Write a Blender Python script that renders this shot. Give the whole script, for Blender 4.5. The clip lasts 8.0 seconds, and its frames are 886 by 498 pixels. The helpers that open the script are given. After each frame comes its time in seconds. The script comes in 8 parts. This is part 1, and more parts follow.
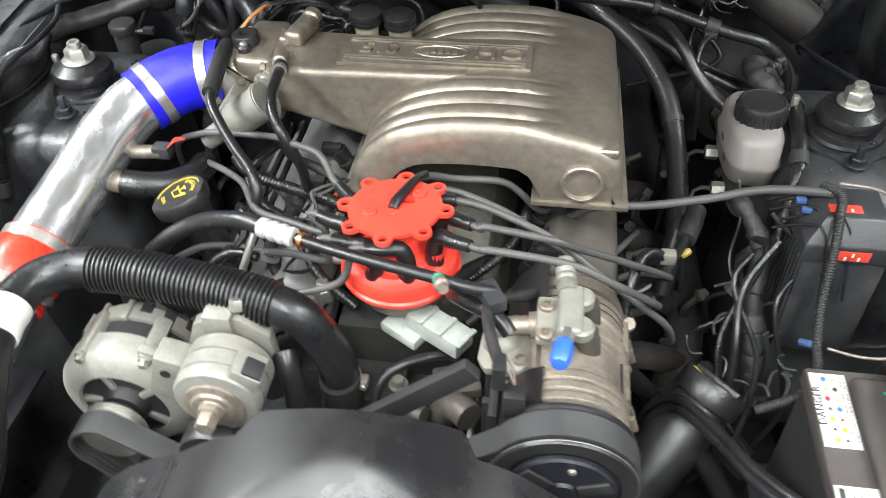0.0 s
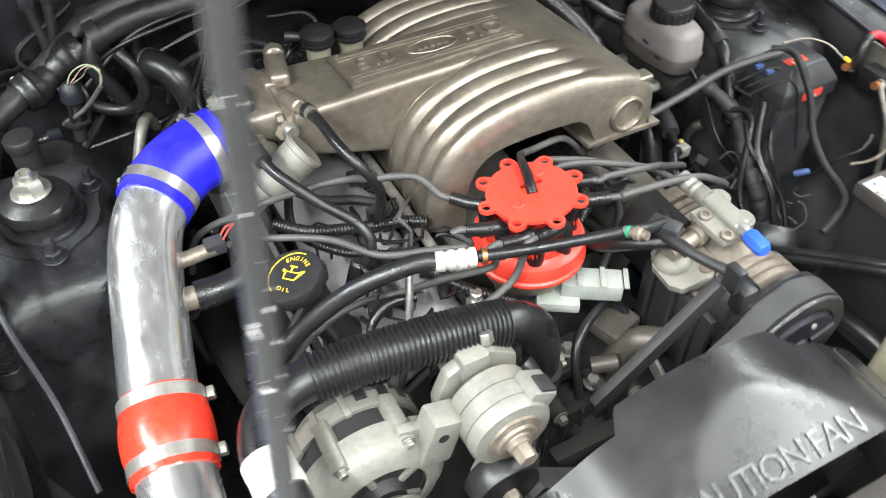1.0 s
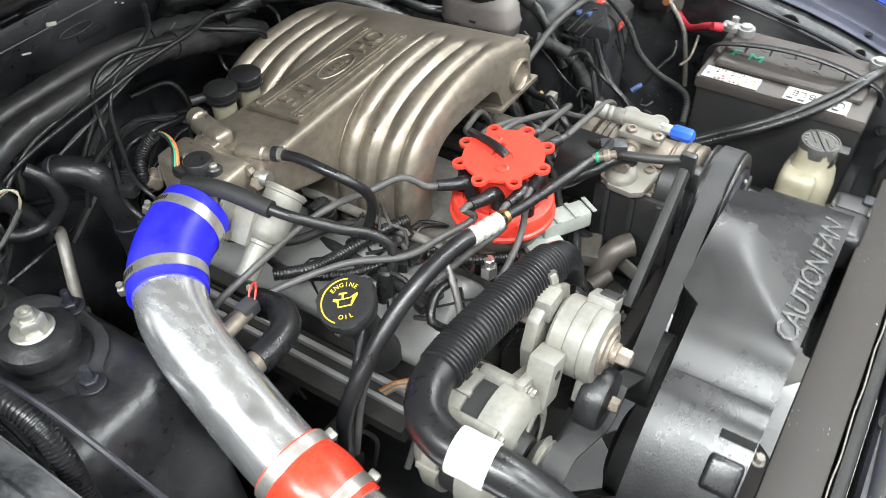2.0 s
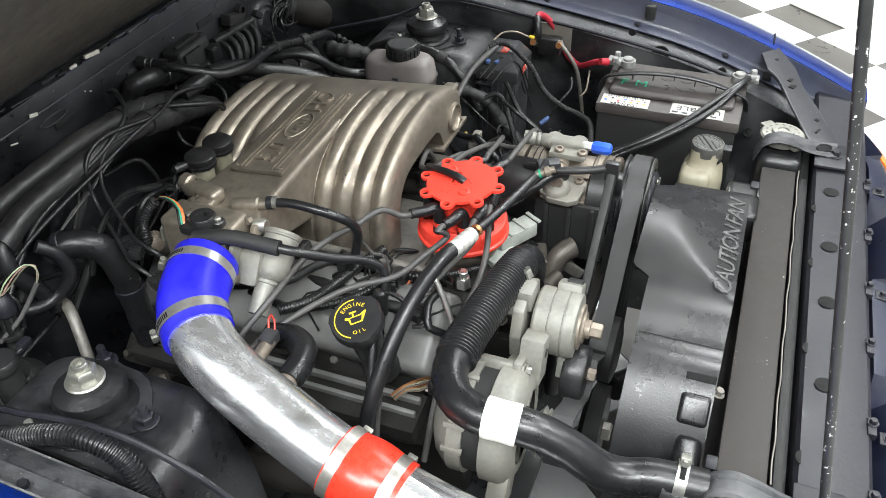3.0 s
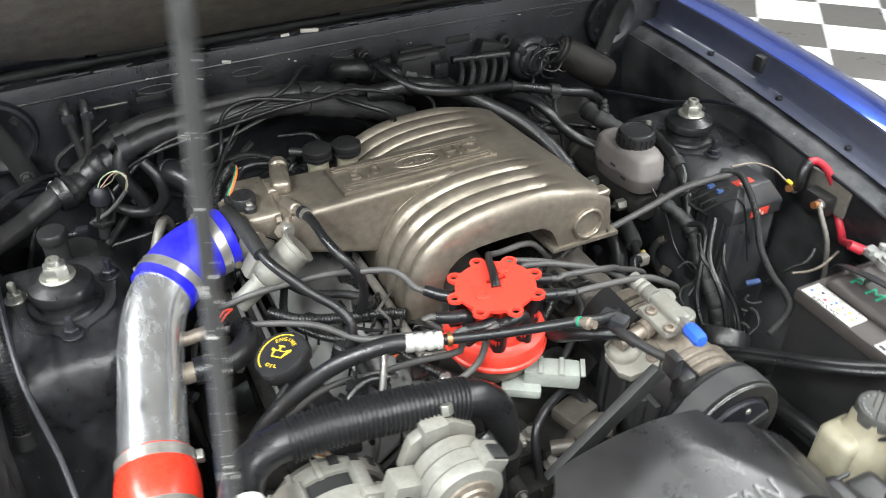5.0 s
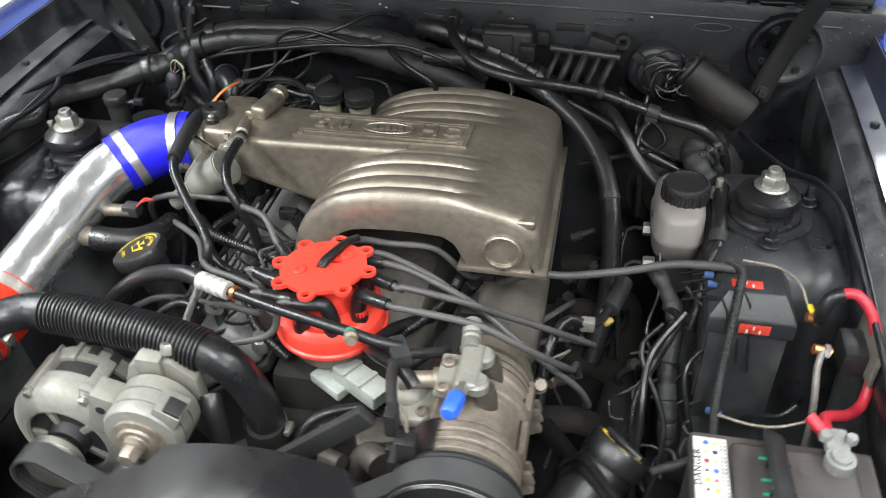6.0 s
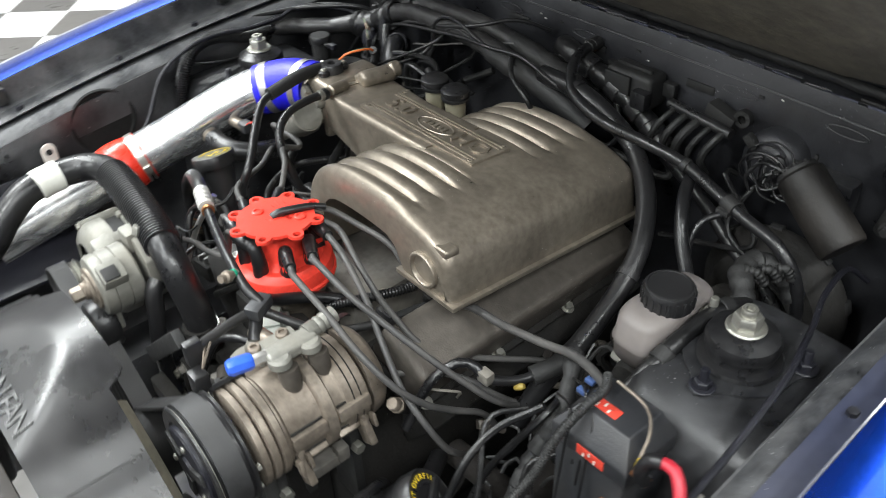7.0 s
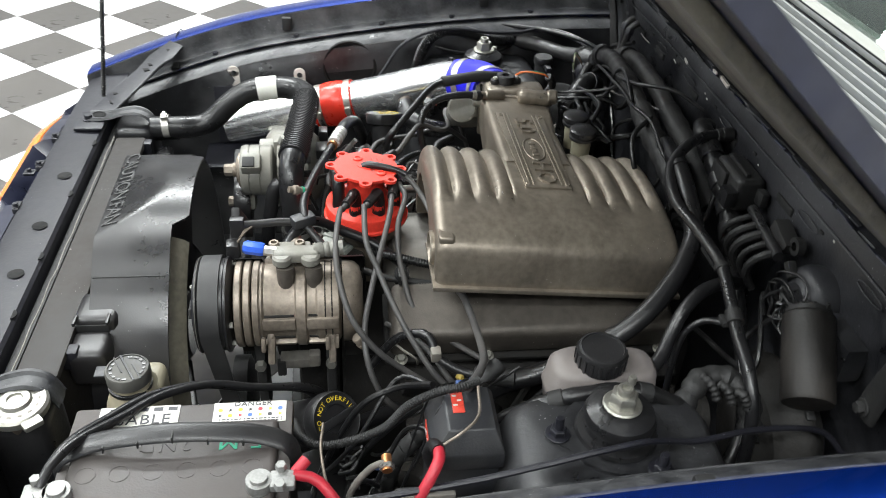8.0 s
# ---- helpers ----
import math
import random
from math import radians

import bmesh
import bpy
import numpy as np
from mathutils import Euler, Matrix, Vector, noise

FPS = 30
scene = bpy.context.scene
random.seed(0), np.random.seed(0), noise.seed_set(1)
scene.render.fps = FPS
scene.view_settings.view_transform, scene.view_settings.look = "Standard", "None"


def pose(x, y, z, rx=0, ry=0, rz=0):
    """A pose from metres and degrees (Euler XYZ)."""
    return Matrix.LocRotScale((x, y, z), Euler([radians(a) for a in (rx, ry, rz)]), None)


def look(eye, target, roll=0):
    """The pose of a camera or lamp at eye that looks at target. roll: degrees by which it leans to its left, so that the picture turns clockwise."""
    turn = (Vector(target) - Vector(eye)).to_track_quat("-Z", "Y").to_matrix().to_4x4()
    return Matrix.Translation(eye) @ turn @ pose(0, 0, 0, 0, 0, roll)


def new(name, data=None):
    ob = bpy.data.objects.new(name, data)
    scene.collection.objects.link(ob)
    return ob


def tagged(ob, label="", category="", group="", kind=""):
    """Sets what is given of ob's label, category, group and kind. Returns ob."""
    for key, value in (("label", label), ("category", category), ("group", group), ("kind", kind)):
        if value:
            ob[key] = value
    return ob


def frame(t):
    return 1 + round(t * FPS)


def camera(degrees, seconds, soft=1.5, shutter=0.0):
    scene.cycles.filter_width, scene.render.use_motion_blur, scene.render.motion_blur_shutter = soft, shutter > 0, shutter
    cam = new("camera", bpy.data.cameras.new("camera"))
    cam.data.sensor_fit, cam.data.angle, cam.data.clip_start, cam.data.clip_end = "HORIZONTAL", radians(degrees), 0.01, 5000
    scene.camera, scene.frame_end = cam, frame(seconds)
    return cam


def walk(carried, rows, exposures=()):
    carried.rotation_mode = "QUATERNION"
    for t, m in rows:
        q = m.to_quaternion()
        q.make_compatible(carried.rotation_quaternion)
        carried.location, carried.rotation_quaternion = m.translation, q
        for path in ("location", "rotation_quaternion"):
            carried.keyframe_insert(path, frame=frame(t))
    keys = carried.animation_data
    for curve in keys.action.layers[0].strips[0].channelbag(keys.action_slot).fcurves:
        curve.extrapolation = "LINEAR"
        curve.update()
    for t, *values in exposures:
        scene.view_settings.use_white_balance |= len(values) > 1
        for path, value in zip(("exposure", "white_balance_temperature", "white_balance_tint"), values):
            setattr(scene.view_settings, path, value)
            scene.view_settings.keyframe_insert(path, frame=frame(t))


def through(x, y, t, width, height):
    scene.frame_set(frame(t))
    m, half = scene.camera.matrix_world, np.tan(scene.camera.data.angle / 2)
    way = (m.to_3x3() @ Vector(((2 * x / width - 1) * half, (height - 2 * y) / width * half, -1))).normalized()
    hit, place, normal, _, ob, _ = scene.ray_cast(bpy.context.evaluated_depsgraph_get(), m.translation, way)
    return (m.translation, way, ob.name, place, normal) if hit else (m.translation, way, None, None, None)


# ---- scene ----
cam = camera(56.2, 8.0, soft=0.6, shutter=0.3)
PATH = [
    (0, (0.13, -0.896, 1.432), (-0.096, 0.547, 0.066), -1.6),
    (0.5, (-0.096, -0.828, 1.441), (-0.003, 0.586, 0.029), -3.0),
    (1, (-0.41, -0.796, 1.47), (0.241, 0.439, 0.038), -0.1),
    (1.2, (-0.489, -0.774, 1.46), (0.318, 0.391, 0.049), 0.6),
    (2.3, (-0.792, -0.594, 1.493), (0.506, 0.095, 0.137), -2.5),
    (2.5, (-0.84, -0.587, 1.508), (0.512, 0.059, 0.184), -2.9),
    (3, (-0.907, -0.586, 1.528), (0.533, 0.001, 0.27), -2.1),
    (3.5, (-0.932, -0.587, 1.534), (0.529, -0.006, 0.297), -1.9),
    (4, (-0.896, -0.638, 1.532), (0.518, 0.087, 0.317), -1.6),
    (4.5, (-0.698, -0.818, 1.52), (0.396, 0.377, 0.347), -3.2),
    (4.7, (-0.593, -0.881, 1.52), (0.359, 0.429, 0.346), -1.4),
    (5.8, (0.128, -0.949, 1.466), (0.007, 0.625, 0.238), -1.6),
    (6, (0.267, -0.938, 1.465), (-0.068, 0.606, 0.238), -1.6),
    (6.5, (0.528, -0.809, 1.462), (-0.281, 0.542, 0.229), -1.9),
    (7, (0.778, -0.636, 1.479), (-0.45, 0.364, 0.257), -2.7),
    (7.5, (1.003, -0.464, 1.496), (-0.488, 0.104, 0.291), 2.7),
    (8, (1.09, -0.294, 1.522), (-0.52, -0.055, 0.36), 3.4),
]
walk(cam, [(t, look(eye, target, roll)) for t, eye, target, roll in PATH],
     [(0, 0.87), (1.2, 0.84), (2.3, 0.68), (3.0, 0.37), (3.5, 0.28), (4.0, 0.37), (4.7, 0.66), (6.0, 0.48), (6.5, 0.42), (7.0, 0.44), (7.5, 0.66), (8.0, 0.27)])
# ---- light and room ----
world = bpy.data.worlds.new("world")
scene.world = world
world.use_nodes = True
world.node_tree.nodes["Background"].inputs[0].default_value = (0.75, 0.85, 1.0, 1)
world.node_tree.nodes["Background"].inputs[1].default_value = 0.05


def ceiling_lamp(x, y, sx, sy, power, color=(0.955, 1.0, 1.0), z=3.12):
    data = bpy.data.lights.new("unseen_ceiling_lamp", "AREA")
    data.shape, data.size, data.size_y, data.energy, data.color = "RECTANGLE", sx, sy, power, color
    lamp = new("unseen_ceiling_lamp", data)
    lamp.location = (x, y, z)
    return lamp


# Unseen ceiling lamps; side pair and last panel added to brighten bay and fender.
LAMPS = [(-1.9, -1.2, 95, 0.3, 1.6), (-0.50, -0.85, 34, 0.3, 1.6), (1.9, -1.2, 50, 0.3, 1.6), (0.3, -2.4, 60, 0.3, 1.6), (-2.6, 0.1, 85, 0.3, 1.6), (2.6, 0.1, 30, 0.3, 1.6), (-2.2, -4.0, 80, 0.3, 1.6), (2.2, -4.0, 50, 0.3, 1.6), (0.0, 2.0, 230, 2.6, 1.3)]
for lx, ly, power, lsx, lsy in LAMPS:
    ceiling_lamp(lx, ly, lsx, lsy, power)


# ---- materials ----
def material(name, color, rough=0.5, metal=0.0, spread=0.15, scale=30.0, bump=0.0, bump_scale=200.0, dust=0.0,
             dust_color=(0.22, 0.2, 0.17), coat=0.0, rough_spread=0.1, streak=None, through=0.0, specks=0.0, speck_color=(0.45, 0.43, 0.4)):
    """A surface with coarse stains and fine grain in colour and gloss, dust that lies in patches, and fine relief."""
    m = bpy.data.materials.new(name)
    m.use_nodes = True
    nt = m.node_tree
    b = nt.nodes["Principled BSDF"]
    coord = nt.nodes.new("ShaderNodeTexCoord")
    place = nt.nodes.new("ShaderNodeMapping")
    if streak:
        place.inputs["Scale"].default_value = streak
    nt.links.new(coord.outputs["Object"], place.inputs["Vector"])
    coarse, fine, grain = (nt.nodes.new("ShaderNodeTexNoise") for _ in range(3))
    for n, s, d in ((coarse, scale, 4), (fine, scale * 7, 5), (grain, bump_scale, 3)):
        n.inputs["Scale"].default_value, n.inputs["Detail"].default_value = s, d
        nt.links.new(place.outputs[0], n.inputs["Vector"])
    both = nt.nodes.new("ShaderNodeMath")
    both.operation = "MULTIPLY_ADD"
    both.inputs[1].default_value = 0.5
    half = nt.nodes.new("ShaderNodeMath")
    half.operation = "MULTIPLY"
    half.inputs[1].default_value = 0.5
    nt.links.new(fine.outputs[0], half.inputs[0])
    nt.links.new(coarse.outputs[0], both.inputs[0])
    nt.links.new(half.outputs[0], both.inputs[2])
    ramp = nt.nodes.new("ShaderNodeValToRGB")
    ramp.color_ramp.elements[0].position, ramp.color_ramp.elements[1].position = 0.33, 0.67
    ramp.color_ramp.elements[0].color = (*[max(0.0, c * (1 - spread)) for c in color], 1)
    ramp.color_ramp.elements[1].color = (*[min(1.0, c * (1 + spread)) for c in color], 1)
    nt.links.new(both.outputs[0], ramp.inputs[0])
    base = ramp.outputs[0]
    r = nt.nodes.new("ShaderNodeMapRange")
    r.inputs[1].default_value, r.inputs[2].default_value = 0.3, 0.7
    r.inputs[3].default_value, r.inputs[4].default_value = max(0.03, rough - rough_spread), min(1.0, rough + rough_spread)
    nt.links.new(both.outputs[0], r.inputs[0])
    gloss = r.outputs[0]
    if dust:
        where = nt.nodes.new("ShaderNodeTexNoise")
        where.inputs["Scale"].default_value, where.inputs["Detail"].default_value = scale * 0.6, 8
        nt.links.new(coord.outputs["Object"], where.inputs["Vector"])
        cut = nt.nodes.new("ShaderNodeMapRange")
        cut.inputs[1].default_value, cut.inputs[2].default_value, cut.inputs[4].default_value = 0.42, 0.72, dust
        nt.links.new(where.outputs[0], cut.inputs[0])
        mix = nt.nodes.new("ShaderNodeMixRGB")
        mix.inputs[2].default_value = (*dust_color, 1)
        nt.links.new(cut.outputs[0], mix.inputs[0])
        nt.links.new(base, mix.inputs[1])
        base = mix.outputs[0]
        mixr = nt.nodes.new("ShaderNodeMath")
        mixr.operation = "MULTIPLY_ADD"
        mixr.inputs[1].default_value = 0.35
        nt.links.new(cut.outputs[0], mixr.inputs[0])
        nt.links.new(gloss, mixr.inputs[2])
        gloss = mixr.outputs[0]
    if specks:
        dots = nt.nodes.new("ShaderNodeTexNoise")
        dots.inputs["Scale"].default_value, dots.inputs["Detail"].default_value = 290.0, 2
        nt.links.new(coord.outputs["Object"], dots.inputs["Vector"])
        lot = nt.nodes.new("ShaderNodeTexNoise")
        lot.inputs["Scale"].default_value = 12.0
        nt.links.new(coord.outputs["Object"], lot.inputs["Vector"])
        add = nt.nodes.new("ShaderNodeMath")
        add.operation = "MULTIPLY_ADD"
        add.inputs[1].default_value = 0.35
        nt.links.new(lot.outputs[0], add.inputs[0])
        nt.links.new(dots.outputs[0], add.inputs[2])
        pick = nt.nodes.new("ShaderNodeMapRange")
        pick.inputs[1].default_value, pick.inputs[2].default_value = 0.99 - specks, 1.02 - specks
        nt.links.new(add.outputs[0], pick.inputs[0])
        mixs = nt.nodes.new("ShaderNodeMixRGB")
        mixs.inputs[2].default_value = (*speck_color, 1)
        nt.links.new(pick.outputs[0], mixs.inputs[0])
        nt.links.new(base, mixs.inputs[1])
        base = mixs.outputs[0]
    nt.links.new(base, b.inputs["Base Color"])
    nt.links.new(gloss, b.inputs["Roughness"])
    b.inputs["Metallic"].default_value = metal
    b.inputs["Coat Weight"].default_value = coat
    b.inputs["Coat Roughness"].default_value = 0.08
    b.inputs["Coat IOR"].default_value = 1.65
    if through:
        b.inputs["Subsurface Weight"].default_value = through
        b.inputs["Subsurface Radius"].default_value = (0.02, 0.018, 0.014)
    if bump:
        bp = nt.nodes.new("ShaderNodeBump")
        bp.inputs["Strength"].default_value, bp.inputs["Distance"].default_value = bump, 0.002
        nt.links.new(grain.outputs[0], bp.inputs["Height"])
        nt.links.new(bp.outputs[0], b.inputs["Normal"])
    return m


M = dict(
    bay=material("black_bay_paint", (0.0115, 0.0118, 0.0132), 0.34, spread=0.45, scale=11, bump=0.22, bump_scale=190, dust=0.55, dust_color=(0.088, 0.089, 0.093), specks=0.066, speck_color=(0.26, 0.255, 0.25), rough_spread=0.14),
    fwall=material("black_firewall_paint", (0.0085, 0.0088, 0.0105), 0.36, spread=0.55, scale=11, bump=0.26, bump_scale=180, dust=0.5, dust_color=(0.074, 0.075, 0.083), specks=0.062, speck_color=(0.20, 0.20, 0.21), rough_spread=0.16),
    tan_dust=material("tan_dusted_plastic", (0.15, 0.138, 0.105), 0.6, spread=0.35, scale=16, bump=0.15, bump_scale=260, dust=0.5, dust_color=(0.24, 0.22, 0.165)),
    kerb=material("white_kerb_paint", (0.82, 0.81, 0.74), 0.55, spread=0.05, scale=4, dust=0.15, dust_color=(0.6, 0.58, 0.48)),
    deck=material("grey_green_deck", (0.46, 0.49, 0.45), 0.5, spread=0.06, scale=3, dust=0.2, dust_color=(0.38, 0.39, 0.36)),
    plastic=material("black_plastic", (0.014, 0.014, 0.015), 0.33, scale=25, bump=0.15, bump_scale=500, dust=0.14, dust_color=(0.075, 0.07, 0.066)),
    shroud=material("grey_black_plastic", (0.0095, 0.0093, 0.0102), 0.26, scale=12, bump=0.04, bump_scale=500, dust=0.5, dust_color=(0.031, 0.029, 0.029), specks=0.02, speck_color=(0.12, 0.12, 0.12), rough_spread=0.07),
    vcover=material("grey_black_cast_cover", (0.165, 0.163, 0.160), 0.42, 0.1, scale=14, bump=0.08, bump_scale=300, dust=0.55, dust_color=(0.25, 0.245, 0.237), specks=0.06, speck_color=(0.02, 0.02, 0.02)),
    rubber=material("black_rubber", (0.0100, 0.0100, 0.0110), 0.32, scale=20, bump=0.16, bump_scale=200, dust=0.10, dust_color=(0.06, 0.057, 0.054)),
    dull=material("dull_black_rubber", (0.012, 0.012, 0.0122), 0.6, scale=20, bump=0.2, bump_scale=300, dust=0.2, dust_color=(0.045, 0.043, 0.04)),
    belt=material("grey_black_belt", (0.030, 0.030, 0.031), 0.55, scale=30, bump=0.06, bump_scale=400, dust=0.4, dust_color=(0.07, 0.068, 0.066)),
    foam=material("grey_black_foam_sleeve", (0.018, 0.0175, 0.0178), 0.40, spread=0.4, scale=14, bump=0.35, bump_scale=120, dust=0.5, dust_color=(0.046, 0.044, 0.042)),
    wire=material("grey_wire_silicone", (0.058, 0.0565, 0.056), 0.48, scale=30, dust=0.4, dust_color=(0.11, 0.102, 0.092), bump=0.08, bump_scale=300),
    loom=material("black_loom", (0.0070, 0.0070, 0.0076), 0.35, scale=30, bump=0.35, bump_scale=170, dust=0.12, dust_color=(0.05, 0.048, 0.045)),
    cast=material("bronze_grey_cast_aluminium", (0.285, 0.248, 0.202), 0.35, 0.66, spread=0.28, scale=14, bump=0.10, bump_scale=620, dust=0.5, dust_color=(0.12, 0.102, 0.084), rough_spread=0.1, specks=0.055, speck_color=(0.55, 0.52, 0.48)),
    alu=material("pale_cast_aluminium", (0.215, 0.211, 0.188), 0.5, 0.25, spread=0.2, scale=25, bump=0.12, bump_scale=450, dust=0.6, dust_color=(0.19, 0.172, 0.14), specks=0.03, speck_color=(0.08, 0.07, 0.06)),
    tan=material("tan_stained_aluminium", (0.235, 0.200, 0.164), 0.42, 0.5, spread=0.36, scale=22, bump=0.12, bump_scale=320, dust=0.5, dust_color=(0.13, 0.103, 0.078), specks=0.05, speck_color=(0.05, 0.04, 0.03)),
    polish=material("polished_aluminium", (0.88, 0.885, 0.90), 0.22, 0.92, spread=0.07, scale=16, rough_spread=0.12, bump=0.07, bump_scale=30, dust=0.10, dust_color=(0.7, 0.71, 0.73), streak=(1.0, 0.3, 1.0)),
    chrome=material("polished_clamp_steel", (0.60, 0.585, 0.55), 0.30, 0.85, spread=0.15, scale=30, rough_spread=0.05, dust=0.12, dust_color=(0.2, 0.17, 0.13)),
    steel=material("bright_steel", (0.56, 0.55, 0.53), 0.30, 0.9, spread=0.1, scale=30, rough_spread=0.06, dust=0.15, dust_color=(0.25, 0.22, 0.18)),
    lead=material("grey_lead", (0.27, 0.27, 0.26), 0.5, 0.5, spread=0.3, scale=60, bump=0.1, bump_scale=300, dust=0.3, dust_color=(0.4, 0.41, 0.4)),
    # holes are solid pieces; the dark inside them is put into this colour
    hole=material("hole_shade_black", (0.002, 0.002, 0.002), 0.9),
    zinc=material("zinc_plated_steel", (0.38, 0.375, 0.34), 0.38, 0.8, spread=0.15, scale=40, bump=0.03, bump_scale=300, rough_spread=0.06, dust=0.35, dust_color=(0.2, 0.18, 0.14)),
    red_rubber=material("red_silicone", (0.80, 0.040, 0.020), 0.28, scale=16, spread=0.1, bump=0.05, bump_scale=300),
    blue_rubber=material("blue_silicone", (0.012, 0.010, 0.60), 0.36, scale=22, spread=0.35, bump=0.06, bump_scale=300, dust=0.6, dust_color=(0.05, 0.05, 0.34), specks=0.05, speck_color=(0.16, 0.16, 0.50)),
    red=material("red_moulded_plastic", (0.80, 0.052, 0.032), 0.36, scale=26, spread=0.14, bump=0.08, bump_scale=380, dust=0.15, dust_color=(0.4, 0.06, 0.045)),
    redcable=material("red_cable_cover", (0.42, 0.02, 0.035), 0.42, scale=30, dust=0.3, dust_color=(0.2, 0.03, 0.04)),
    redlabel=material("red_label", (0.55, 0.05, 0.03), 0.5, scale=90, spread=0.3),
    white=material("white_tape", (0.78, 0.78, 0.73), 0.5, scale=40, spread=0.06, bump=0.1, bump_scale=300, dust=0.2, dust_color=(0.55, 0.5, 0.3)),
    tank=material("milky_plastic", (0.150, 0.134, 0.132), 0.4, scale=14, spread=0.12, dust=0.4, dust_color=(0.24, 0.215, 0.19), through=0.15, specks=0.03, speck_color=(0.08, 0.07, 0.06)),
    sleeve=material("white_sleeve_metal", (0.52, 0.51, 0.48), 0.38, 0.35, scale=60, spread=0.2),
    cream=material("yellowed_plastic", (0.27, 0.25, 0.185), 0.42, scale=14, spread=0.16, dust=0.5, dust_color=(0.22, 0.17, 0.10), through=0.15),
    case=material("battery_case", (0.050, 0.043, 0.041), 0.46, scale=16, bump=0.08, bump_scale=420, dust=0.5, dust_color=(0.11, 0.10, 0.092)),
    label=material("label_paper", (0.58, 0.57, 0.53), 0.5, scale=60, spread=0.15, dust=0.55, dust_color=(0.30, 0.28, 0.25)),
    # paler than the shroud plastic, stands for glints on its raised letters
    worn=material("pale_glint_relief", (0.085, 0.085, 0.085), 0.24, scale=120, spread=0.7, dust=0.5, dust_color=(0.03, 0.03, 0.03)),
    rod=material("chipped_black_rod", (0.018, 0.018, 0.018), 0.38, spread=0.3, scale=25, bump=0.1, dust=0.3, dust_color=(0.06, 0.06, 0.058), specks=0.145, speck_color=(0.5, 0.49, 0.47)),
    ink=material("label_ink", (0.03, 0.03, 0.035), 0.5),
    yellow=material("yellow_print", (0.72, 0.52, 0.03), 0.5, scale=90, spread=0.2),
    pale_green=material("pale_green_wire", (0.33, 0.40, 0.25), 0.45, scale=60),
    pale_pink=material("pale_pink_wire", (0.52, 0.32, 0.27), 0.45, scale=60),
    green=material("green_paint_pen", (0.01, 0.28, 0.16), 0.5, scale=90, spread=0.3),
    plug_blue=material("faded_blue_plug", (0.05, 0.09, 0.22), 0.5, scale=60),
    # pale, barely metallic tone stands for light the steel catches
    galv=material("pale_steel_glint", (0.66, 0.62, 0.57), 0.45, 0.25, scale=60, spread=0.12, dust=0.2, dust_color=(0.35, 0.2, 0.12)),
    tag_yellow=material("dull_yellow_plastic", (0.26, 0.19, 0.04), 0.5, scale=80, spread=0.3),
    bluecap=material("blue_cap", (0.03, 0.11, 0.62), 0.35, scale=60),
    orange=material("orange_sleeve", (0.70, 0.16, 0.04), 0.4),
    copper=material("copper_lug", (0.62, 0.28, 0.12), 0.35, 0.9),
    grey=material("grey_connector_plastic", (0.29, 0.31, 0.285), 0.48, scale=40, dust=0.45, dust_color=(0.2, 0.19, 0.16)),
    capgrey=material("dusty_grey_cap", (0.050, 0.049, 0.046), 0.5, scale=40, spread=0.3, dust=0.6, dust_color=(0.13, 0.125, 0.11)),
    relay=material("charcoal_plastic", (0.022, 0.023, 0.026), 0.4, scale=30, bump=0.15, bump_scale=380, dust=0.35, dust_color=(0.09, 0.085, 0.08)),
    apron=material("dusty_apron_paint", (0.014, 0.0145, 0.016), 0.36, spread=0.45, scale=14, bump=0.3, bump_scale=90, dust=0.7, dust_color=(0.115, 0.115, 0.118), specks=0.07, speck_color=(0.28, 0.275, 0.27), rough_spread=0.16),
    ledge=material("scuffed_grey_black_paint", (0.030, 0.031, 0.034), 0.44, spread=0.6, scale=30, bump=0.75, bump_scale=75, dust=0.6, dust_color=(0.15, 0.15, 0.153), specks=0.075, speck_color=(0.24, 0.24, 0.245), rough_spread=0.2),
    paint=material("blue_car_paint", (0.004, 0.054, 0.46), 0.25, 0.90, spread=0.06, scale=8, coat=1.0, rough_spread=0.03),
    # jamb navy, lightened to stand for light on the driver side
    edge=material("lightened_navy_jamb", (0.040, 0.045, 0.074), 0.34, spread=0.2, scale=10, coat=0.4, dust=0.45, dust_color=(0.09, 0.09, 0.105), specks=0.02),
    navy=material("dark_navy_paint", (0.012, 0.014, 0.030), 0.32, spread=0.25, scale=10, coat=0.4, dust=0.45, dust_color=(0.05, 0.05, 0.062), specks=0.03, speck_color=(0.2, 0.2, 0.22)),
    support=material("grey_black_support_paint", (0.0085, 0.0087, 0.0130), 0.46, spread=0.35, scale=12, bump=0.10, bump_scale=200, dust=0.40, dust_color=(0.025, 0.0245, 0.031), specks=0.045, speck_color=(0.22, 0.22, 0.23)),
    felt=material("brown_insulation", (0.108, 0.096, 0.072), 0.9, spread=0.45, scale=6, bump=0.6, bump_scale=140, dust=0.5, dust_color=(0.048, 0.045, 0.038)),
    core=material("radiator_brown_black", (0.016, 0.0135, 0.012), 0.62, spread=0.3, scale=14, bump=0.06, dust=0.5, dust_color=(0.042, 0.035, 0.03), specks=0.05),
    canister=material("brown_black_canister", (0.011, 0.0098, 0.0088), 0.52, 0.2, spread=0.3, scale=12, bump=0.2, dust=0.5, dust_color=(0.06, 0.05, 0.042)),
    louvre=material("pale_cowl_louvre", (0.092, 0.096, 0.090), 0.55, scale=30, spread=0.12, dust=0.3, dust_color=(0.08, 0.08, 0.075)),
    moulding=material("cream_grey_moulding", (0.155, 0.158, 0.142), 0.5, scale=20, spread=0.1),
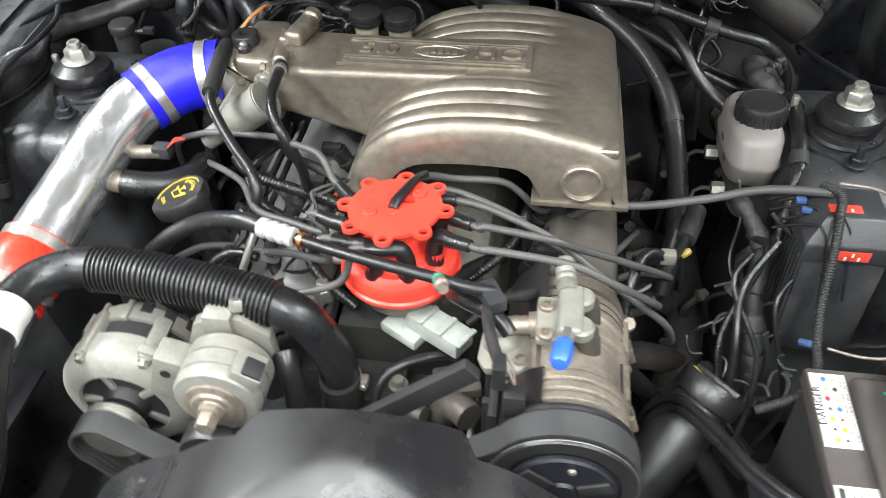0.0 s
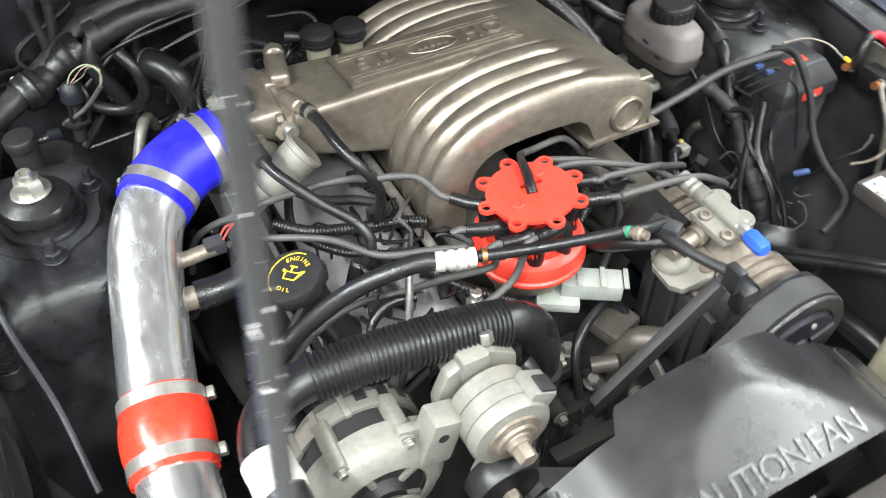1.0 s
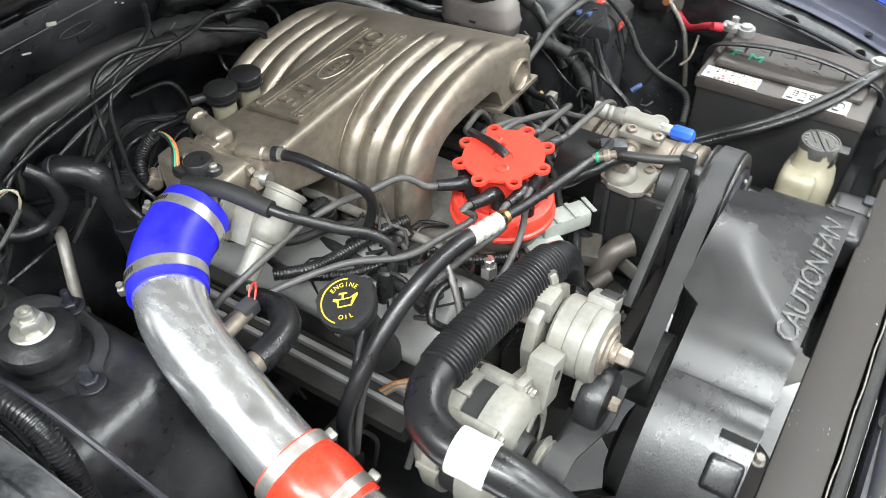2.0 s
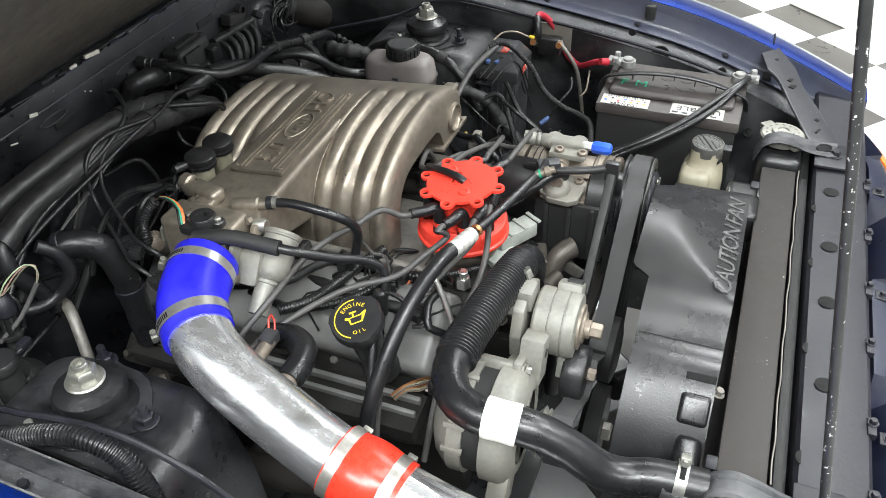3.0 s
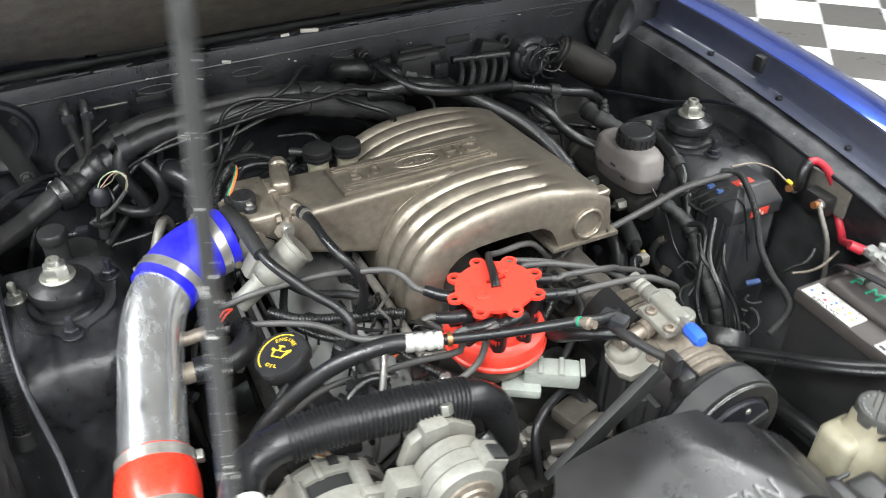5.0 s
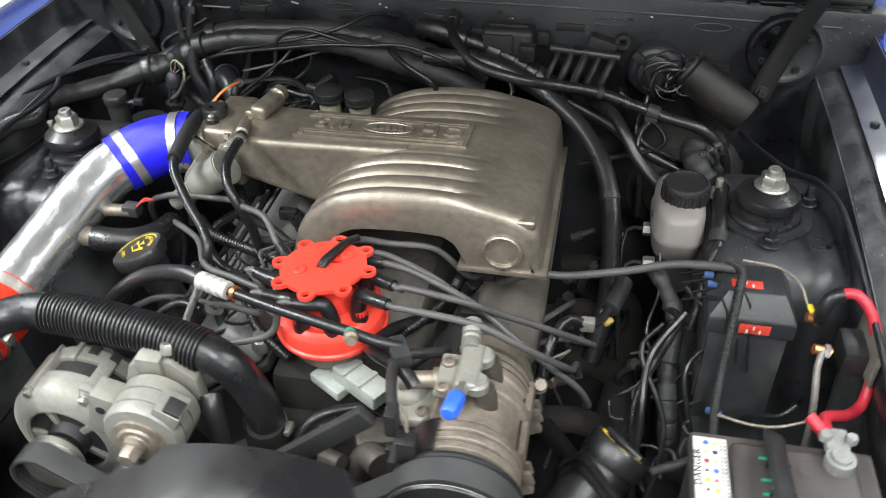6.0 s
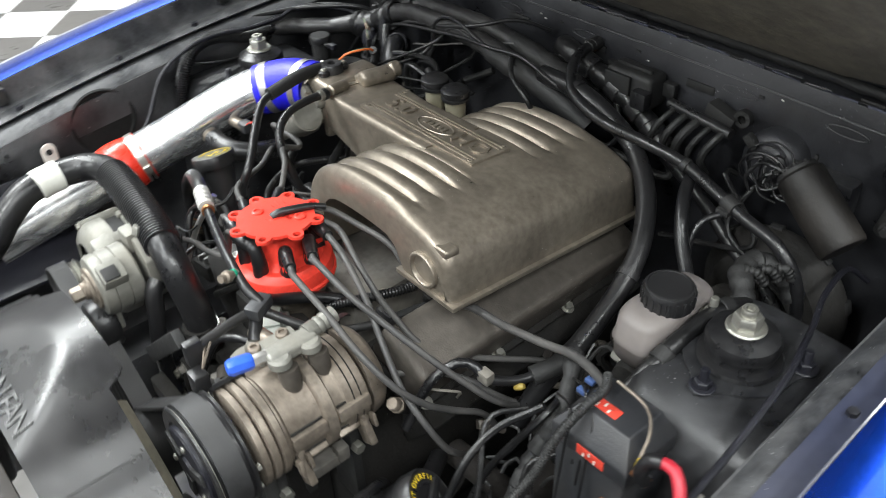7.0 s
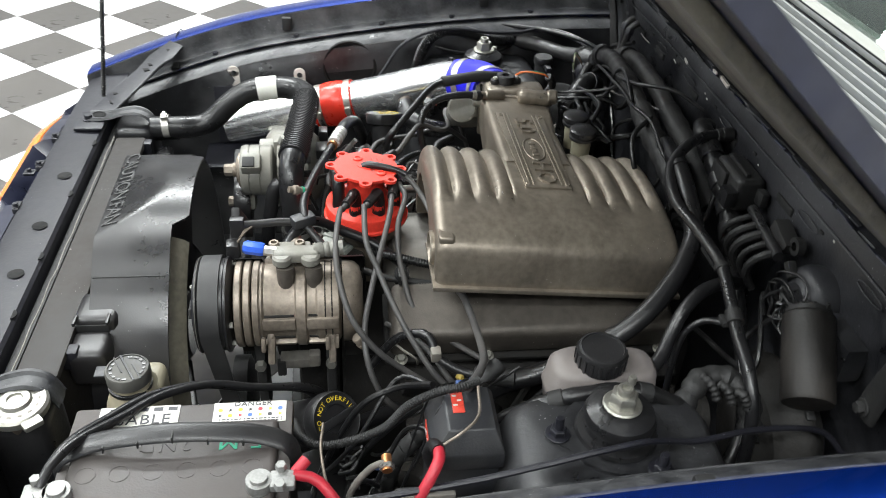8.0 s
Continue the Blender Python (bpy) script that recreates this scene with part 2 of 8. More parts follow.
    dark_iron=material("near_black_cast_iron", (0.012, 0.0095, 0.008), 0.85, spread=0.4, scale=45, bump=0.4, bump_scale=260),
    # dirt tone, darkened further for shade in the gaps round the engine
    block=material("dirty_shaded_block", (0.0075, 0.0068, 0.006), 0.78, 0.0, spread=0.55, scale=20, bump=0.5, bump_scale=160, dust=0.35, dust_color=(0.022, 0.018, 0.014), specks=0.05, speck_color=(0.09, 0.085, 0.075)),
    tile_light=material("white_floor_tile", (0.80, 0.80, 0.79), 0.28, spread=0.04, scale=3, dust=0.12, dust_color=(0.5, 0.49, 0.47)),
    tile_dark=material("grey_floor_tile", (0.092, 0.086, 0.080), 0.32, spread=0.12, scale=4, dust=0.2, dust_color=(0.14, 0.13, 0.12)),
    wall=material("white_ceiling_paint", (0.84, 0.84, 0.83), 0.8, spread=0.04, scale=2, bump=0.1),
    grey_wall=material("grey_wall_paint", (0.30, 0.30, 0.31), 0.7, spread=0.08, scale=2, bump=0.1),
    amber=material("amber_lens", (0.80, 0.22, 0.03), 0.2, coat=0.5),
    # driver cover's cast tone, darkened for the shade under the plenum
    lcover=material("shaded_cast_cover", (0.092, 0.081, 0.070), 0.47, 0.4, spread=0.35, scale=11, bump=0.2, bump_scale=420, dust=0.5, dust_color=(0.075, 0.066, 0.055), specks=0.04),
    pewter=material("weathered_zinc_panel", (0.17, 0.16, 0.145), 0.5, 0.4, spread=0.3, scale=18, dust=0.4, dust_color=(0.25, 0.22, 0.17)),
)
glass = bpy.data.materials.new("windscreen_glass")
glass.use_nodes = True
gb = glass.node_tree.nodes["Principled BSDF"]
gb.inputs["Base Color"].default_value, gb.inputs["Roughness"].default_value = (0.5, 0.6, 0.55, 1), 0.02
gb.inputs["Transmission Weight"].default_value = 1.0
M["glass"] = glass
glow = bpy.data.materials.new("lamp_diffuser")
glow.use_nodes = True
glow.node_tree.nodes["Principled BSDF"].inputs["Emission Color"].default_value = (1, 0.97, 0.92, 1)
glow.node_tree.nodes["Principled BSDF"].inputs["Emission Strength"].default_value = 3.0
M["glow"] = glow


# ---- shape helpers ----
def link(name, bm, mat, angle=38.0):
    me = bpy.data.meshes.new(name)
    bmesh.ops.recalc_face_normals(bm, faces=bm.faces)
    bm.to_mesh(me)
    bm.free()
    me.materials.append(mat if isinstance(mat, bpy.types.Material) else M[mat])
    me.polygons.foreach_set("use_smooth", [True] * len(me.polygons))
    me.set_sharp_from_angle(angle=radians(angle))
    return new(name, me)


def thing(name, label, category, at, group="", kind=""):
    """An empty at a thing's base, to which its parts are tied."""
    ob = tagged(new(name), label, category, group, kind)
    ob.empty_display_size = 0.02
    ob.location = at
    return ob


def part(name, bm, mat, parent, label="", angle=38.0):
    ob = link(name, bm, mat, angle)
    ob.parent = parent
    if parent.parent is None:
        ob.matrix_parent_inverse = Matrix.Translation(-Vector(parent.location))
    if label:
        tagged(ob, label)
    return ob


def solo(name, bm, mat, label, category, group="", kind="", angle=38.0):
    return tagged(link(name, bm, mat, angle), label, category, group, kind)


def smooth_path(pts, step=0.008):
    """Points along a rounded curve through the given ones."""
    P = [Vector(p) for p in pts]
    if len(P) == 2:
        n = max(2, int((P[1] - P[0]).length / step))
        return [P[0].lerp(P[1], i / n) for i in range(n + 1)]
    P = [P[0] * 2 - P[1]] + P + [P[-1] * 2 - P[-2]]
    out = []
    for i in range(1, len(P) - 2):
        a, b, c, d = P[i - 1:i + 3]
        n = max(2, int((c - b).length / step))
        for k in range(n):
            t = k / n
            out.append(0.5 * ((2 * b) + (c - a) * t + (2 * a - 5 * b + 4 * c - d) * t * t + (3 * b - a - 3 * c + d) * t ** 3))
    out.append(P[-2])
    return out


def sweep(bm, path, r, seg=10, cap=True, flat=1.0, up=None):
    """A tube along a path; r is a radius or a function of the place along it, 0 to 1."""
    n = len(path)
    side = None
    rings = []
    for i, p in enumerate(path):
        d = (path[min(i + 1, n - 1)] - path[max(i - 1, 0)]).normalized()
        if side is None:
            ref = Vector(up) if up else (Vector((0, 0, 1)) if abs(d.z) < 0.9 else Vector((0, 1, 0)))
            side = d.cross(ref).normalized()
        side = (side - d * side.dot(d)).normalized()
        other = d.cross(side)
        rr = r(i / (n - 1)) if callable(r) else r
        rings.append([bm.verts.new(p + (side * math.cos(a) + other * math.sin(a) * flat) * rr) for a in (2 * math.pi * k / seg for k in range(seg))])
    for a, b in zip(rings, rings[1:]):
        for k in range(seg):
            bm.faces.new((a[k], a[(k + 1) % seg], b[(k + 1) % seg], b[k]))
    if cap:
        bm.faces.new(rings[0][::-1])
        bm.faces.new(rings[-1])
    return bm


def hose(pts, r, seg=10, step=0.008, cap=True):
    return sweep(bmesh.new(), smooth_path(pts, step), r, seg, cap)


def ribbed(pts, r, pitch=0.005, depth=0.0015, seg=14):
    """A corrugated hose: rings stand proud at the given pitch."""
    path = smooth_path(pts, pitch / 4)
    bm = bmesh.new()
    n = len(path)

    def radius(u):
        k = round(u * (n - 1))
        return r + (depth if k % 4 in (1, 2) else 0.0)
    return sweep(bm, path, radius, seg)


def axes_of(axis):
    d = Vector(axis).normalized()
    s = d.cross(Vector((0, 0, 1)) if abs(d.z) < 0.9 else Vector((1, 0, 0))).normalized()
    return s, d.cross(s), d


def lathe(bm, profile, at, axis=(0, 0, 1), seg=28):
    """A turned shape: (radius, height) pairs about an axis."""
    s, o, d = axes_of(axis)
    at = Vector(at)
    rings = []
    for r, h in profile:
        if r < 1e-5:
            rings.append([bm.verts.new(at + d * h)])
        else:
            rings.append([bm.verts.new(at + d * h + (s * math.cos(2 * math.pi * k / seg) + o * math.sin(2 * math.pi * k / seg)) * r) for k in range(seg)])
    for a, b in zip(rings, rings[1:]):
        for k in range(seg):
            j = (k + 1) % seg
            if len(a) == 1 and len(b) == 1:
                continue
            if len(a) == 1:
                bm.faces.new((a[0], b[j], b[k]))
            elif len(b) == 1:
                bm.faces.new((a[k], a[j], b[0]))
            else:
                bm.faces.new((a[k], a[j], b[j], b[k]))
    return bm


def turned(profile, at, axis=(0, 0, 1), seg=28):
    return lathe(bmesh.new(), profile, at, axis, seg)


def disc(r, h, bev=0.0015):
    return [(0, 0), (r - bev, 0), (r, bev), (r, h - bev), (r - bev, h), (0, h)]


def box(bm, at, size, bev=0.003, turn=None, seg=2, taper=None):
    made = bmesh.ops.create_cube(bm, size=1.0)["verts"]
    for v in made:
        if taper and v.co.z > 0:
            v.co.x, v.co.y = v.co.x * taper[0], v.co.y * taper[1]
        v.co = Vector((v.co.x * size[0], v.co.y * size[1], v.co.z * size[2]))
    if bev:
        edges = {e for v in made for e in v.link_edges}
        done = bmesh.ops.bevel(bm, geom=list(edges), offset=bev, segments=seg, profile=0.6, affect="EDGES")
        made = {v for f in done["faces"] for v in f.verts} | {v for v in made if v.is_valid}
    m = Matrix.Translation(at) @ (turn if turn else Matrix())
    for v in made:
        v.co = m @ v.co
    return bm


def block(at, size, bev=0.003, turn=None, seg=2, taper=None):
    return box(bmesh.new(), at, size, bev, turn, seg, taper)


def slab(outline, z0, z1, bev=0.0, m=None):
    """A plate with the given outline (x, y), from z0 to z1."""
    bm = bmesh.new()
    low = [bm.verts.new((x, y, z0)) for x, y in outline]
    high = [bm.verts.new((x, y, z1)) for x, y in outline]
    n = len(outline)
    bm.faces.new(low[::-1])
    bm.faces.new(high)
    for k in range(n):
        bm.faces.new((low[k], low[(k + 1) % n], high[(k + 1) % n], high[k]))
    if bev:
        bmesh.ops.bevel(bm, geom=[e for e in bm.edges], offset=bev, segments=2, profile=0.6, affect="EDGES")
    if m:
        bmesh.ops.transform(bm, matrix=m, verts=bm.verts)
    return bm


def strip(profile, ys, shift=None, thick=0.002):
    """A bent sheet: a profile of (x, z) drawn along y, with thickness; shift(y) moves it by (dx, dz)."""
    bm = bmesh.new()
    rows = []
    for y in ys:
        dx, dz = shift(y) if shift else (0, 0)
        rows.append([bm.verts.new((x + dx, y, z + dz)) for x, z in profile])
    for a, b in zip(rows, rows[1:]):
        for k in range(len(profile) - 1):
            bm.faces.new((a[k], a[k + 1], b[k + 1], b[k]))
    bmesh.ops.recalc_face_normals(bm, faces=bm.faces)
    bmesh.ops.solidify(bm, geom=list(bm.faces), thickness=thick)
    return bm


def hexnut(bm, at, r, h, axis=(0, 0, 1)):
    return lathe(bm, [(0, 0), (r, 0), (r, h * 0.85), (r * 0.88, h), (0, h)], at, axis, 6)


def bolt(bm, at, r, axis=(0, 0, 1), h=None, washer=True):
    h = h or r * 1.1
    if washer:
        lathe(bm, disc(r * 1.5, r * 0.3, r * 0.08), at, axis, 16)
    return hexnut(bm, Vector(at) + Vector(axis).normalized() * (r * 0.3 if washer else 0), r, h, axis)


def words(text, size, depth, m, spread=1.0):
    """Raised lettering in the built-in font, as a bmesh, laid by the matrix m."""
    data = bpy.data.curves.new("lettering", "FONT")
    data.body, data.size, data.extrude, data.align_x, data.align_y = text, size, depth, "CENTER", "CENTER"
    data.space_character, data.resolution_u = spread, 2
    ob = bpy.data.objects.new("lettering", data)
    scene.collection.objects.link(ob)
    bpy.context.view_layer.update()
    me = bpy.data.meshes.new_from_object(ob.evaluated_get(bpy.context.evaluated_depsgraph_get()))
    bm = bmesh.new()
    bm.from_mesh(me)
    bpy.data.objects.remove(ob)
    bpy.data.curves.remove(data)
    bpy.data.meshes.remove(me)
    bmesh.ops.transform(bm, matrix=m, verts=bm.verts)
    return bm


def clamp_band(name, at, axis, r, width, parent, screw=(0, 0, 1)):
    """A worm-drive hose clamp: a steel band with its screw housing."""
    w = width / 2
    band = part(name, turned([(r + 0.0004, -w), (r + 0.0012, -w), (r + 0.0012, w), (r + 0.0004, w), (r + 0.0004, -w)], at, axis, 40), "chrome", parent)
    out = Vector(screw).normalized()
    d = Vector(axis).normalized()
    out = (out - d * out.dot(d)).normalized()
    c = Vector(at) + out * (r + 0.005)
    bm = block((0, 0, 0), (0.012, width * 0.9, 0.008), 0.0015)
    t = out.cross(d)
    bmesh.ops.transform(bm, matrix=Matrix.Translation(c) @ Matrix((t, d, out)).transposed().to_4x4(), verts=bm.verts)
    hexnut(bm, c + t * 0.006, 0.004, 0.005, t)
    part("clamp_screw", bm, "zinc", band)
    for k in range(9):
        a = out * math.cos(0.35 + 0.075 * k) + t * math.sin(0.35 + 0.075 * k)
        part("clamp_slot", slab([(-0.0009, -w * 0.5), (0.0009, -w * 0.5), (0.0009, w * 0.5), (-0.0009, w * 0.5)], 0.0, 0.0003, m=Matrix.Translation(Vector(at) + a * (r + 0.0013)) @ Matrix((d.cross(a), d, a)).transposed().to_4x4()), "hole", band)
    return band


# ---- car body round the bay ----
def fender_z(y):
    return 0.945 + 0.08 * y - 0.13 * y * y


YS = [-0.80 + 0.05 * k for k in range(30)]
for s, side in ((1, "driver"), (-1, "passenger")):
    car = thing("front_fender", "glossy blue front fender with a dusty navy inner edge", "fender", (s * 0.72, 0, 0.4), "front fenders")

    def bend(y, s=s):
        return (-s * max(0.0, -0.45 - y) ** 1.6 * 0.55, fender_z(y) - 0.945)
    outer = [(s * x, z) for x, z in ((0.651, 0.945), (0.665, 0.947), (0.70, 0.946), (0.74, 0.934), (0.775, 0.905), (0.795, 0.86), (0.805, 0.75), (0.81, 0.60), (0.79, 0.42), (0.76, 0.34))]
    part("fender_skin", strip(outer, YS, bend, 0.003), "paint", car)
    inner = [(s * x, z) for x, z in ((0.650, 0.944), (0.648, 0.932), (0.645, 0.905), (0.640, 0.899), (0.612, 0.895))]
    part("inner_flange", strip(inner, YS, bend, 0.002), "edge" if s > 0 else "ledge", car, "dusty navy inner fender flange, lightened for side light" if s > 0 else "dusty black inner fender flange")
    for y in (-0.55, -0.38, -0.2, -0.05, 0.12):
        dx, dz = bend(y)
        part("fender_bolt", bolt(bmesh.new(), (s * 0.627 + dx, y, 0.896 + dz), 0.006), "support", car)
    for y in (-0.40, 0.02):
        dx, dz = bend(y)
        part("hood_bumper", block((s * 0.644 + dx, y, 0.925 + dz), (0.016, 0.02, 0.028), 0.004), "dull", car, "black rubber hood bumper")

    dx, dz = bend(-0.63)
    part("panel_seam", hose([(x + dx + s * 0.001, -0.63, z + dz + 0.001) for x, z in outer[1:6]], 0.0014, 6, 0.01), "hole", car, "dark seam between fender and nose")
    part("seam_notch", block((s * 0.628 + dx, -0.630, 0.9 + dz), (0.030, 0.016, 0.006), 0.002), "hole", car)

    apron = thing("inner_apron", "dusty black inner fender apron with punched holes", "apron", (s * 0.6, 0, 0.4), "inner aprons")
    prof = [(s * x, z) for x, z in ((0.625, 0.889), (0.60, 0.887), (0.585, 0.876), (0.582, 0.85), (0.592, 0.76), (0.595, 0.60), (0.56, 0.48), (0.50, 0.42))]
    part("apron_panel", strip(prof[2:], YS, bend, 0.003), "apron", apron)
    part("apron_ledge", strip([(s * x, z) for x, z in ((0.625, 0.8895), (0.60, 0.8875), (0.5845, 0.8765))], YS, bend, 0.0028), "ledge", apron, "scuffed top ledge of the apron")
    for y, r, h in ((-0.54, 0.016, 0.83), (-0.30, 0.008, 0.83), (-0.27, 0.006, 0.845), (-0.62, 0.008, 0.80), (-0.45, 0.007, 0.845), (-0.12, 0.007, 0.85), (-0.36, 0.008, 0.79)):
        dx, dz = bend(y)
        if s > 0 and h == 0.79:
            for hy, hr, hh in ((-0.435, 0.014, 0.818), (-0.551, 0.007, 0.806), (-0.581, 0.008, 0.809), (-0.378, 0.006, 0.853), (-0.341, 0.005, 0.815), (-0.201, 0.006, 0.677), (-0.223, 0.007, 0.688), (-0.220, 0.005, 0.655), (-0.243, 0.007, 0.671), (-0.207, 0.006, 0.640), (-0.238, 0.006, 0.638), (-0.262, 0.005, 0.652)):
                part("punched_hole", turned([(0, 0.0006), (hr, 0.0006), (hr * 1.1, 0.0016), (hr * 1.2, 0.0)], (0.5855 + bend(hy)[0] + (0.0 if hh > 0.75 else 0.007), hy, hh), (-1, 0, 0), 16), "hole", apron)
        part("apron_hole_rim", turned([(0, 0), (r * 0.9, 0.0), (r * 0.95, 0.002), (r, 0.003), (r * 1.15, 0.003), (r * 1.2, 0.0)], (s * 0.5845 + dx, y, h + dz), (-s, 0, 0), 16), "dull", apron)

    # strut tower with its mount plate and studs
    tower = thing("strut_tower", "black strut tower with a rubber mount and shiny centre nut", "strut tower", (s * 0.49, 0, 0.45), "strut towers")
    bm = bmesh.new()
    rings = []
    for w, d, z in ((0.115, 0.165, 0.46), (0.108, 0.145, 0.70), (0.101, 0.128, 0.785), (0.095, 0.118, 0.813), (0.085, 0.105, 0.826), (0.06, 0.08, 0.830)):
        ring = []
        for k in range(32):
            a = 2 * math.pi * k / 32
            cx, cy = math.cos(a), math.sin(a)
            p = 0.38
            ring.append(bm.verts.new((s * 0.512 + w * math.copysign(abs(cx) ** p, cx), d * math.copysign(abs(cy) ** p, cy), z)))
        rings.append(ring)
    for a, b in zip(rings, rings[1:]):
        for k in range(32):
            bm.faces.new((a[k], a[(k + 1) % 32], b[(k + 1) % 32], b[k]))
    bm.faces.new(rings[-1])
    part("tower_shell", bm, "bay", tower, angle=60)
    tri = [(math.cos(a) * r, math.sin(a) * r) for a, r in ((radians(q), 0.080 if q % 120 == 30 else 0.060) for q in range(30, 390, 20))]
    part("mount_plate", slab([(s * 0.49 + x, y) for x, y in tri], 0.829, 0.834, 0.001), "bay", tower)
    part("rubber_mount", turned([(0, 0.834), (0.044, 0.834), (0.046, 0.836), (0.044, 0.840), (0.036, 0.842), (0.0345, 0.846), (0.0345, 0.850), (0.039, 0.854), (0.040, 0.860), (0.037, 0.867), (0.026, 0.873), (0.020, 0.876), (0, 0.876)], (s * 0.49, 0, 0), seg=36), "rubber", tower)
    bm = turned(disc(0.0215, 0.004), (s * 0.49, 0, 0.875), seg=24)
    hexnut(bm, (s * 0.49, 0, 0.879), 0.0155, 0.015)
    lathe(bm, [(0.0088, 0), (0.0088, 0.007), (0.0078, 0.009), (0.0048, 0.009), (0.0042, 0.003), (0, 0.003)], (s * 0.49, 0, 0.893), seg=14)
    part("centre_nut", bm, "zinc", tower, "shiny zinc strut nut")
    for q in (30, 150, 270):
        a = radians(q)
        at = Vector((s * 0.49 + 0.066 * math.cos(a), 0.066 * math.sin(a), 0.834))
        bm = bolt(bmesh.new(), at, 0.0095, h=0.008)
        lathe(bm, [(0.005, 0), (0.005, 0.016), (0.004, 0.018), (0, 0.018)], at + Vector((0, 0, 0.008)), seg=10)
        part("mount_stud", bm, "zinc" if q == 150 else "support", tower)

# firewall, cowl and windscreen
fire = thing("firewall", "dusty black firewall panel below the cowl", "firewall", (0, 0.3, 0.4), kind="structure")
bm = bmesh.new()
prof = [(0.27, 0.40), (0.30, 0.60), (0.31, 0.86), (0.295, 0.905), (0.30, 0.985), (0.305, 0.998), (0.335, 1.0), (0.345, 0.985), (0.40, 0.975)]
rows = []
for k in range(25):
    x = -0.66 + 1.32 * k / 24
    rows.append([bm.verts.new((x, y, z - 0.012 * (abs(x) / 0.66) ** 2)) for y, z in prof])
for a, b in zip(rows, rows[1:]):
    for k in range(len(prof) - 1):
        bm.faces.new((a[k], a[k + 1], b[k + 1], b[k]))
bmesh.ops.recalc_face_normals(bm, faces=bm.faces)
bmesh.ops.solidify(bm, geom=list(bm.faces), thickness=0.004)
part("firewall_panel", bm, "fwall", fire, angle=25)
for x in (-0.42, -0.31, -0.14, 0.02, 0.21):
    part("stamped_slot", block((x, 0.2965, 0.945), (0.045, 0.004, 0.012), 0.0018), "dull", fire)
for x in (-0.5, -0.36, -0.22, -0.05, 0.1, 0.3):
    part("slot_hole", block((x, 0.2975, 0.962), (0.008, 0.003, 0.004), 0.001), "dull", fire)
for x, z, w, h in ((-0.19, 0.981, 0.014, 0.005), (-0.092, 0.966, 0.003, 0.002), (-0.082, 0.961, 0.004, 0.002), (-0.235, 0.962, 0.012, 0.002), (0.12, 0.955, 0.003, 0.0015), (0.33, 0.972, 0.004, 0.0015)):
    part("paint_chip", block((x, 0.2955, z - 0.012 * (abs(x) / 0.66) ** 2), (w, 0.002, h), 0.0006, Matrix.Rotation(0.25, 4, "Y")), "label", fire, "pale chip in the firewall paint")
for x in (0.003, -0.30, 0.27, -0.16, 0.42):
    part("stamped_oval", hose([(x + 0.026 * math.cos(a), 0.2955, 0.958 + 0.006 * math.sin(a)) for a in (2 * math.pi * k / 20 for k in range(21))], 0.0009, 6, 0.01), "fwall", fire)
rs = random.Random(12)
for k in range(30):
    x = -0.62 + 1.24 * k / 29 + rs.uniform(-0.02, 0.02)
    part("torn_seal", block((x, 0.311 + rs.uniform(-0.004, 0.004), 1.000 + rs.uniform(-0.002, 0.003) - 0.012 * (abs(x) / 0.66) ** 2), (rs.uniform(0.03, 0.075), rs.uniform(0.003, 0.007), rs.uniform(0.002, 0.004)), 0.001, Matrix.Rotation(rs.uniform(-0.08, 0.08), 4, "Z") @ Matrix.Rotation(rs.uniform(-0.3, 0.3), 4, "X")), rs.choice(("dull", "fwall", "dull", "ledge")), fire)
# pale strips give the lip's wear and the glints along it
for k in range(22):
    x = -0.10 + 0.72 * k / 21 + rs.uniform(-0.012, 0.012)
    drop = 0.012 * (abs(x) / 0.66) ** 2
    part("lip_wear_glint", block((x, 0.3035 + rs.uniform(-0.001, 0.0015), 1.0005 - drop), (rs.uniform(0.010, 0.034), 0.0035, rs.uniform(0.0015, 0.003)), 0.001, Matrix.Rotation(rs.uniform(-0.06, 0.06), 4, "Y")), rs.choice(("edge", "ledge", "edge", "navy")), fire)
# bright tabs stand for two larger glints on the lip
part("lip_glint", block((-0.052, 0.303, 1.004), (0.030, 0.005, 0.006), 0.0015, Matrix.Rotation(0.12, 4, "Y")), "galv", fire, "pale tab put in for a glint on the lip")
part("lip_glint", block((-0.092, 0.303, 1.003), (0.014, 0.004, 0.005), 0.0015), "galv", fire, "pale tab put in for a glint on the lip")
# bead put in for the glint along the flange crease
part("flange_crease", hose([(-0.62, 0.2975, 0.966), (-0.3, 0.2975, 0.9745), (0.0, 0.2972, 0.977), (0.3, 0.2975, 0.9745), (0.60, 0.2975, 0.967)], 0.0016, 6), "bay", fire, "raised crease along the firewall")
bm = hose([(-0.64, 0.33, 0.995), (-0.3, 0.328, 1.006), (0.3, 0.328, 1.006), (0.64, 0.33, 0.995)], lambda u: 0.008 + 0.0008 * math.sin(u * 190), 10)
part("weatherstrip", bm, "dull", fire, "frayed black rubber weatherstrip")

# added strip hides the bright cowl behind the hood gap
part("cowl_gap_strip", block((0, 0.352, 1.006), (1.30, 0.014, 0.056), 0.004), "dull", fire, "upright black strip added to close the hood gap")

cowl = thing("cowl_grille", "pale cowl vent grille with long louvres", "cowl grille", (0, 0.5, 0.97))
for k in range(6):
    y = 0.455 + 0.024 * k
    part("louvre", block((0, y + 0.006, 0.990), (1.24, 0.013, 0.024), 0.005, Matrix.Rotation(-0.25, 4, "X")), "louvre", cowl)
part("cowl_panel", block((0, 0.53, 0.964), (1.30, 0.24, 0.02), 0.004), "support", cowl, "dark tray below the louvres")
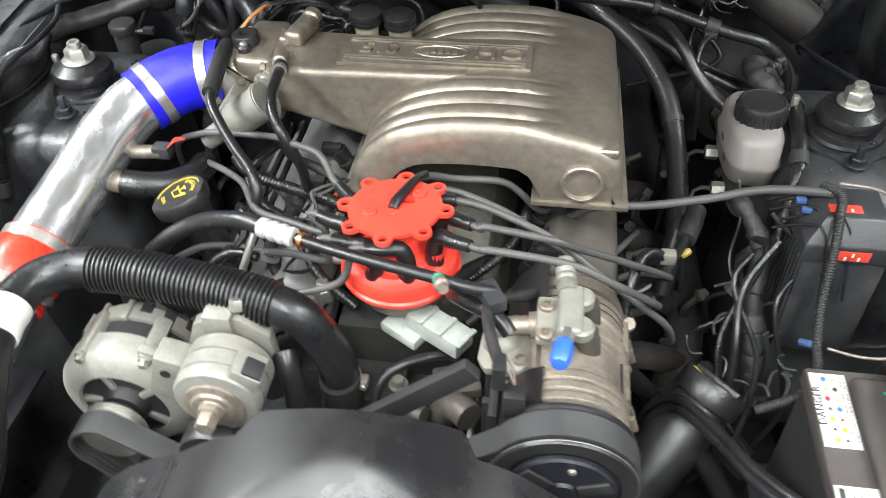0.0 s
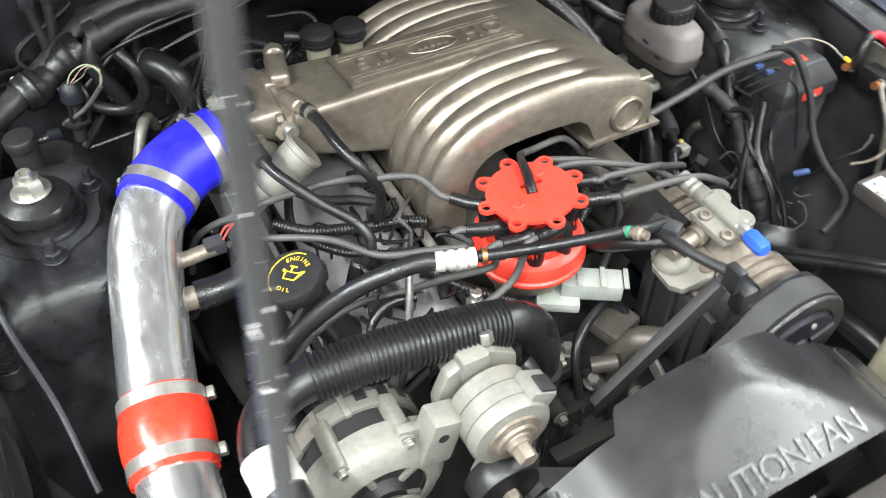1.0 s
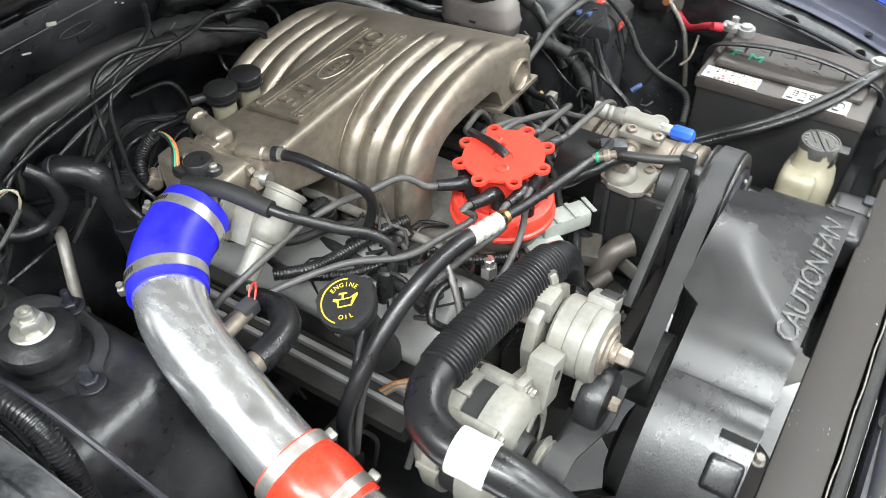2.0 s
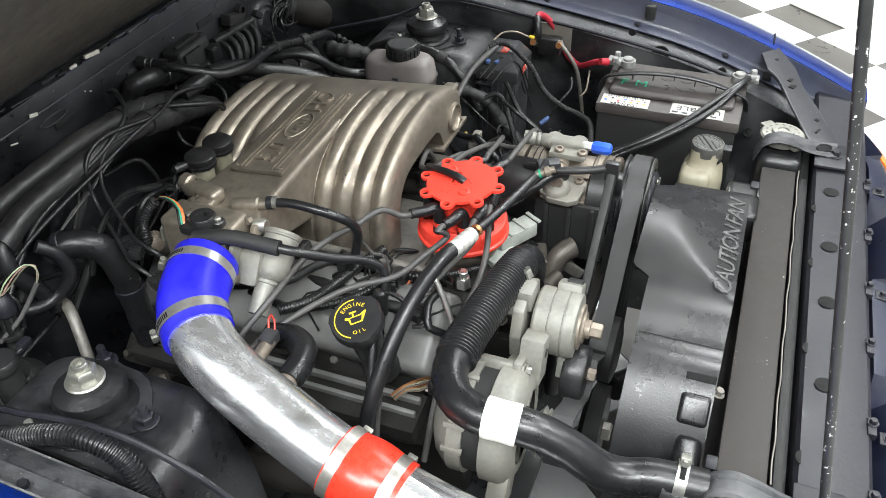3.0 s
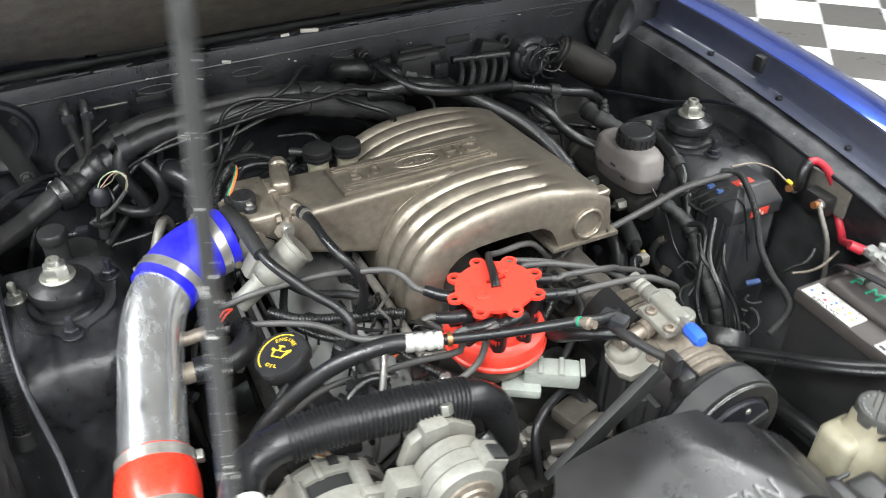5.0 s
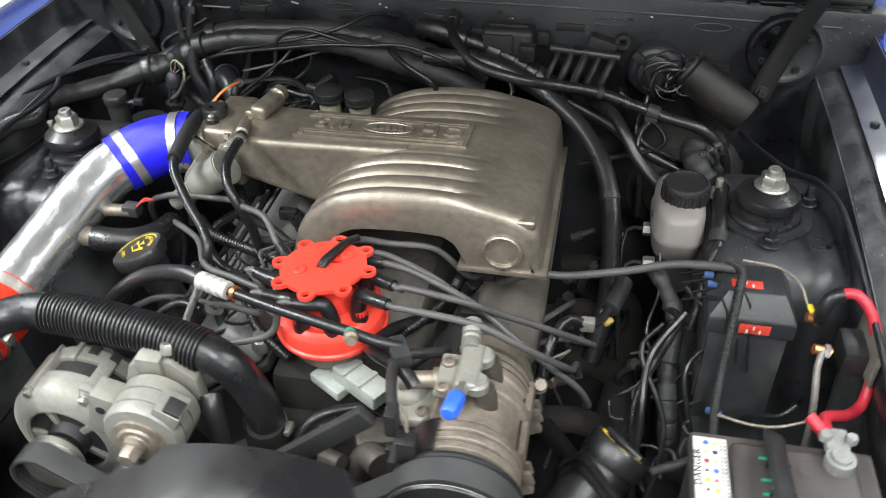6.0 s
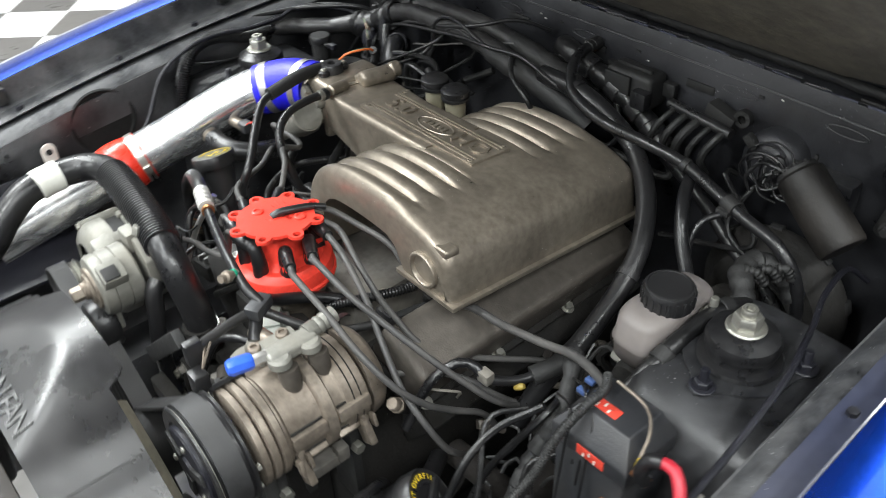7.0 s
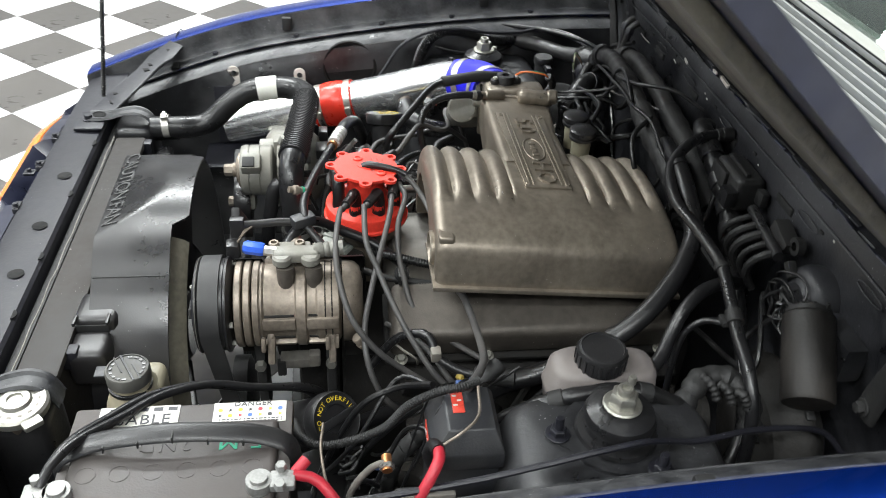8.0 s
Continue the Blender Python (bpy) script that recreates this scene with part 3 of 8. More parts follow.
wind = thing("windscreen", "tinted windscreen above the cowl", "windscreen", (0, 0.62, 1.0))
m = pose(0, 0.62, 1.0, 32, 0, 0)
part("pane", slab([(-0.62, 0), (0.62, 0), (0.52, 0.75), (-0.52, 0.75)], 0, 0.005, m=m), "glass", wind)
part("lower_trim", block((0, 0.628, 1.006), (1.28, 0.066, 0.014), 0.005), "moulding", wind, "pale lower windscreen moulding")
part("trim_gap", block((0, 0.5975, 1.012), (1.28, 0.003, 0.004), 0.001), "hole", wind)
part("dashboard", block((0, 0.985, 0.90), (1.24, 0.6, 0.15), 0.04), "dull", wind, "dark dashboard top behind the glass")

# open hood, hinged at the cowl
hood = thing("hood", "open blue hood with brown insulation on its underside", "hood", (0, 0.3, 1.0))
H = Matrix.Translation((0, 0.295, 1.034)) @ Matrix.Rotation(radians(180 - 41.8), 4, "X")
part("hood_skin", slab([(-0.58, 0.04), (0.58, 0.04), (0.57, 0.5), (0.55, 0.96), (0.50, 1.08), (-0.50, 1.08), (-0.55, 0.96), (-0.57, 0.5)], -0.030, -0.025, 0.002, H), "paint", hood)
# frame runs back past the hinge line to keep lamp light out
part("hood_frame", slab([(-0.640, -0.045), (0.640, -0.045), (0.652, 0.06), (0.645, 0.5), (0.62, 0.99), (0.56, 1.15), (-0.56, 1.15), (-0.62, 0.99), (-0.645, 0.5), (-0.652, 0.06)], -0.024, -0.004, 0.007, H), "navy", hood, "navy painted inner hood frame")
part("insulation_pad", slab([(-0.40, 0.01), (0.40, 0.01), (0.47, 0.03), (0.52, 0.08), (0.55, 0.16), (0.56, 0.5), (0.53, 0.95), (0.45, 1.05), (-0.45, 1.05), (-0.53, 0.95), (-0.56, 0.5), (-0.55, 0.16), (-0.52, 0.08), (-0.47, 0.03)], -0.003, 0.012, 0.005, H), "felt", hood, "brown dusty insulation pad")
bm = bmesh.new()
rnd = random.Random(4)
x = -0.64
while x < 0.64:
    w = rnd.uniform(0.03, 0.11)
    box(bm, H @ Vector((x + w / 2, -0.004, rnd.uniform(-0.01, 0.004))), (w, 0.016, rnd.uniform(0.008, 0.014)), 0.003)
    x += w + rnd.uniform(0.004, 0.02)
part("edge_seal", bm, "dull", hood, "torn rubber seal along the hood edge")
for s in (-1, 1):
    arm = [(s * 0.503, 0.282, 0.855), (s * 0.512, 0.276, 0.895), (s * 0.530, 0.268, 0.958), (s * 0.548, 0.250, 1.02), (s * 0.56, 0.225, 1.075)]
    hinge = part("hinge", sweep(bmesh.new(), smooth_path(arm, 0.008), lambda u: 0.017 - 0.004 * u, 14, True, 0.45), "dull", hood, "black steel hood hinge arm")
    part("hinge_bolt", bolt(bmesh.new(), (s * 0.506, 0.272, 0.87), 0.007, (0, -1, 0)), "dull", hinge)
solo("hood_prop_rod", hose([(-0.446, -0.745, 0.80), (-0.4343, -0.7261, 0.9), (-0.3757, -0.6319, 1.4), (-0.327, -0.553, 1.82)], 0.0042, 10), "rod", "chipped black hood prop rod on the radiator support", "prop rod")

# radiator support, nose and radiator
sup = thing("radiator_support", "grey-black radiator support crossmember with punched holes", "radiator support", (0, -0.76, 0.4))
prof = [(-0.722, 0.74), (-0.722, 0.786), (-0.726, 0.791), (-0.775, 0.793), (-0.795, 0.789), (-0.800, 0.782), (-0.800, 0.74)]
bm = bmesh.new()
rows = [[bm.verts.new((x, y + 0.05 * max(0, abs(x) - 0.42) ** 1.3, z)) for y, z in prof] for x in [-0.60 + 0.05 * k for k in range(25)]]
for a, b in zip(rows, rows[1:]):
    for k in range(len(prof) - 1):
        bm.faces.new((a[k], a[k + 1], b[k + 1], b[k]))
bmesh.ops.recalc_face_normals(bm, faces=bm.faces)
bmesh.ops.solidify(bm, geom=list(bm.faces), thickness=0.003)
part("crossmember", bm, "support", sup, angle=25)
# flat discs, coloured black for the dark inside each hole
for x in (-0.33, -0.156, -0.008, 0.112, 0.25):
    part("hole", turned([(0, 0.0004), (0.0105, 0.0004), (0.0112, 0.0)], (x, -0.748, 0.7934), seg=20), "hole", sup, "flat black disc for a round punched hole")
for s in (-1, 1):
    rim = [(0.60, -0.612), (0.622, -0.640), (0.567, -0.673), (0.512, -0.691), (0.443, -0.726), (0.391, -0.747), (0.335, -0.757), (0.335, -0.728), (0.371, -0.712), (0.397, -0.701), (0.452, -0.678), (0.525, -0.649), (0.553, -0.628)]
    bm = slab([(s * x, y) for x, y in rim], 0.0, 0.005, 0.0012)
    for v in bm.verts:
        v.co.z += 0.796 + 0.16 * max(0.0, abs(v.co.x) - 0.36)
    part("corner_brace", bm, "support", sup, "grey-black corner brace with punched slots", angle=30)
    for x, y, w, d in ((0.530, -0.668, 0.012, 0.007), (0.512, -0.673, 0.014, 0.010), (0.430, -0.718, 0.008, 0.008), (0.403, -0.722, 0.018, 0.004), (0.585, -0.640, 0.006, 0.006)):
        part("brace_slot", block((s * x, y, 0.8007 + 0.16 * (x - 0.36)), (w, d, 0.002), 0.0006, Matrix.Rotation(-s * 0.45, 4, "Z")), "hole", sup)
    part("brace_edge", hose([(s * x, y, 0.8005 + 0.16 * max(0.0, x - 0.36)) for x, y in rim[8:13]], 0.0022, 6), "ledge", sup, "worn lip of the brace")
for x in (-0.30, -0.20, -0.07, 0.04, 0.16, 0.29):
    tab = part("edge_tab", block((x, -0.7985, 0.787), (0.026, 0.010, 0.010), 0.0025), "support", sup)
    part("tab_bolt", bolt(bmesh.new(), (x + 0.004, -0.799, 0.792), 0.0042), "support", tab)
for x in (-0.27, -0.10, 0.07, 0.20):
    part("half_hole", slab([(x + 0.009 * math.cos(a), -0.7275 + 0.006 * math.sin(a)) for a in (math.pi * k / 8 for k in range(9))], 0.7915, 0.7928), "hole", sup)
nose = thing("nose_panel", "blue nose panel ahead of the radiator support", "nose panel", (0, -0.95, 0.3))
bm = bmesh.new()
prof = [(-0.804, 0.762), (-0.806, 0.776), (-0.830, 0.772), (-0.840, 0.763), (-0.848, 0.74), (-0.862, 0.70), (-0.89, 0.60), (-0.92, 0.45), (-0.90, 0.30)]


def nose_back(x):
    return 0.9 * max(0.0, abs(x) - 0.36) ** 1.5


rows = []
for k in range(73):
    x = -0.72 + 0.02 * k
    sunk = any(p <= x <= q for p, q in ((-0.31, -0.11), (0.09, 0.27), (-0.50, -0.43), (0.42, 0.50)))
    rows.append([bm.verts.new((x, y + nose_back(x) - (0.012 if sunk and i == 2 else 0.0), z - (0.05 if sunk and i < 2 else 0.0))) for i, (y, z) in enumerate(prof)])
for a, b in zip(rows, rows[1:]):
    for k in range(len(prof) - 1):
        bm.faces.new((a[k], a[k + 1], b[k + 1], b[k]))
bmesh.ops.recalc_face_normals(bm, faces=bm.faces)
bmesh.ops.solidify(bm, geom=list(bm.faces), thickness=0.004)
part("nose_skin", bm, "navy", nose)
for s in (-1, 1):
    bm = bmesh.new()
    rows = []
    for k in range(14):
        x = 0.15 + 0.026 * k
        rows.append([bm.verts.new((s * x, y + nose_back(x) - 0.008, z)) for y, z in ((-0.836, 0.762), (-0.852, 0.756), (-0.868, 0.735), (-0.882, 0.69), (-0.892, 0.64))])
    for a, b in zip(rows, rows[1:]):
        for k in range(4):
            bm.faces.new((a[k], a[k + 1], b[k + 1], b[k]))
    bmesh.ops.recalc_face_normals(bm, faces=bm.faces)
    bmesh.ops.solidify(bm, geom=list(bm.faces), thickness=0.006)
    part("marker_lamp", bm, "amber", nose, "amber corner marker lamp")
for x in (-0.45, -0.2, 0.05, 0.3, 0.5):
    y = -0.819 + nose_back(x)
    bm = block((x, y, 0.7745), (0.018, 0.018, 0.004), 0.0012)
    bolt(bm, (x, y, 0.7765), 0.004)
    part("nose_clip", bm, "support", nose)

rad = thing("radiator", "brown-black radiator with plastic end tanks", "radiator", (0, -0.67, 0.40))
part("top_plate", block((0, -0.672, 0.776), (0.62, 0.052, 0.012), 0.004), "core", rad)
part("core", block((0, -0.672, 0.585), (0.66, 0.036, 0.36), 0.002), "core", rad)
# added dark block stands for the shaded gap before the core
part("gap_block", block((0, -0.7115, 0.66), (0.90, 0.014, 0.22), 0.004), "dull", rad, "dark block added to close the gap ahead of the core")
part("front_lip", hose([(-0.31 + 0.031 * k, -0.701 + 0.0008 * math.sin(2.1 * k), 0.784 + 0.0006 * math.sin(3.7 * k)) for k in range(21)], 0.0010, 6), "pewter", rad, "thin pale edge of the radiator seam")
for s in (-1, 1):
    part("end_tank", block((s * 0.36, -0.672, 0.59), (0.075, 0.07, 0.40), 0.018, seg=3), "plastic", rad, "black plastic radiator end tank")
part("inlet_neck", turned([(0, 0), (0.019, 0), (0.019, 0.045), (0.021, 0.05), (0, 0.05)], (-0.352, -0.645, 0.772), (0.1, 1, 0.12)), "plastic", rad)
part("filler_neck", turned([(0.02, -0.03), (0.02, 0.0), (0, 0.0)], (0.377, -0.668, 0.797)), "tan", rad)
cap = part("radiator_cap", turned([(0, 0), (0.034, 0), (0.035, 0.003), (0.035, 0.009), (0.032, 0.012), (0.018, 0.013), (0.016, 0.017), (0.009, 0.0175), (0.008, 0.015), (0, 0.015)], (0.377, -0.668, 0.797)), "zinc", rad, "bright radiator cap with stamped lettering")
bm = block((0.377, -0.668, 0.803), (0.09, 0.022, 0.008), 0.003, Matrix.Rotation(0.7, 4, "Z"))
part("cap_ear", bm, "zinc", cap)
for k in range(14):
    a = 2 * math.pi * k / 14
    part("stamped_mark", block((0.377 + 0.025 * math.cos(a), -0.668 + 0.025 * math.sin(a), 0.8095), (0.003, 0.005, 0.0008), 0.0002, Matrix.Rotation(a, 4, "Z")), "pewter", cap)
for s in (-1, 1):
    st = thing("radiator_strap", "worn black steel strap holding the radiator top", "bracket", (s * 0.33, -0.69, 0.79), "radiator straps")
    line_ = [(s * 0.345, -0.630, 0.778), (s * 0.346, -0.640, 0.803), (s * 0.347, -0.660, 0.815), (s * 0.349, -0.685, 0.813), (s * 0.352, -0.715, 0.804), (s * 0.358, -0.752, 0.801)]
    mid = smooth_path(line_, 0.006)
    bm = bmesh.new()
    rows = []
    for k, p in enumerate(mid):
        w = 0.0165 + 0.010 * max(0.0, k / (len(mid) - 1) - 0.6)
        rows.append([bm.verts.new(p + Vector((w * q, 0, h))) for q, h in ((-1, 0.0), (-0.85, 0.004), (-0.6, 0.004), (-0.4, 0.0), (0.4, 0.0), (0.6, 0.004), (0.85, 0.004), (1, 0.0))])
    for p, q in zip(rows, rows[1:]):
        for k in range(7):
            bm.faces.new((p[k], p[k + 1], q[k + 1], q[k]))
    bmesh.ops.recalc_face_normals(bm, faces=bm.faces)
    bmesh.ops.solidify(bm, geom=list(bm.faces), thickness=0.003)
    part("strap_plate", bm, "ledge", st, "pressed strap with two raised ribs")
    part("strap_hole", turned([(0, 0), (0.0085, 0), (0.0095, 0.0012), (0.0115, 0.0012), (0.012, 0)], (s * 0.3545, -0.733, 0.8055), (0, 0.12, 1), 20), "hole", st)
    bm = block((s * 0.345, -0.745, 0.797), (0.07, 0.05, 0.006), 0.003)
    bolt(bm, (s * 0.345, -0.75, 0.80), 0.007)
    part("strap_foot", bm, "support", st)

# fan shroud: an arch with a flat triangular face that carries the lettering
shroud = thing("fan_shroud", "dusty grey-black plastic fan shroud with raised lettering", "fan shroud", (0, -0.57, 0.4))
ARCH = [(-0.330, 0.44), (-0.323, 0.50), (-0.312, 0.58), (-0.292, 0.67), (-0.262, 0.735), (-0.227, 0.778), (-0.190, 0.806), (-0.165, 0.8185), (-0.13, 0.844), (-0.10, 0.858), (-0.06, 0.870), (-0.02, 0.8765), (0.02, 0.8765), (0.06, 0.870), (0.10, 0.857), (0.13, 0.842), (0.160, 0.8178), (0.185, 0.799), (0.220, 0.765), (0.250, 0.715), (0.270, 0.65), (0.283, 0.56), (0.288, 0.44)]
bm = bmesh.new()
rows = []
arch = [(p.x, p.z) for p in smooth_path([(x, 0, z) for x, z in ARCH], 0.005)]
for y in [-0.632 + 0.004 * k for k in range(32)]:
    row = []
    for x, z in arch:
        lettered = 0.852 + (y + 0.632) * 0.30
        h = z
        if z > 0.83:
            # the smaller of the arch and the lettered slope, with a short rounding where they meet
            d = (z - lettered) / 0.004
            h = lettered if d > 1 else (z if d < -1 else min(z, lettered) - 0.0008 * (1 - abs(d)) ** 2)
        back = 0.0 if abs(x + 0.005) < 0.088 else 0.022 * min(1.0, (abs(x + 0.005) - 0.088) / 0.012)
        yy = y - back * min(1.0, max(0.0, (y + 0.56) / 0.04))
        row.append(bm.verts.new((x, yy, h)))
    rows.append(row)
for a, b in zip(rows, rows[1:]):
    for k in range(len(arch) - 1):
        bm.faces.new((a[k], a[k + 1], b[k + 1], b[k]))
bmesh.ops.recalc_face_normals(bm, faces=bm.faces)
bmesh.ops.solidify(bm, geom=list(bm.faces), thickness=0.004)
low_face = bm.copy()
bmesh.ops.delete(bm, geom=[f for f in bm.faces if f.calc_center_median().x < -0.215], context="FACES")
bmesh.ops.delete(low_face, geom=[f for f in low_face.faces if f.calc_center_median().x >= -0.215], context="FACES")
part("shroud_shell", bm, "shroud", shroud, angle=35)
part("shroud_side", low_face, "plastic", shroud, "glossy black lower side of the shroud", angle=35)
for s, x in ((-1, -0.285), (1, 0.245)):
    part("shroud_tab", block((x if s < 0 else 0.184, -0.615 if s < 0 else -0.622, 0.735 if s < 0 else 0.765), (0.07 if s < 0 else 0.062, 0.03 if s < 0 else 0.056, 0.052), 0.011, seg=3), "shroud", shroud, "rounded moulded clip pocket")
    bm = block((x + s * 0.012, -0.645, 0.765), (0.02, 0.022, 0.03), 0.004)
    bolt(bm, (x + s * 0.012, -0.655, 0.765), 0.006, (0, -1, 0))
    part("mount_clip", bm, "support", shroud)
part("lettering", words("CAUTION FAN", 0.0335, 0.0012, pose(-0.009, -0.617, 0.8568, 16.7, 0, 0), 0.86), "worn", shroud, "raised lettering, coloured paler for its glints")
for sx, sz in ((-0.165, 0.8195), (0.160, 0.8185)):
    part("seam", hose([(sx, -0.535 - 0.005 * k, sz) for k in range(20)], 0.0010, 6), "dull", shroud)
for x in (-0.19, 0.17):
    part("edge_screw", bolt(bmesh.new(), (x, -0.636, 0.772), 0.0055, (0, -0.3, 1)), "pewter", shroud)
part("clip_pocket", block((-0.228, -0.613, 0.7765), (0.036, 0.034, 0.018), 0.006, Matrix.Rotation(radians(-45), 4, "Y"), 3), "shroud", shroud, "moulded clip pocket")
part("pocket_slot", block((-0.199, -0.614, 0.8005), (0.009, 0.034, 0.002), 0.0008, Matrix.Rotation(radians(-38), 4, "Y")), "hole", shroud)
part("lower_pocket", block((0.242, -0.625, 0.748), (0.052, 0.050, 0.056), 0.012, seg=3), "shroud", shroud, "rounded moulded clip pocket")
# solid dark block stands for the shade between both pockets
part("pocket_shade_block", block((0.214, -0.628, 0.762), (0.005, 0.048, 0.040), 0.0015), "dull", shroud)
for yy in (-0.604, -0.646):
    part("pocket_tie", block((0.214, yy, 0.790), (0.020, 0.004, 0.006), 0.0015), "plastic", shroud)
bm = turned([(0.266, -0.556), (0.262, -0.535), (0.254, -0.521), (0.246, -0.515), (0.238, -0.517), (0.230, -0.528), (0.226, -0.556), (0.266, -0.556)], (-0.02, 0, 0.585), (0, 1, 0), 64)
bmesh.ops.delete(bm, geom=[v for v in bm.verts if v.co.z < 0.52 or v.co.x < 0.06], context="VERTS")
part("fan_ring", bm, "tan_dust", shroud, "tan-dusted rear ring of the shroud")

fan = thing("cooling_fan", "black cooling fan behind the shroud", "fan", (-0.02, -0.572, 0.575))
part("fan_hub", turned(disc(0.06, 0.05, 0.01), (-0.02, -0.600, 0.575), (0, 1, 0)), "plastic", fan)
for k in range(7):
    a = 2 * math.pi * k / 7 + 0.3
    bm = block((0, 0.13, 0), (0.075, 0.16, 0.004), 0.0015, Matrix.Rotation(radians(28), 4, "Y"))
    bmesh.ops.transform(bm, matrix=Matrix.Translation((-0.02, -0.572, 0.575)) @ Matrix((Vector((math.cos(a), 0, -math.sin(a))), Vector((math.sin(a), 0, math.cos(a))), Vector((0, 1, 0)))).transposed().to_4x4(), verts=bm.verts)
    part("blade", bm, "plastic", fan)


# ---- engine ----
eng = thing("engine_block", "dirty cast iron engine block, darkened for shade low in the bay", "engine", (0, 0, 0.25))
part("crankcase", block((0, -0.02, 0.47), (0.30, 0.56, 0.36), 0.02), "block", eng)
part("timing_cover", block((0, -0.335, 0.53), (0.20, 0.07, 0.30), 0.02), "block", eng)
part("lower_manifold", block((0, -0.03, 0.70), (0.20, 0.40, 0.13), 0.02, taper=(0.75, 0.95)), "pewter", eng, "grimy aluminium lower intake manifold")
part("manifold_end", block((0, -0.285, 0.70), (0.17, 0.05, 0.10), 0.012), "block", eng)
for s in (-1, 1):
    t = Matrix.Rotation(s * radians(38), 4, "Y")
    part("cylinder_head", block((s * 0.18 if s < 0 else 0.145, -0.03 if s < 0 else 0.0, 0.62 if s < 0 else 0.635), (0.15 if s < 0 else 0.11, 0.48 if s < 0 else 0.42, 0.11), 0.01, t), "block", eng)
    part("exhaust_manifold", hose([(s * 0.31, -0.22, 0.56), (s * 0.335, -0.12, 0.565), (s * 0.345, 0.0, 0.555), (s * 0.34, 0.14, 0.53), (s * 0.30, 0.2, 0.45)], 0.026, 16), "dark_iron", eng)
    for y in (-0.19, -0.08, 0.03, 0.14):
        part("exhaust_runner", hose([(s * 0.235, y, 0.60), (s * 0.28, y, 0.605), (s * 0.325, y + 0.02, 0.57)], 0.018, 14), "dark_iron", eng)
        part("spark_plug", turned([(0, 0), (0.008, 0), (0.008, 0.016), (0.005, 0.018), (0.005, 0.04), (0, 0.04)], (s * 0.245, y + 0.045, 0.625), (s * 0.85, 0, 0.5), 10), "lcover", eng)
part("subframe", block((0, -0.05, 0.30), (0.9, 0.22, 0.08), 0.02), "bay", eng)
# added panel hides the pale floor behind the engine gaps
part("floor_block_panel", block((0, 0.17, 0.34), (1.12, 1.14, 0.012), 0.004), "bay", eng, "unseen black panel added to block the bright floor")
for s in (-1, 1):
    part("frame_rail", block((s * 0.43, -0.25, 0.40), (0.09, 1.1, 0.11), 0.015), "bay", eng)

def valve_cover(s, label, centre, tilt, size, bev, key, ribs):
    """A cast cover on its flange, with long ribs on a dark shelf at its outer side."""
    vc = thing("valve_cover", label, "valve cover", (centre[0], centre[1], 0.66), "valve covers")
    m = Matrix.Translation(centre) @ Matrix.Rotation(s * radians(tilt), 4, "Y")

    def put(bm):
        bmesh.ops.transform(bm, matrix=m, verts=bm.verts)
        return bm
    w, d, h = size
    part("cover_body", put(block((0, 0, 0), size, bev, seg=4, taper=(0.90, 0.975))), key, vc)
    part("cover_flange", put(block((0, 0, -h / 2 - 0.004), (w + 0.014, d + 0.012, 0.010), 0.003)), "block", vc)
    for y in (-0.46, -0.16, 0.16, 0.46):
        part("cover_bolt", bolt(bmesh.new(), m @ Vector((s * (w / 2 + 0.003), y * d, -h / 2 + 0.002)), 0.0065, m.to_3x3() @ Vector((0, 0, 1))), "zinc", vc)
    if ribs:
        part("rib_shelf", block((s * 0.262, centre[1] - 0.01, 0.664), (0.060, d - 0.03, 0.030), 0.006, Matrix.Rotation(s * 0.2, 4, "Y")), "block", vc, "black shelf below the cover")
    for x, z, rw in ribs:
        part("fin", block((s * x, centre[1] - 0.01, z), (rw, d - 0.04, 0.016), 0.003, Matrix.Rotation(s * 0.2, 4, "Y")), key, vc)


valve_cover(-1, "grey-black cast valve cover with long fins", (-0.168, -0.052, 0.728), 38, (0.128, 0.475, 0.060), 0.016, "vcover", ((0.2505, 0.684, 0.008), (0.2700, 0.679, 0.007)))
valve_cover(1, "cast valve cover coloured darker for shade below the intake", (0.1762, -0.022, 0.7408), 24, (0.098, 0.42, 0.060), 0.014, "lcover", ())

# oil filler cap on the passenger valve cover
AX = Vector((-0.34, 0.02, 0.94)).normalized()
oil = thing("oil_filler_cap", "black oil filler cap with a yellow oil can symbol", "oil cap", (-0.235, -0.21, 0.72))
c = Vector((-0.279, -0.214, 0.842))
part("filler_tube", turned([(0.026, -0.140), (0.0245, -0.126), (0.021, -0.118), (0.0205, -0.05), (0.024, -0.03), (0.022, -0.006), (0, -0.006)], c, AX), "plastic", oil)
bm = bmesh.new()
s_, o_, d_ = axes_of(AX)
rings = []
for r, h in ((0.022, -0.02), (0.031, -0.018), (0.0325, -0.012), (0.0325, -0.003), (0.031, 0.0), (0.0, 0.0)):
    rings.append([bm.verts.new(c + d_ * h + (s_ * math.cos(2 * math.pi * k / 48) + o_ * math.sin(2 * math.pi * k / 48)) * (r * (1.07 if k % 16 < 4 and r > 0.03 else 1.0))) for k in range(48)])
for a, b in zip(rings, rings[1:]):
    for k in range(48):
        bm.faces.new((a[k], a[(k + 1) % 48], b[(k + 1) % 48], b[k]))
bmesh.ops.remove_doubles(bm, verts=bm.verts, dist=1e-5)
part("cap", bm, "plastic", oil)
ring = turned([(0.0255, 0.0003), (0.0268, 0.0003), (0.0268, 0.0008), (0.0255, 0.0008), (0.0255, 0.0003)], c, AX, 40)
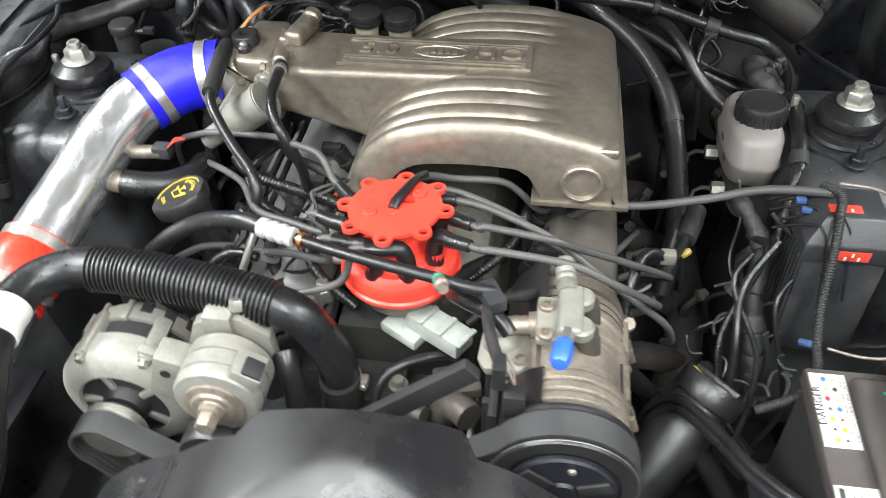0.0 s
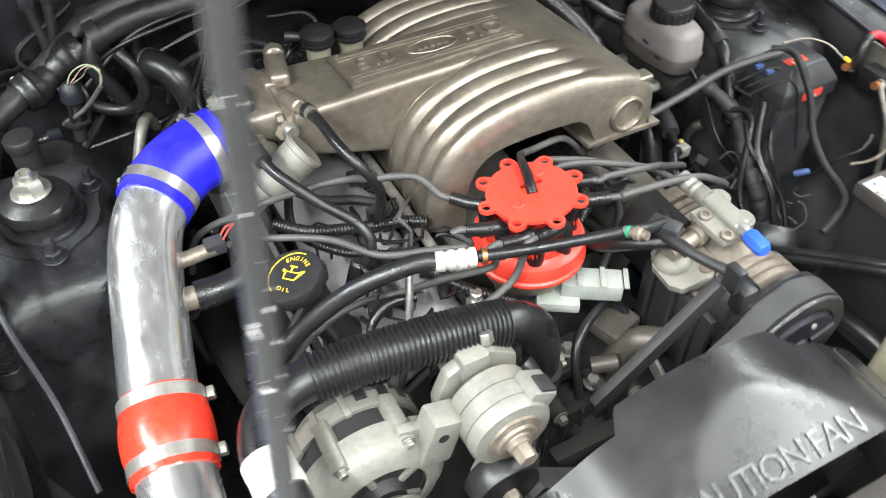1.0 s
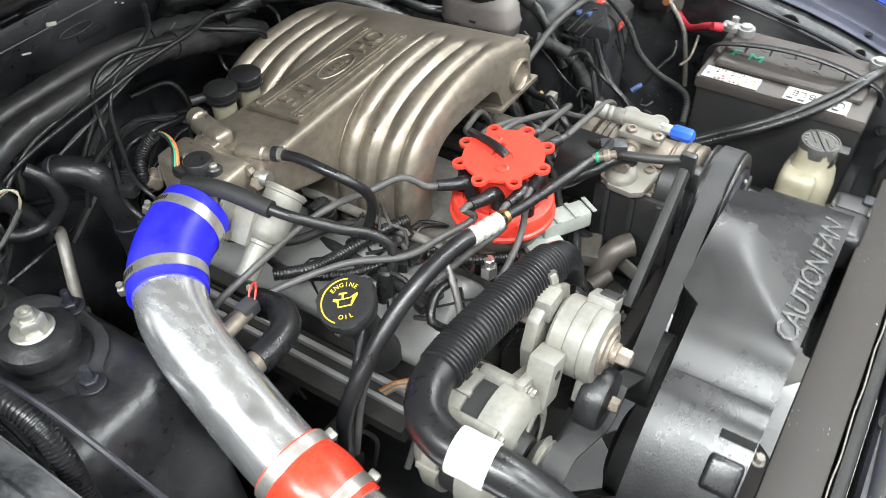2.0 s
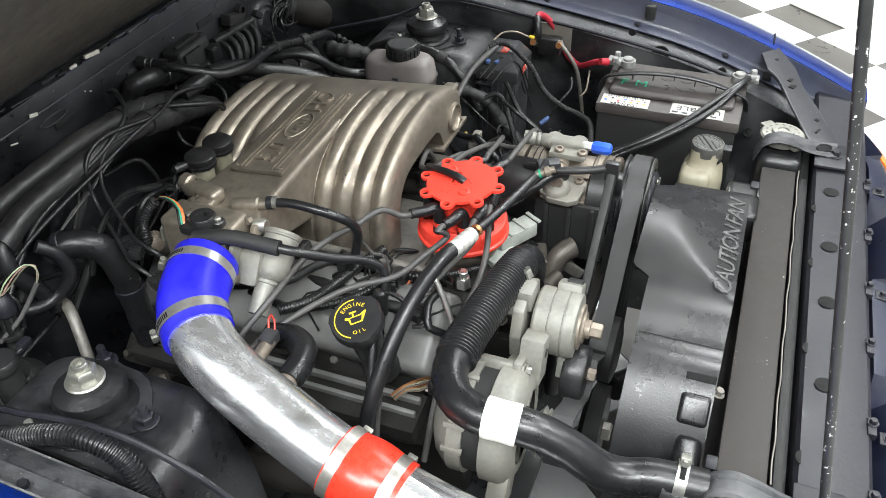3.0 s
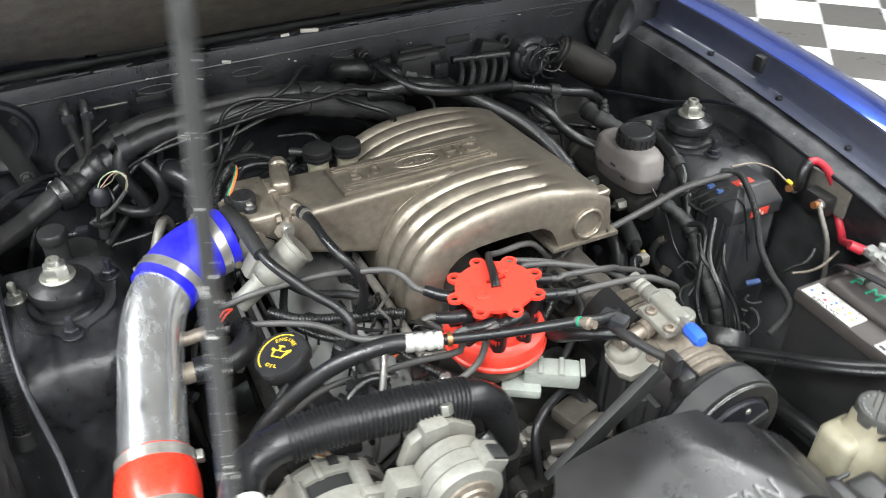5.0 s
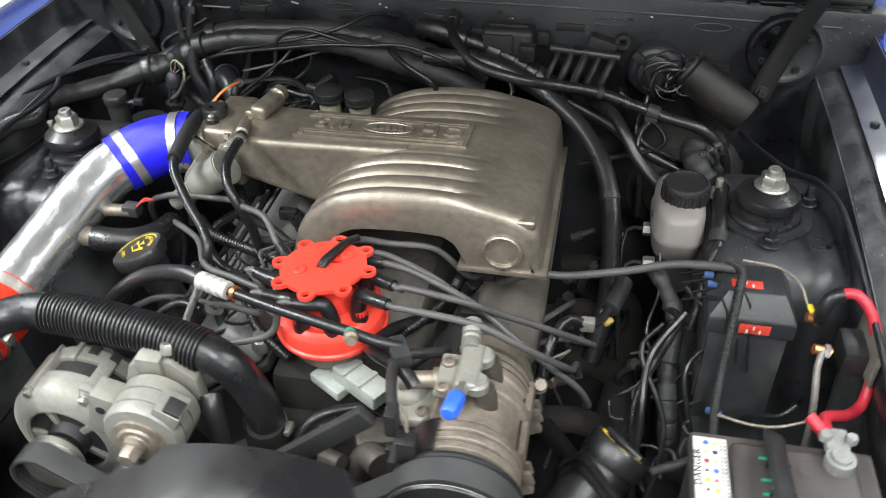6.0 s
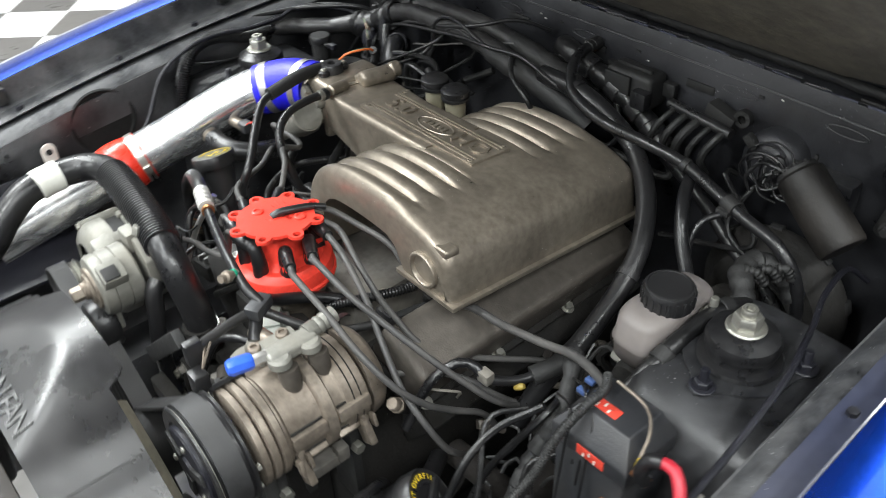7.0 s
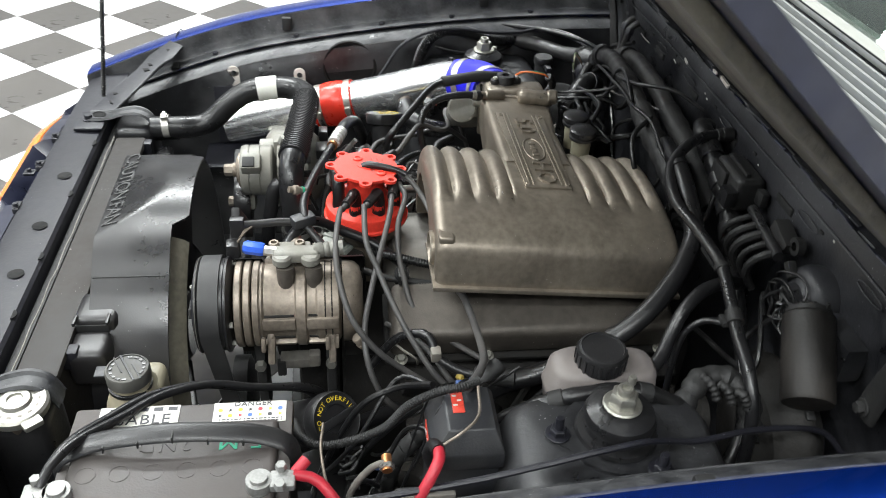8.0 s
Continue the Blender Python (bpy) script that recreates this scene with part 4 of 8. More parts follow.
bmesh.ops.delete(ring, geom=[f for f in ring.faces if (f.calc_center_median() - c).dot(Vector((0.25, -0.9, 0))) > -0.004], context="FACES")
part("yellow_ring", ring, "yellow", oil, "yellow printed arc")
ex = Vector((0.63, -0.77, 0))
ex = (ex - AX * ex.dot(AX)).normalized()
face = Matrix.Translation(c + AX * 0.0006) @ Matrix((ex, AX.cross(ex), AX)).transposed().to_4x4()
for text, mid, step in (("ENGINE", 90, -17), ("OIL", 270, 17)):
    for k, ch in enumerate(text):
        a = mid + step * (k - (len(text) - 1) / 2)
        turn = a - 90 if mid == 90 else a - 270
        part("letter", words(ch, 0.0072, 0.0002, face @ pose(0.0192 * math.cos(radians(a)), 0.0192 * math.sin(radians(a)), 0, 0, 0, turn)), "yellow", oil, "yellow printed letter")
bm = slab([(-0.012, 0.005), (-0.007, 0.003), (0.006, 0.003), (0.014, 0.007), (0.015, 0.0055), (0.007, -0.007), (-0.008, -0.007), (-0.009, 0.0), (-0.013, 0.002)], 0, 0.0004, m=face)
part("oil_can_symbol", bm, "yellow", oil, "yellow oil can pictogram")
bm = slab([(-0.0065, 0.0015), (0.006, 0.0015), (0.009, 0.003), (0.006, -0.0055), (-0.0065, -0.0055)], 0.0004, 0.0007, m=face)
part("symbol_centre", bm, "plastic", oil)
part("oil_can_handle", slab([(-0.003, 0.003), (-0.001, 0.003), (-0.001, 0.008), (0.003, 0.008), (0.003, 0.010), (-0.006, 0.010), (-0.006, 0.008), (-0.003, 0.008)], 0, 0.0004, m=face), "yellow", oil)

# upper intake manifold: runners side by side over a box, a neck towards the throttle
SLOPE = -0.085
SH = Matrix.Identity(4)
SH[2][1] = SLOPE
man = thing("upper_intake_manifold", "bronze-grey cast aluminium upper intake manifold with ribbed runners", "intake manifold", (0.06, 0, 0.78))
top = [(-0.094, 0.76), (-0.094, 0.79), (-0.090, 0.82), (-0.080, 0.848), (-0.062, 0.873), (-0.036, 0.892), (-0.004, 0.904), (0.03, 0.910), (0.07, 0.912), (0.11, 0.9105), (0.15, 0.904), (0.18, 0.896), (0.20, 0.887), (0.211, 0.877), (0.2155, 0.862), (0.218, 0.84), (0.220, 0.822)]
low = [(-0.05, 0.76), (-0.05, 0.79), (-0.046, 0.82), (-0.038, 0.838), (-0.026, 0.850), (-0.012, 0.857), (0.005, 0.860), (0.035, 0.862), (0.07, 0.862), (0.10, 0.860), (0.115, 0.850), (0.13, 0.82), (0.14, 0.816), (0.155, 0.816), (0.175, 0.816), (0.20, 0.816), (0.219, 0.816)]


def fine(pts, n):
    out = [p for p in smooth_path([(x, 0, z) for x, z in pts], 0.002)]
    return [out[round(k * (len(out) - 1) / (n - 1))] for k in range(n)]


NU, NV, Y0, Y1 = 64, 132, -0.172, 0.172
tops = fine(top, NU)
lows = []
for k in range(NU):
    q = k / (NU - 1) * (len(low) - 1)
    i = min(int(q), len(low) - 2)
    lows.append(Vector((low[i][0] + (low[i + 1][0] - low[i][0]) * (q - i), 0, low[i][1] + (low[i + 1][1] - low[i][1]) * (q - i))))


def runner(y):
    """How far a runner stands out at this y: four ahead of the neck, three and a half behind it."""
    if y < -0.052:
        q = (y + 0.172) / 0.0305
    elif y > 0.052:
        q = (y - 0.052) / 0.0305
    else:
        return 0.0
    return abs(math.sin(math.pi * q)) ** 0.58 - 0.78


bm = bmesh.new()
T, L = [], []
for j in range(NV):
    y = Y0 + (Y1 - Y0) * j / (NV - 1)
    d = min(y - Y0, Y1 - y)
    rnd_in = 0.016 - math.sqrt(max(0.0, 0.016 ** 2 - max(0.0, 0.016 - d) ** 2))
    tr, lr = [], []
    for k in range(NU):
        p = tops[k]
        a, b = tops[max(0, k - 1)], tops[min(NU - 1, k + 1)]
        tan = (b - a).normalized()
        nrm = Vector((-tan.z, 0, tan.x))
        fade = min(1.0, max(0.0, (0.150 - p.x) / 0.045))
        out = 0.0105 * runner(y) * fade * fade * (3 - 2 * fade)
        q = p + nrm * (out - rnd_in * 0.8)
        tr.append(bm.verts.new((q.x, y, q.z)))
        l = lows[k]
        lr.append(bm.verts.new((l.x, y, l.z)))
    T.append(tr)
    L.append(lr)
for j in range(NV - 1):
    for k in range(NU - 1):
        bm.faces.new((T[j][k], T[j][k + 1], T[j + 1][k + 1], T[j + 1][k]))
        bm.faces.new((L[j][k], L[j + 1][k], L[j + 1][k + 1], L[j][k + 1]))
    bm.faces.new((T[j][-1], L[j][-1], L[j + 1][-1], T[j + 1][-1]))
    bm.faces.new((T[j][0], T[j + 1][0], L[j + 1][0], L[j][0]))
for k in range(NU - 1):
    bm.faces.new((T[0][k], L[0][k], L[0][k + 1], T[0][k + 1]))
    bm.faces.new((T[-1][k], T[-1][k + 1], L[-1][k + 1], L[-1][k]))
bmesh.ops.transform(bm, matrix=SH, verts=bm.verts)
part("plenum", bm, "cast", man, angle=50)
bm = block((0.172, 0, 0.8165), (0.108, 0.352, 0.007), 0.002)
bmesh.ops.transform(bm, matrix=SH, verts=bm.verts)
part("base_flange", bm, "cast", man)
bm = bmesh.new()
box(bm, (0.196, -0.158, 0.884), (0.026, 0.022, 0.012), 0.005, seg=3)
bmesh.ops.transform(bm, matrix=SH, verts=bm.verts)
part("corner_boss", bm, "cast", man)
bm = turned([(0.024, 0.0), (0.024, 0.004), (0.0225, 0.0055), (0.0205, 0.0055), (0.019, 0.003), (0.019, -0.006), (0, -0.006)], (0.172, -0.172, 0.862), (0, -1, 0), 32)
part("round_port", bm, "cast", man, "round machined plug in the plenum end")
# neck
bm = bmesh.new()
NX = 26
rows = []
for k in range(NX):
    x = -0.205 + 0.235 * k / (NX - 1)
    g = k / (NX - 1)
    ya, yb = -0.052 - 0.002 * g, 0.070 - 0.015 * min(1, g * 2)
    zt, zb = 0.906 + 0.006 * g, 0.845 - 0.055 * min(1.0, g * 1.3)
    r = 0.010
    ring = []
    for cx, cz, a0 in ((yb - r, zt - r, 0), (ya + r, zt - r, 90), (ya + r, zb + r, 180), (yb - r, zb + r, 270)):
        for q in range(5):
            a = radians(a0 + q * 22.5)
            ring.append(bm.verts.new((x, cx + r * math.cos(a), cz + r * math.sin(a))))
    rows.append(ring)
for a, b in zip(rows, rows[1:]):
    for k in range(20):
        bm.faces.new((a[k], a[(k + 1) % 20], b[(k + 1) % 20], b[k]))
bm.faces.new(rows[0])
bm.faces.new(rows[-1][::-1])
bmesh.ops.transform(bm, matrix=SH, verts=bm.verts)
part("neck", bm, "cast", man)
bm = block((-0.209, 0.008, 0.870), (0.012, 0.124, 0.078), 0.006)
bmesh.ops.transform(bm, matrix=SH, verts=bm.verts)
part("throttle_flange", bm, "cast", man)
bm = slab([(-0.128, -0.040), (-0.128, 0.040), (0.105, 0.034), (0.105, -0.034)], 0.9085, 0.9145, 0.001)
bmesh.ops.transform(bm, matrix=SH, verts=bm.verts)
plate = part("name_plate", bm, "cast", man)
for y in (-0.0275, -0.021, 0.021, 0.0275):
    bm = block((-0.012, y, 0.915), (0.222, 0.003, 0.003), 0.001)
    bmesh.ops.transform(bm, matrix=SH, verts=bm.verts)
    part("bead", bm, "cast", plate)
for x, y in ((-0.118, -0.033), (-0.118, 0.033), (0.096, -0.029), (0.096, 0.029)):
    part("plate_screw", turned([(0.0042, 0.0), (0.0042, 0.0012), (0.0034, 0.0018), (0.002, 0.0016), (0.002, 0.0005), (0, 0.0005)], (x, y, 0.9142 + SLOPE * y), seg=12), "cast", plate)
part("lettering", words("5.0", 0.040, 0.0020, pose(-0.082, 0.0, 0.9155, -4.9, 0, 0), 1.05), "cast", plate, "raised cast lettering")
part("lettering", words("HO", 0.040, 0.0020, pose(0.066, 0.0, 0.9155, -4.9, 0, 0), 1.05), "cast", plate, "raised cast lettering")
bm = bmesh.new()
path = [Vector((-0.006 + 0.034 * math.cos(a), 0.0155 * math.sin(a), 0.9150 + SLOPE * 0.0155 * math.sin(a))) for a in (2 * math.pi * k / 40 for k in range(41))]
sweep(bm, path, 0.0013, 6, False)
for k in range(5):
    box(bm, (-0.024 + 0.009 * k, 0, 0.9150), (0.006, 0.010 - 0.002 * (k % 2), 0.0025), 0.0008)
part("oval_emblem", bm, "cast", plate, "raised oval emblem")

# throttle body and idle valve
bm = block((-0.236, 0.012, 0.876), (0.05, 0.105, 0.075), 0.010, seg=3)
lathe(bm, [(0.036, 0), (0.036, 0.062), (0.034, 0.064), (0, 0.064)], (-0.25, -0.008, 0.876), (-1, -0.22, 0.02), 32)
tb = part("throttle_body", bm, "cast", man, "dirty cast throttle body with sensor and vacuum fittings")
bm = block((-0.192, 0.040, 0.9125), (0.026, 0.060, 0.022), 0.009, Matrix.Rotation(-0.2, 4, "Z"), seg=3)
lathe(bm, [(0, 0), (0.010, 0), (0.0125, 0.003), (0.0125, 0.014), (0.010, 0.017), (0, 0.017)], (-0.187, 0.060, 0.916), (0.2, 1, 0.05), 18)
box(bm, (-0.206, 0.030, 0.909), (0.022, 0.036, 0.014), 0.006, seg=3)
part("linkage_cover", bm, "cast", tb, "cast boss on the neck")
part("neck_nipple", turned([(0, 0), (0.0085, 0.001), (0.0092, 0.004), (0.0092, 0.034), (0.0070, 0.036), (0.0070, 0.046), (0, 0.046)], (-0.204, -0.012, 0.9115), (0.22, -1, 0.10), 18), "cast", tb, "cast vacuum nipple")
part("nipple_clamp", turned([(0.0066, -0.004), (0.0090, -0.004), (0.0090, 0.004), (0.0066, 0.004)], (-0.191, -0.060, 0.917), (0.22, -1, 0.10), 16), "plastic", tb)
part("flange_plug", hexnut(bmesh.new(), (-0.220, -0.050, 0.893), 0.009, 0.008, (-0.3, -1, 0.2)), "tan", tb)
for y, z in ((-0.042, 0.905), (0.058, 0.903), (-0.042, 0.842)):
    part("flange_bolt", hexnut(bmesh.new(), (-0.2165, y, z), 0.0062, 0.007, (-1, 0, 0)), "tan", tb)
part("throttle_lever", slab([(0, 0), (0.020, 0.006), (0.024, 0.020), (0.010, 0.034), (-0.008, 0.026), (-0.010, 0.008)], 0, 0.003, 0.0008, Matrix.Translation((-0.252, 0.066, 0.868)) @ Matrix.Rotation(radians(90), 4, "X")), "zinc", tb, "bent steel throttle lever")
part("return_spring", ribbed([(-0.268, 0.068, 0.872), (-0.262, 0.078, 0.872), (-0.252, 0.086, 0.874)], 0.008, 0.003, 0.0014, 12), "tan", tb, "coiled return spring")
part("cap_screw", turned([(0, 0), (0.010, 0), (0.010, 0.012), (0.007, 0.016), (0, 0.016)], (-0.213, -0.048, 0.895), (0, -1, 0.1)), "zinc", tb)
bm = turned([(0, 0.006), (0.0055, 0.006), (0.0065, 0.012), (0.0075, 0.0125), (0.0150, 0.012), (0.0165, 0.010), (0.0165, -0.008), (0, -0.008)], (-0.253, -0.001, 0.9155), seg=28)
for dx, dy in ((0.001, 0.019), (0.004, -0.019)):
    lathe(bm, disc(0.0085, 0.013, 0.002), (-0.253 + dx, -0.001 + dy, 0.909), seg=18)
box(bm, (-0.264, 0.013, 0.913), (0.020, 0.018, 0.013), 0.004)
part("position_sensor", bm, "plastic", tb, "black round throttle position sensor")
for dx, dy in ((0.001, 0.019), (0.004, -0.019)):
    part("sensor_screw", turned([(0.0048, 0), (0.0048, 0.002), (0.003, 0.0035), (0, 0.0035)], (-0.253 + dx, -0.001 + dy, 0.922), seg=12), "zinc", tb)
part("sensor_seat", block((-0.250, -0.002, 0.9035), (0.034, 0.040, 0.010), 0.004), "alu", tb)
iac = thing("idle_air_valve", "pale aluminium idle air valve under the throttle body", "idle valve", (-0.255, -0.075, 0.84))
d = Vector((-0.80, 0.0, -0.60)).normalized()
part("valve_can", turned([(0, 0.024), (0.0225, 0.024), (0.024, 0.020), (0.024, 0.017), (0.0225, 0.016), (0.022, -0.03), (0.02, -0.036), (0.014, -0.04), (0.013, -0.085), (0, -0.085)], (-0.226, -0.083, 0.872), -d), "alu", iac)
part("valve_body", block((-0.250, -0.062, 0.858), (0.046, 0.034, 0.046), 0.008, Matrix.Rotation(0.64, 4, "Y")), "alu", iac)
part("mount_flange", block((-0.262, -0.047, 0.868), (0.052, 0.008, 0.052), 0.006, Matrix.Rotation(0.64, 4, "Y")), "alu", iac)
part("gasket", block((-0.262, -0.0415, 0.868), (0.052, 0.003, 0.052), 0.001, Matrix.Rotation(0.64, 4, "Y")), "block", iac)
for dx, dz in ((-0.020, -0.006), (0.014, 0.024)):
    part("flange_screw", hexnut(bmesh.new(), (-0.262 + dx, -0.051, 0.868 + dz), 0.006, 0.006, (0, -1, 0)), "tan", iac)
part("can_rim", turned([(0.0228, 0.019), (0.0248, 0.0195), (0.0248, 0.0225), (0.0228, 0.023)], (-0.226, -0.083, 0.872), -d), "alu", iac)
part("can_crimp", turned([(0.0136, -0.046), (0.0165, -0.045), (0.0165, -0.041), (0.0136, -0.040)], (-0.226, -0.083, 0.872), -d), "alu", iac)

# charge pipe with blue elbow and red coupler
BLUE = [(-0.284, -0.016, 0.879), (-0.310, -0.022, 0.877), (-0.338, -0.032, 0.873), (-0.360, -0.0455, 0.8665), (-0.373, -0.058, 0.8615), (-0.380, -0.0655, 0.859)]
PIPE = [(-0.372, -0.058, 0.863), (-0.392, -0.085, 0.853), (-0.408, -0.125, 0.838), (-0.424, -0.19, 0.815), (-0.437, -0.25, 0.796), (-0.446, -0.31, 0.780)]
REDP = [(-0.438, -0.262, 0.792), (-0.444, -0.30, 0.782), (-0.449, -0.34, 0.772)]
LOWP = [(-0.447, -0.325, 0.776), (-0.452, -0.38, 0.763), (-0.455, -0.45, 0.748), (-0.455, -0.52, 0.735)]
pipe = thing("intake_pipe", "polished aluminium intake pipe with silicone couplers", "intake pipe", (-0.42, -0.2, 0.75))
part("upper_pipe", sweep(bmesh.new(), smooth_path(PIPE, 0.006), 0.0375, 40, True), "polish", pipe)
part("lower_pipe", sweep(bmesh.new(), smooth_path(LOWP, 0.01), 0.0375, 40, True), "polish", pipe)
elbow = part("blue_elbow", sweep(bmesh.new(), smooth_path(BLUE, 0.004), 0.0412, 40, True), "blue_rubber", pipe, "bright blue silicone elbow")
red = part("red_coupler", sweep(bmesh.new(), smooth_path(REDP, 0.004), lambda u: 0.041 + 0.0035 * math.sin(math.pi * min(1, max(0, (u - 0.2) / 0.6))) ** 0.6, 40, True), "red_rubber", pipe, "bright red silicone hump coupler")


def along(pts, u):
    p = smooth_path(pts, 0.002)
    i = min(len(p) - 2, int(u * (len(p) - 1)))
    return p[i], (p[i + 1] - p[i]).normalized()


for pts, u, scr, par in ((BLUE, 0.20, (0.2, 1, 0.35), elbow), (BLUE, 0.83, (-0.8, 0.6, -0.1), elbow), (REDP, 0.12, (1, 0.1, 0.1), red), (REDP, 0.86, (1, 0.1, 0.1), red)):
    p, d = along(pts, u)
    clamp_band("hose_clamp", p, d, 0.0414, 0.013, par, scr)
bm = turned([(0, -0.01), (0.0085, -0.01), (0.0085, 0.045), (0.007, 0.047), (0, 0.047)], (-0.382, -0.128, 0.828), (1, 0.02, 0.05), 20)
part("sensor_bung", bm, "tan", pipe)
bm = turned([(0, 0), (0.013, 0), (0.013, 0.028), (0.0, 0.028)], (-0.388, -0.168, 0.812), (1, 0.0, -0.05), 20)
part("breather_bung", bm, "tan", pipe)
air = thing("air_temperature_sensor", "small sensor plug with red wires on the intake pipe", "sensor", (-0.345, -0.127, 0.83))
part("plug", block((-0.335, -0.126, 0.832), (0.022, 0.018, 0.016), 0.003), "relay", air)
for k in (-1, 1):
    part("lead", hose([(-0.328, -0.126 + 0.004 * k, 0.836), (-0.318, -0.122 + 0.004 * k, 0.846), (-0.308, -0.115, 0.843)], 0.0012, 6), "redlabel", air, "red sensor lead")
solo("breather_hose", hose([(-0.372, -0.168, 0.811), (-0.345, -0.168, 0.810), (-0.318, -0.160, 0.808), (-0.300, -0.135, 0.803), (-0.298, -0.10, 0.795)], 0.0165, 14), "rubber", "short black breather hose between pipe and valve cover", "hose")

# distributor
dist = thing("distributor", "red distributor cap with a scalloped wire retainer", "distributor", (-0.023, -0.256, 0.70))
C = Vector((-0.019, -0.256, 0.0))
LOW = Vector((0.002, 0.0, 0.020))
part("housing", turned([(0.026, 0.66), (0.028, 0.70), (0.036, 0.715), (0.036, 0.735), (0.05, 0.748), (0.055, 0.762), (0.055, 0.774), (0, 0.774)], C + LOW), "tan", dist, "stained aluminium distributor housing")
part("lower_ring", turned([(0.05, 0.774), (0.0640, 0.775), (0.0660, 0.777), (0.0660, 0.781), (0.0635, 0.783), (0.0635, 0.797), (0.0620, 0.800), (0.0560, 0.802), (0.0520, 0.806), (0, 0.806)], C + LOW, seg=48), "red", dist)
part("cap_wall", turned([(0.048, 0.80), (0.045, 0.826), (0.034, 0.832), (0.029, 0.845), (0.029, 0.874), (0, 0.874)], C, seg=40), "red", dist)
TILT = Matrix.Translation((C.x, C.y, 0.880)) @ Matrix.Rotation(radians(-2.5), 4, "Y") @ Matrix.Rotation(radians(-3.0), 4, "X")
bm = bmesh.new()
loops = [[]]
for k in range(200):
    a = 2 * math.pi * k / 200
    r = 0.0490
    for q in range(8):
        d = (a - (2 * math.pi * q / 8 - 0.05) + math.pi) % (2 * math.pi) - math.pi
        s2 = 0.0094 ** 2 - (0.0525 * math.sin(d)) ** 2
        if abs(d) < 0.5 and s2 > 0:
            r = max(r, 0.0525 * math.cos(d) + math.sqrt(s2))
    loops[0].append((r * math.cos(a), r * math.sin(a)))
for q in range(8):
    a = 2 * math.pi * q / 8 - 0.05
    loops.append([(0.0538 * math.cos(a) + 0.0050 * math.cos(b), 0.0538 * math.sin(a) + 0.0050 * math.sin(b)) for b in (2 * math.pi * i / 14 for i in range(14))])
loops.append([(0.006 + 0.013 * x, 0.0035 * y + 0.010) for x, y in ((-1, -1), (1, -1), (1, 1), (-1, 1))])
edges = []
for loop in loops:
    vs = [bm.verts.new((x, y, 0.0015)) for x, y in loop]
    edges += [bm.edges.new((vs[i], vs[(i + 1) % len(vs)])) for i in range(len(vs))]
bmesh.ops.triangle_fill(bm, use_beauty=True, edges=edges)
bmesh.ops.recalc_face_normals(bm, faces=bm.faces)
bmesh.ops.solidify(bm, geom=list(bm.faces), thickness=0.0042)
bmesh.ops.transform(bm, matrix=TILT, verts=bm.verts)
part("wire_retainer", bm, "red", dist, "flat red scalloped wire retainer with open holes")
bm = bmesh.new()
for p in ((0.022, 0.022), (-0.024, -0.012)):
    lathe(bm, [(0.0078, 0.0), (0.0078, 0.0018), (0.0066, 0.0026), (0.0044, 0.0026), (0.004, 0.0010), (0, 0.0010)], (p[0], p[1], 0.0014), seg=16)
sweep(bm, [Vector((-0.006 + 0.012 * math.cos(a), -0.004 + 0.010 * math.sin(a), 0.0016)) for a in (math.pi * k / 14 - 1.2 for k in range(15))], 0.0011, 6)
for k in range(3):
    box(bm, (-0.026, 0.010 + 0.008 * k, 0.0016), (0.010, 0.0016, 0.0014), 0.0003)
bmesh.ops.transform(bm, matrix=TILT, verts=bm.verts)
part("raised_mark", bm, "red", dist)
SOCK = []
for k in range(8):
    a = 2 * math.pi * (k + 0.5) / 8
    p = Vector((C.x + 0.046 * math.cos(a), C.y + 0.046 * math.sin(a), 0.822))
    SOCK.append((p, a))
    part("tower", turned([(0.010, 0), (0.0095, 0.028), (0, 0.028)], p - Vector((0, 0, 0.01)), seg=16), "red", dist)
conn = thing("ignition_plug", "grey plastic plug beside the distributor base", "connector", (0.035, -0.335, 0.74))
t = Matrix.Rotation(radians(-32), 4, "Z")
part("shell", block((0.033, -0.317, 0.766), (0.070, 0.030, 0.024), 0.004, t), "grey", conn)
for k in range(3):
    part("rib", block((0.02 + 0.022 * k, -0.314 - 0.014 * k + 0.004, 0.7795), (0.006, 0.03, 0.003), 0.001, t), "grey", conn)
part("module", block((0.0, -0.30, 0.752), (0.05, 0.05, 0.014), 0.004, t), "grey", conn)


# ---- belt-driven parts at the front of the engine ----
alt = thing("alternator", "pale cast aluminium alternator with a black stator band", "alternator", (-0.275, -0.385, 0.66))
AC_ = (-0.281, 0, 0.731)
part("rear_housing", turned([(0, -0.326), (0.04, -0.326), (0.056, -0.334), (0.066, -0.345), (0.0715, -0.352), (0.0715, -0.370), (0, -0.370)][::-1], AC_, (0, 1, 0), 40), "alu", alt)
part("stator_band", turned([(0, -0.392), (0.0665, -0.392), (0.0665, -0.370), (0, -0.370)], AC_, (0, 1, 0), 40), "dull", alt, "black laminated stator band")
part("front_housing", turned([(0.046, -0.428), (0.048, -0.431), (0.058, -0.429), (0.070, -0.420), (0.073, -0.414), (0.073, -0.392), (0, -0.392)], AC_, (0, 1, 0), 44), "alu", alt)
part("front_recess", turned([(0, -0.436), (0.022, -0.436), (0.026, -0.424), (0.046, -0.421), (0.048, -0.424)], AC_, (0, 1, 0), 32), "dull", alt, "dark slotted front grille")
for k in range(5):
    a = radians(36 + 72 * k)
    part("grille_spoke", block((AC_[0] + 0.036 * math.cos(a), -0.4245, AC_[2] + 0.036 * math.sin(a)), (0.028, 0.006, 0.008), 0.002, Matrix.Rotation(-a, 4, "Y")), "alu", alt)
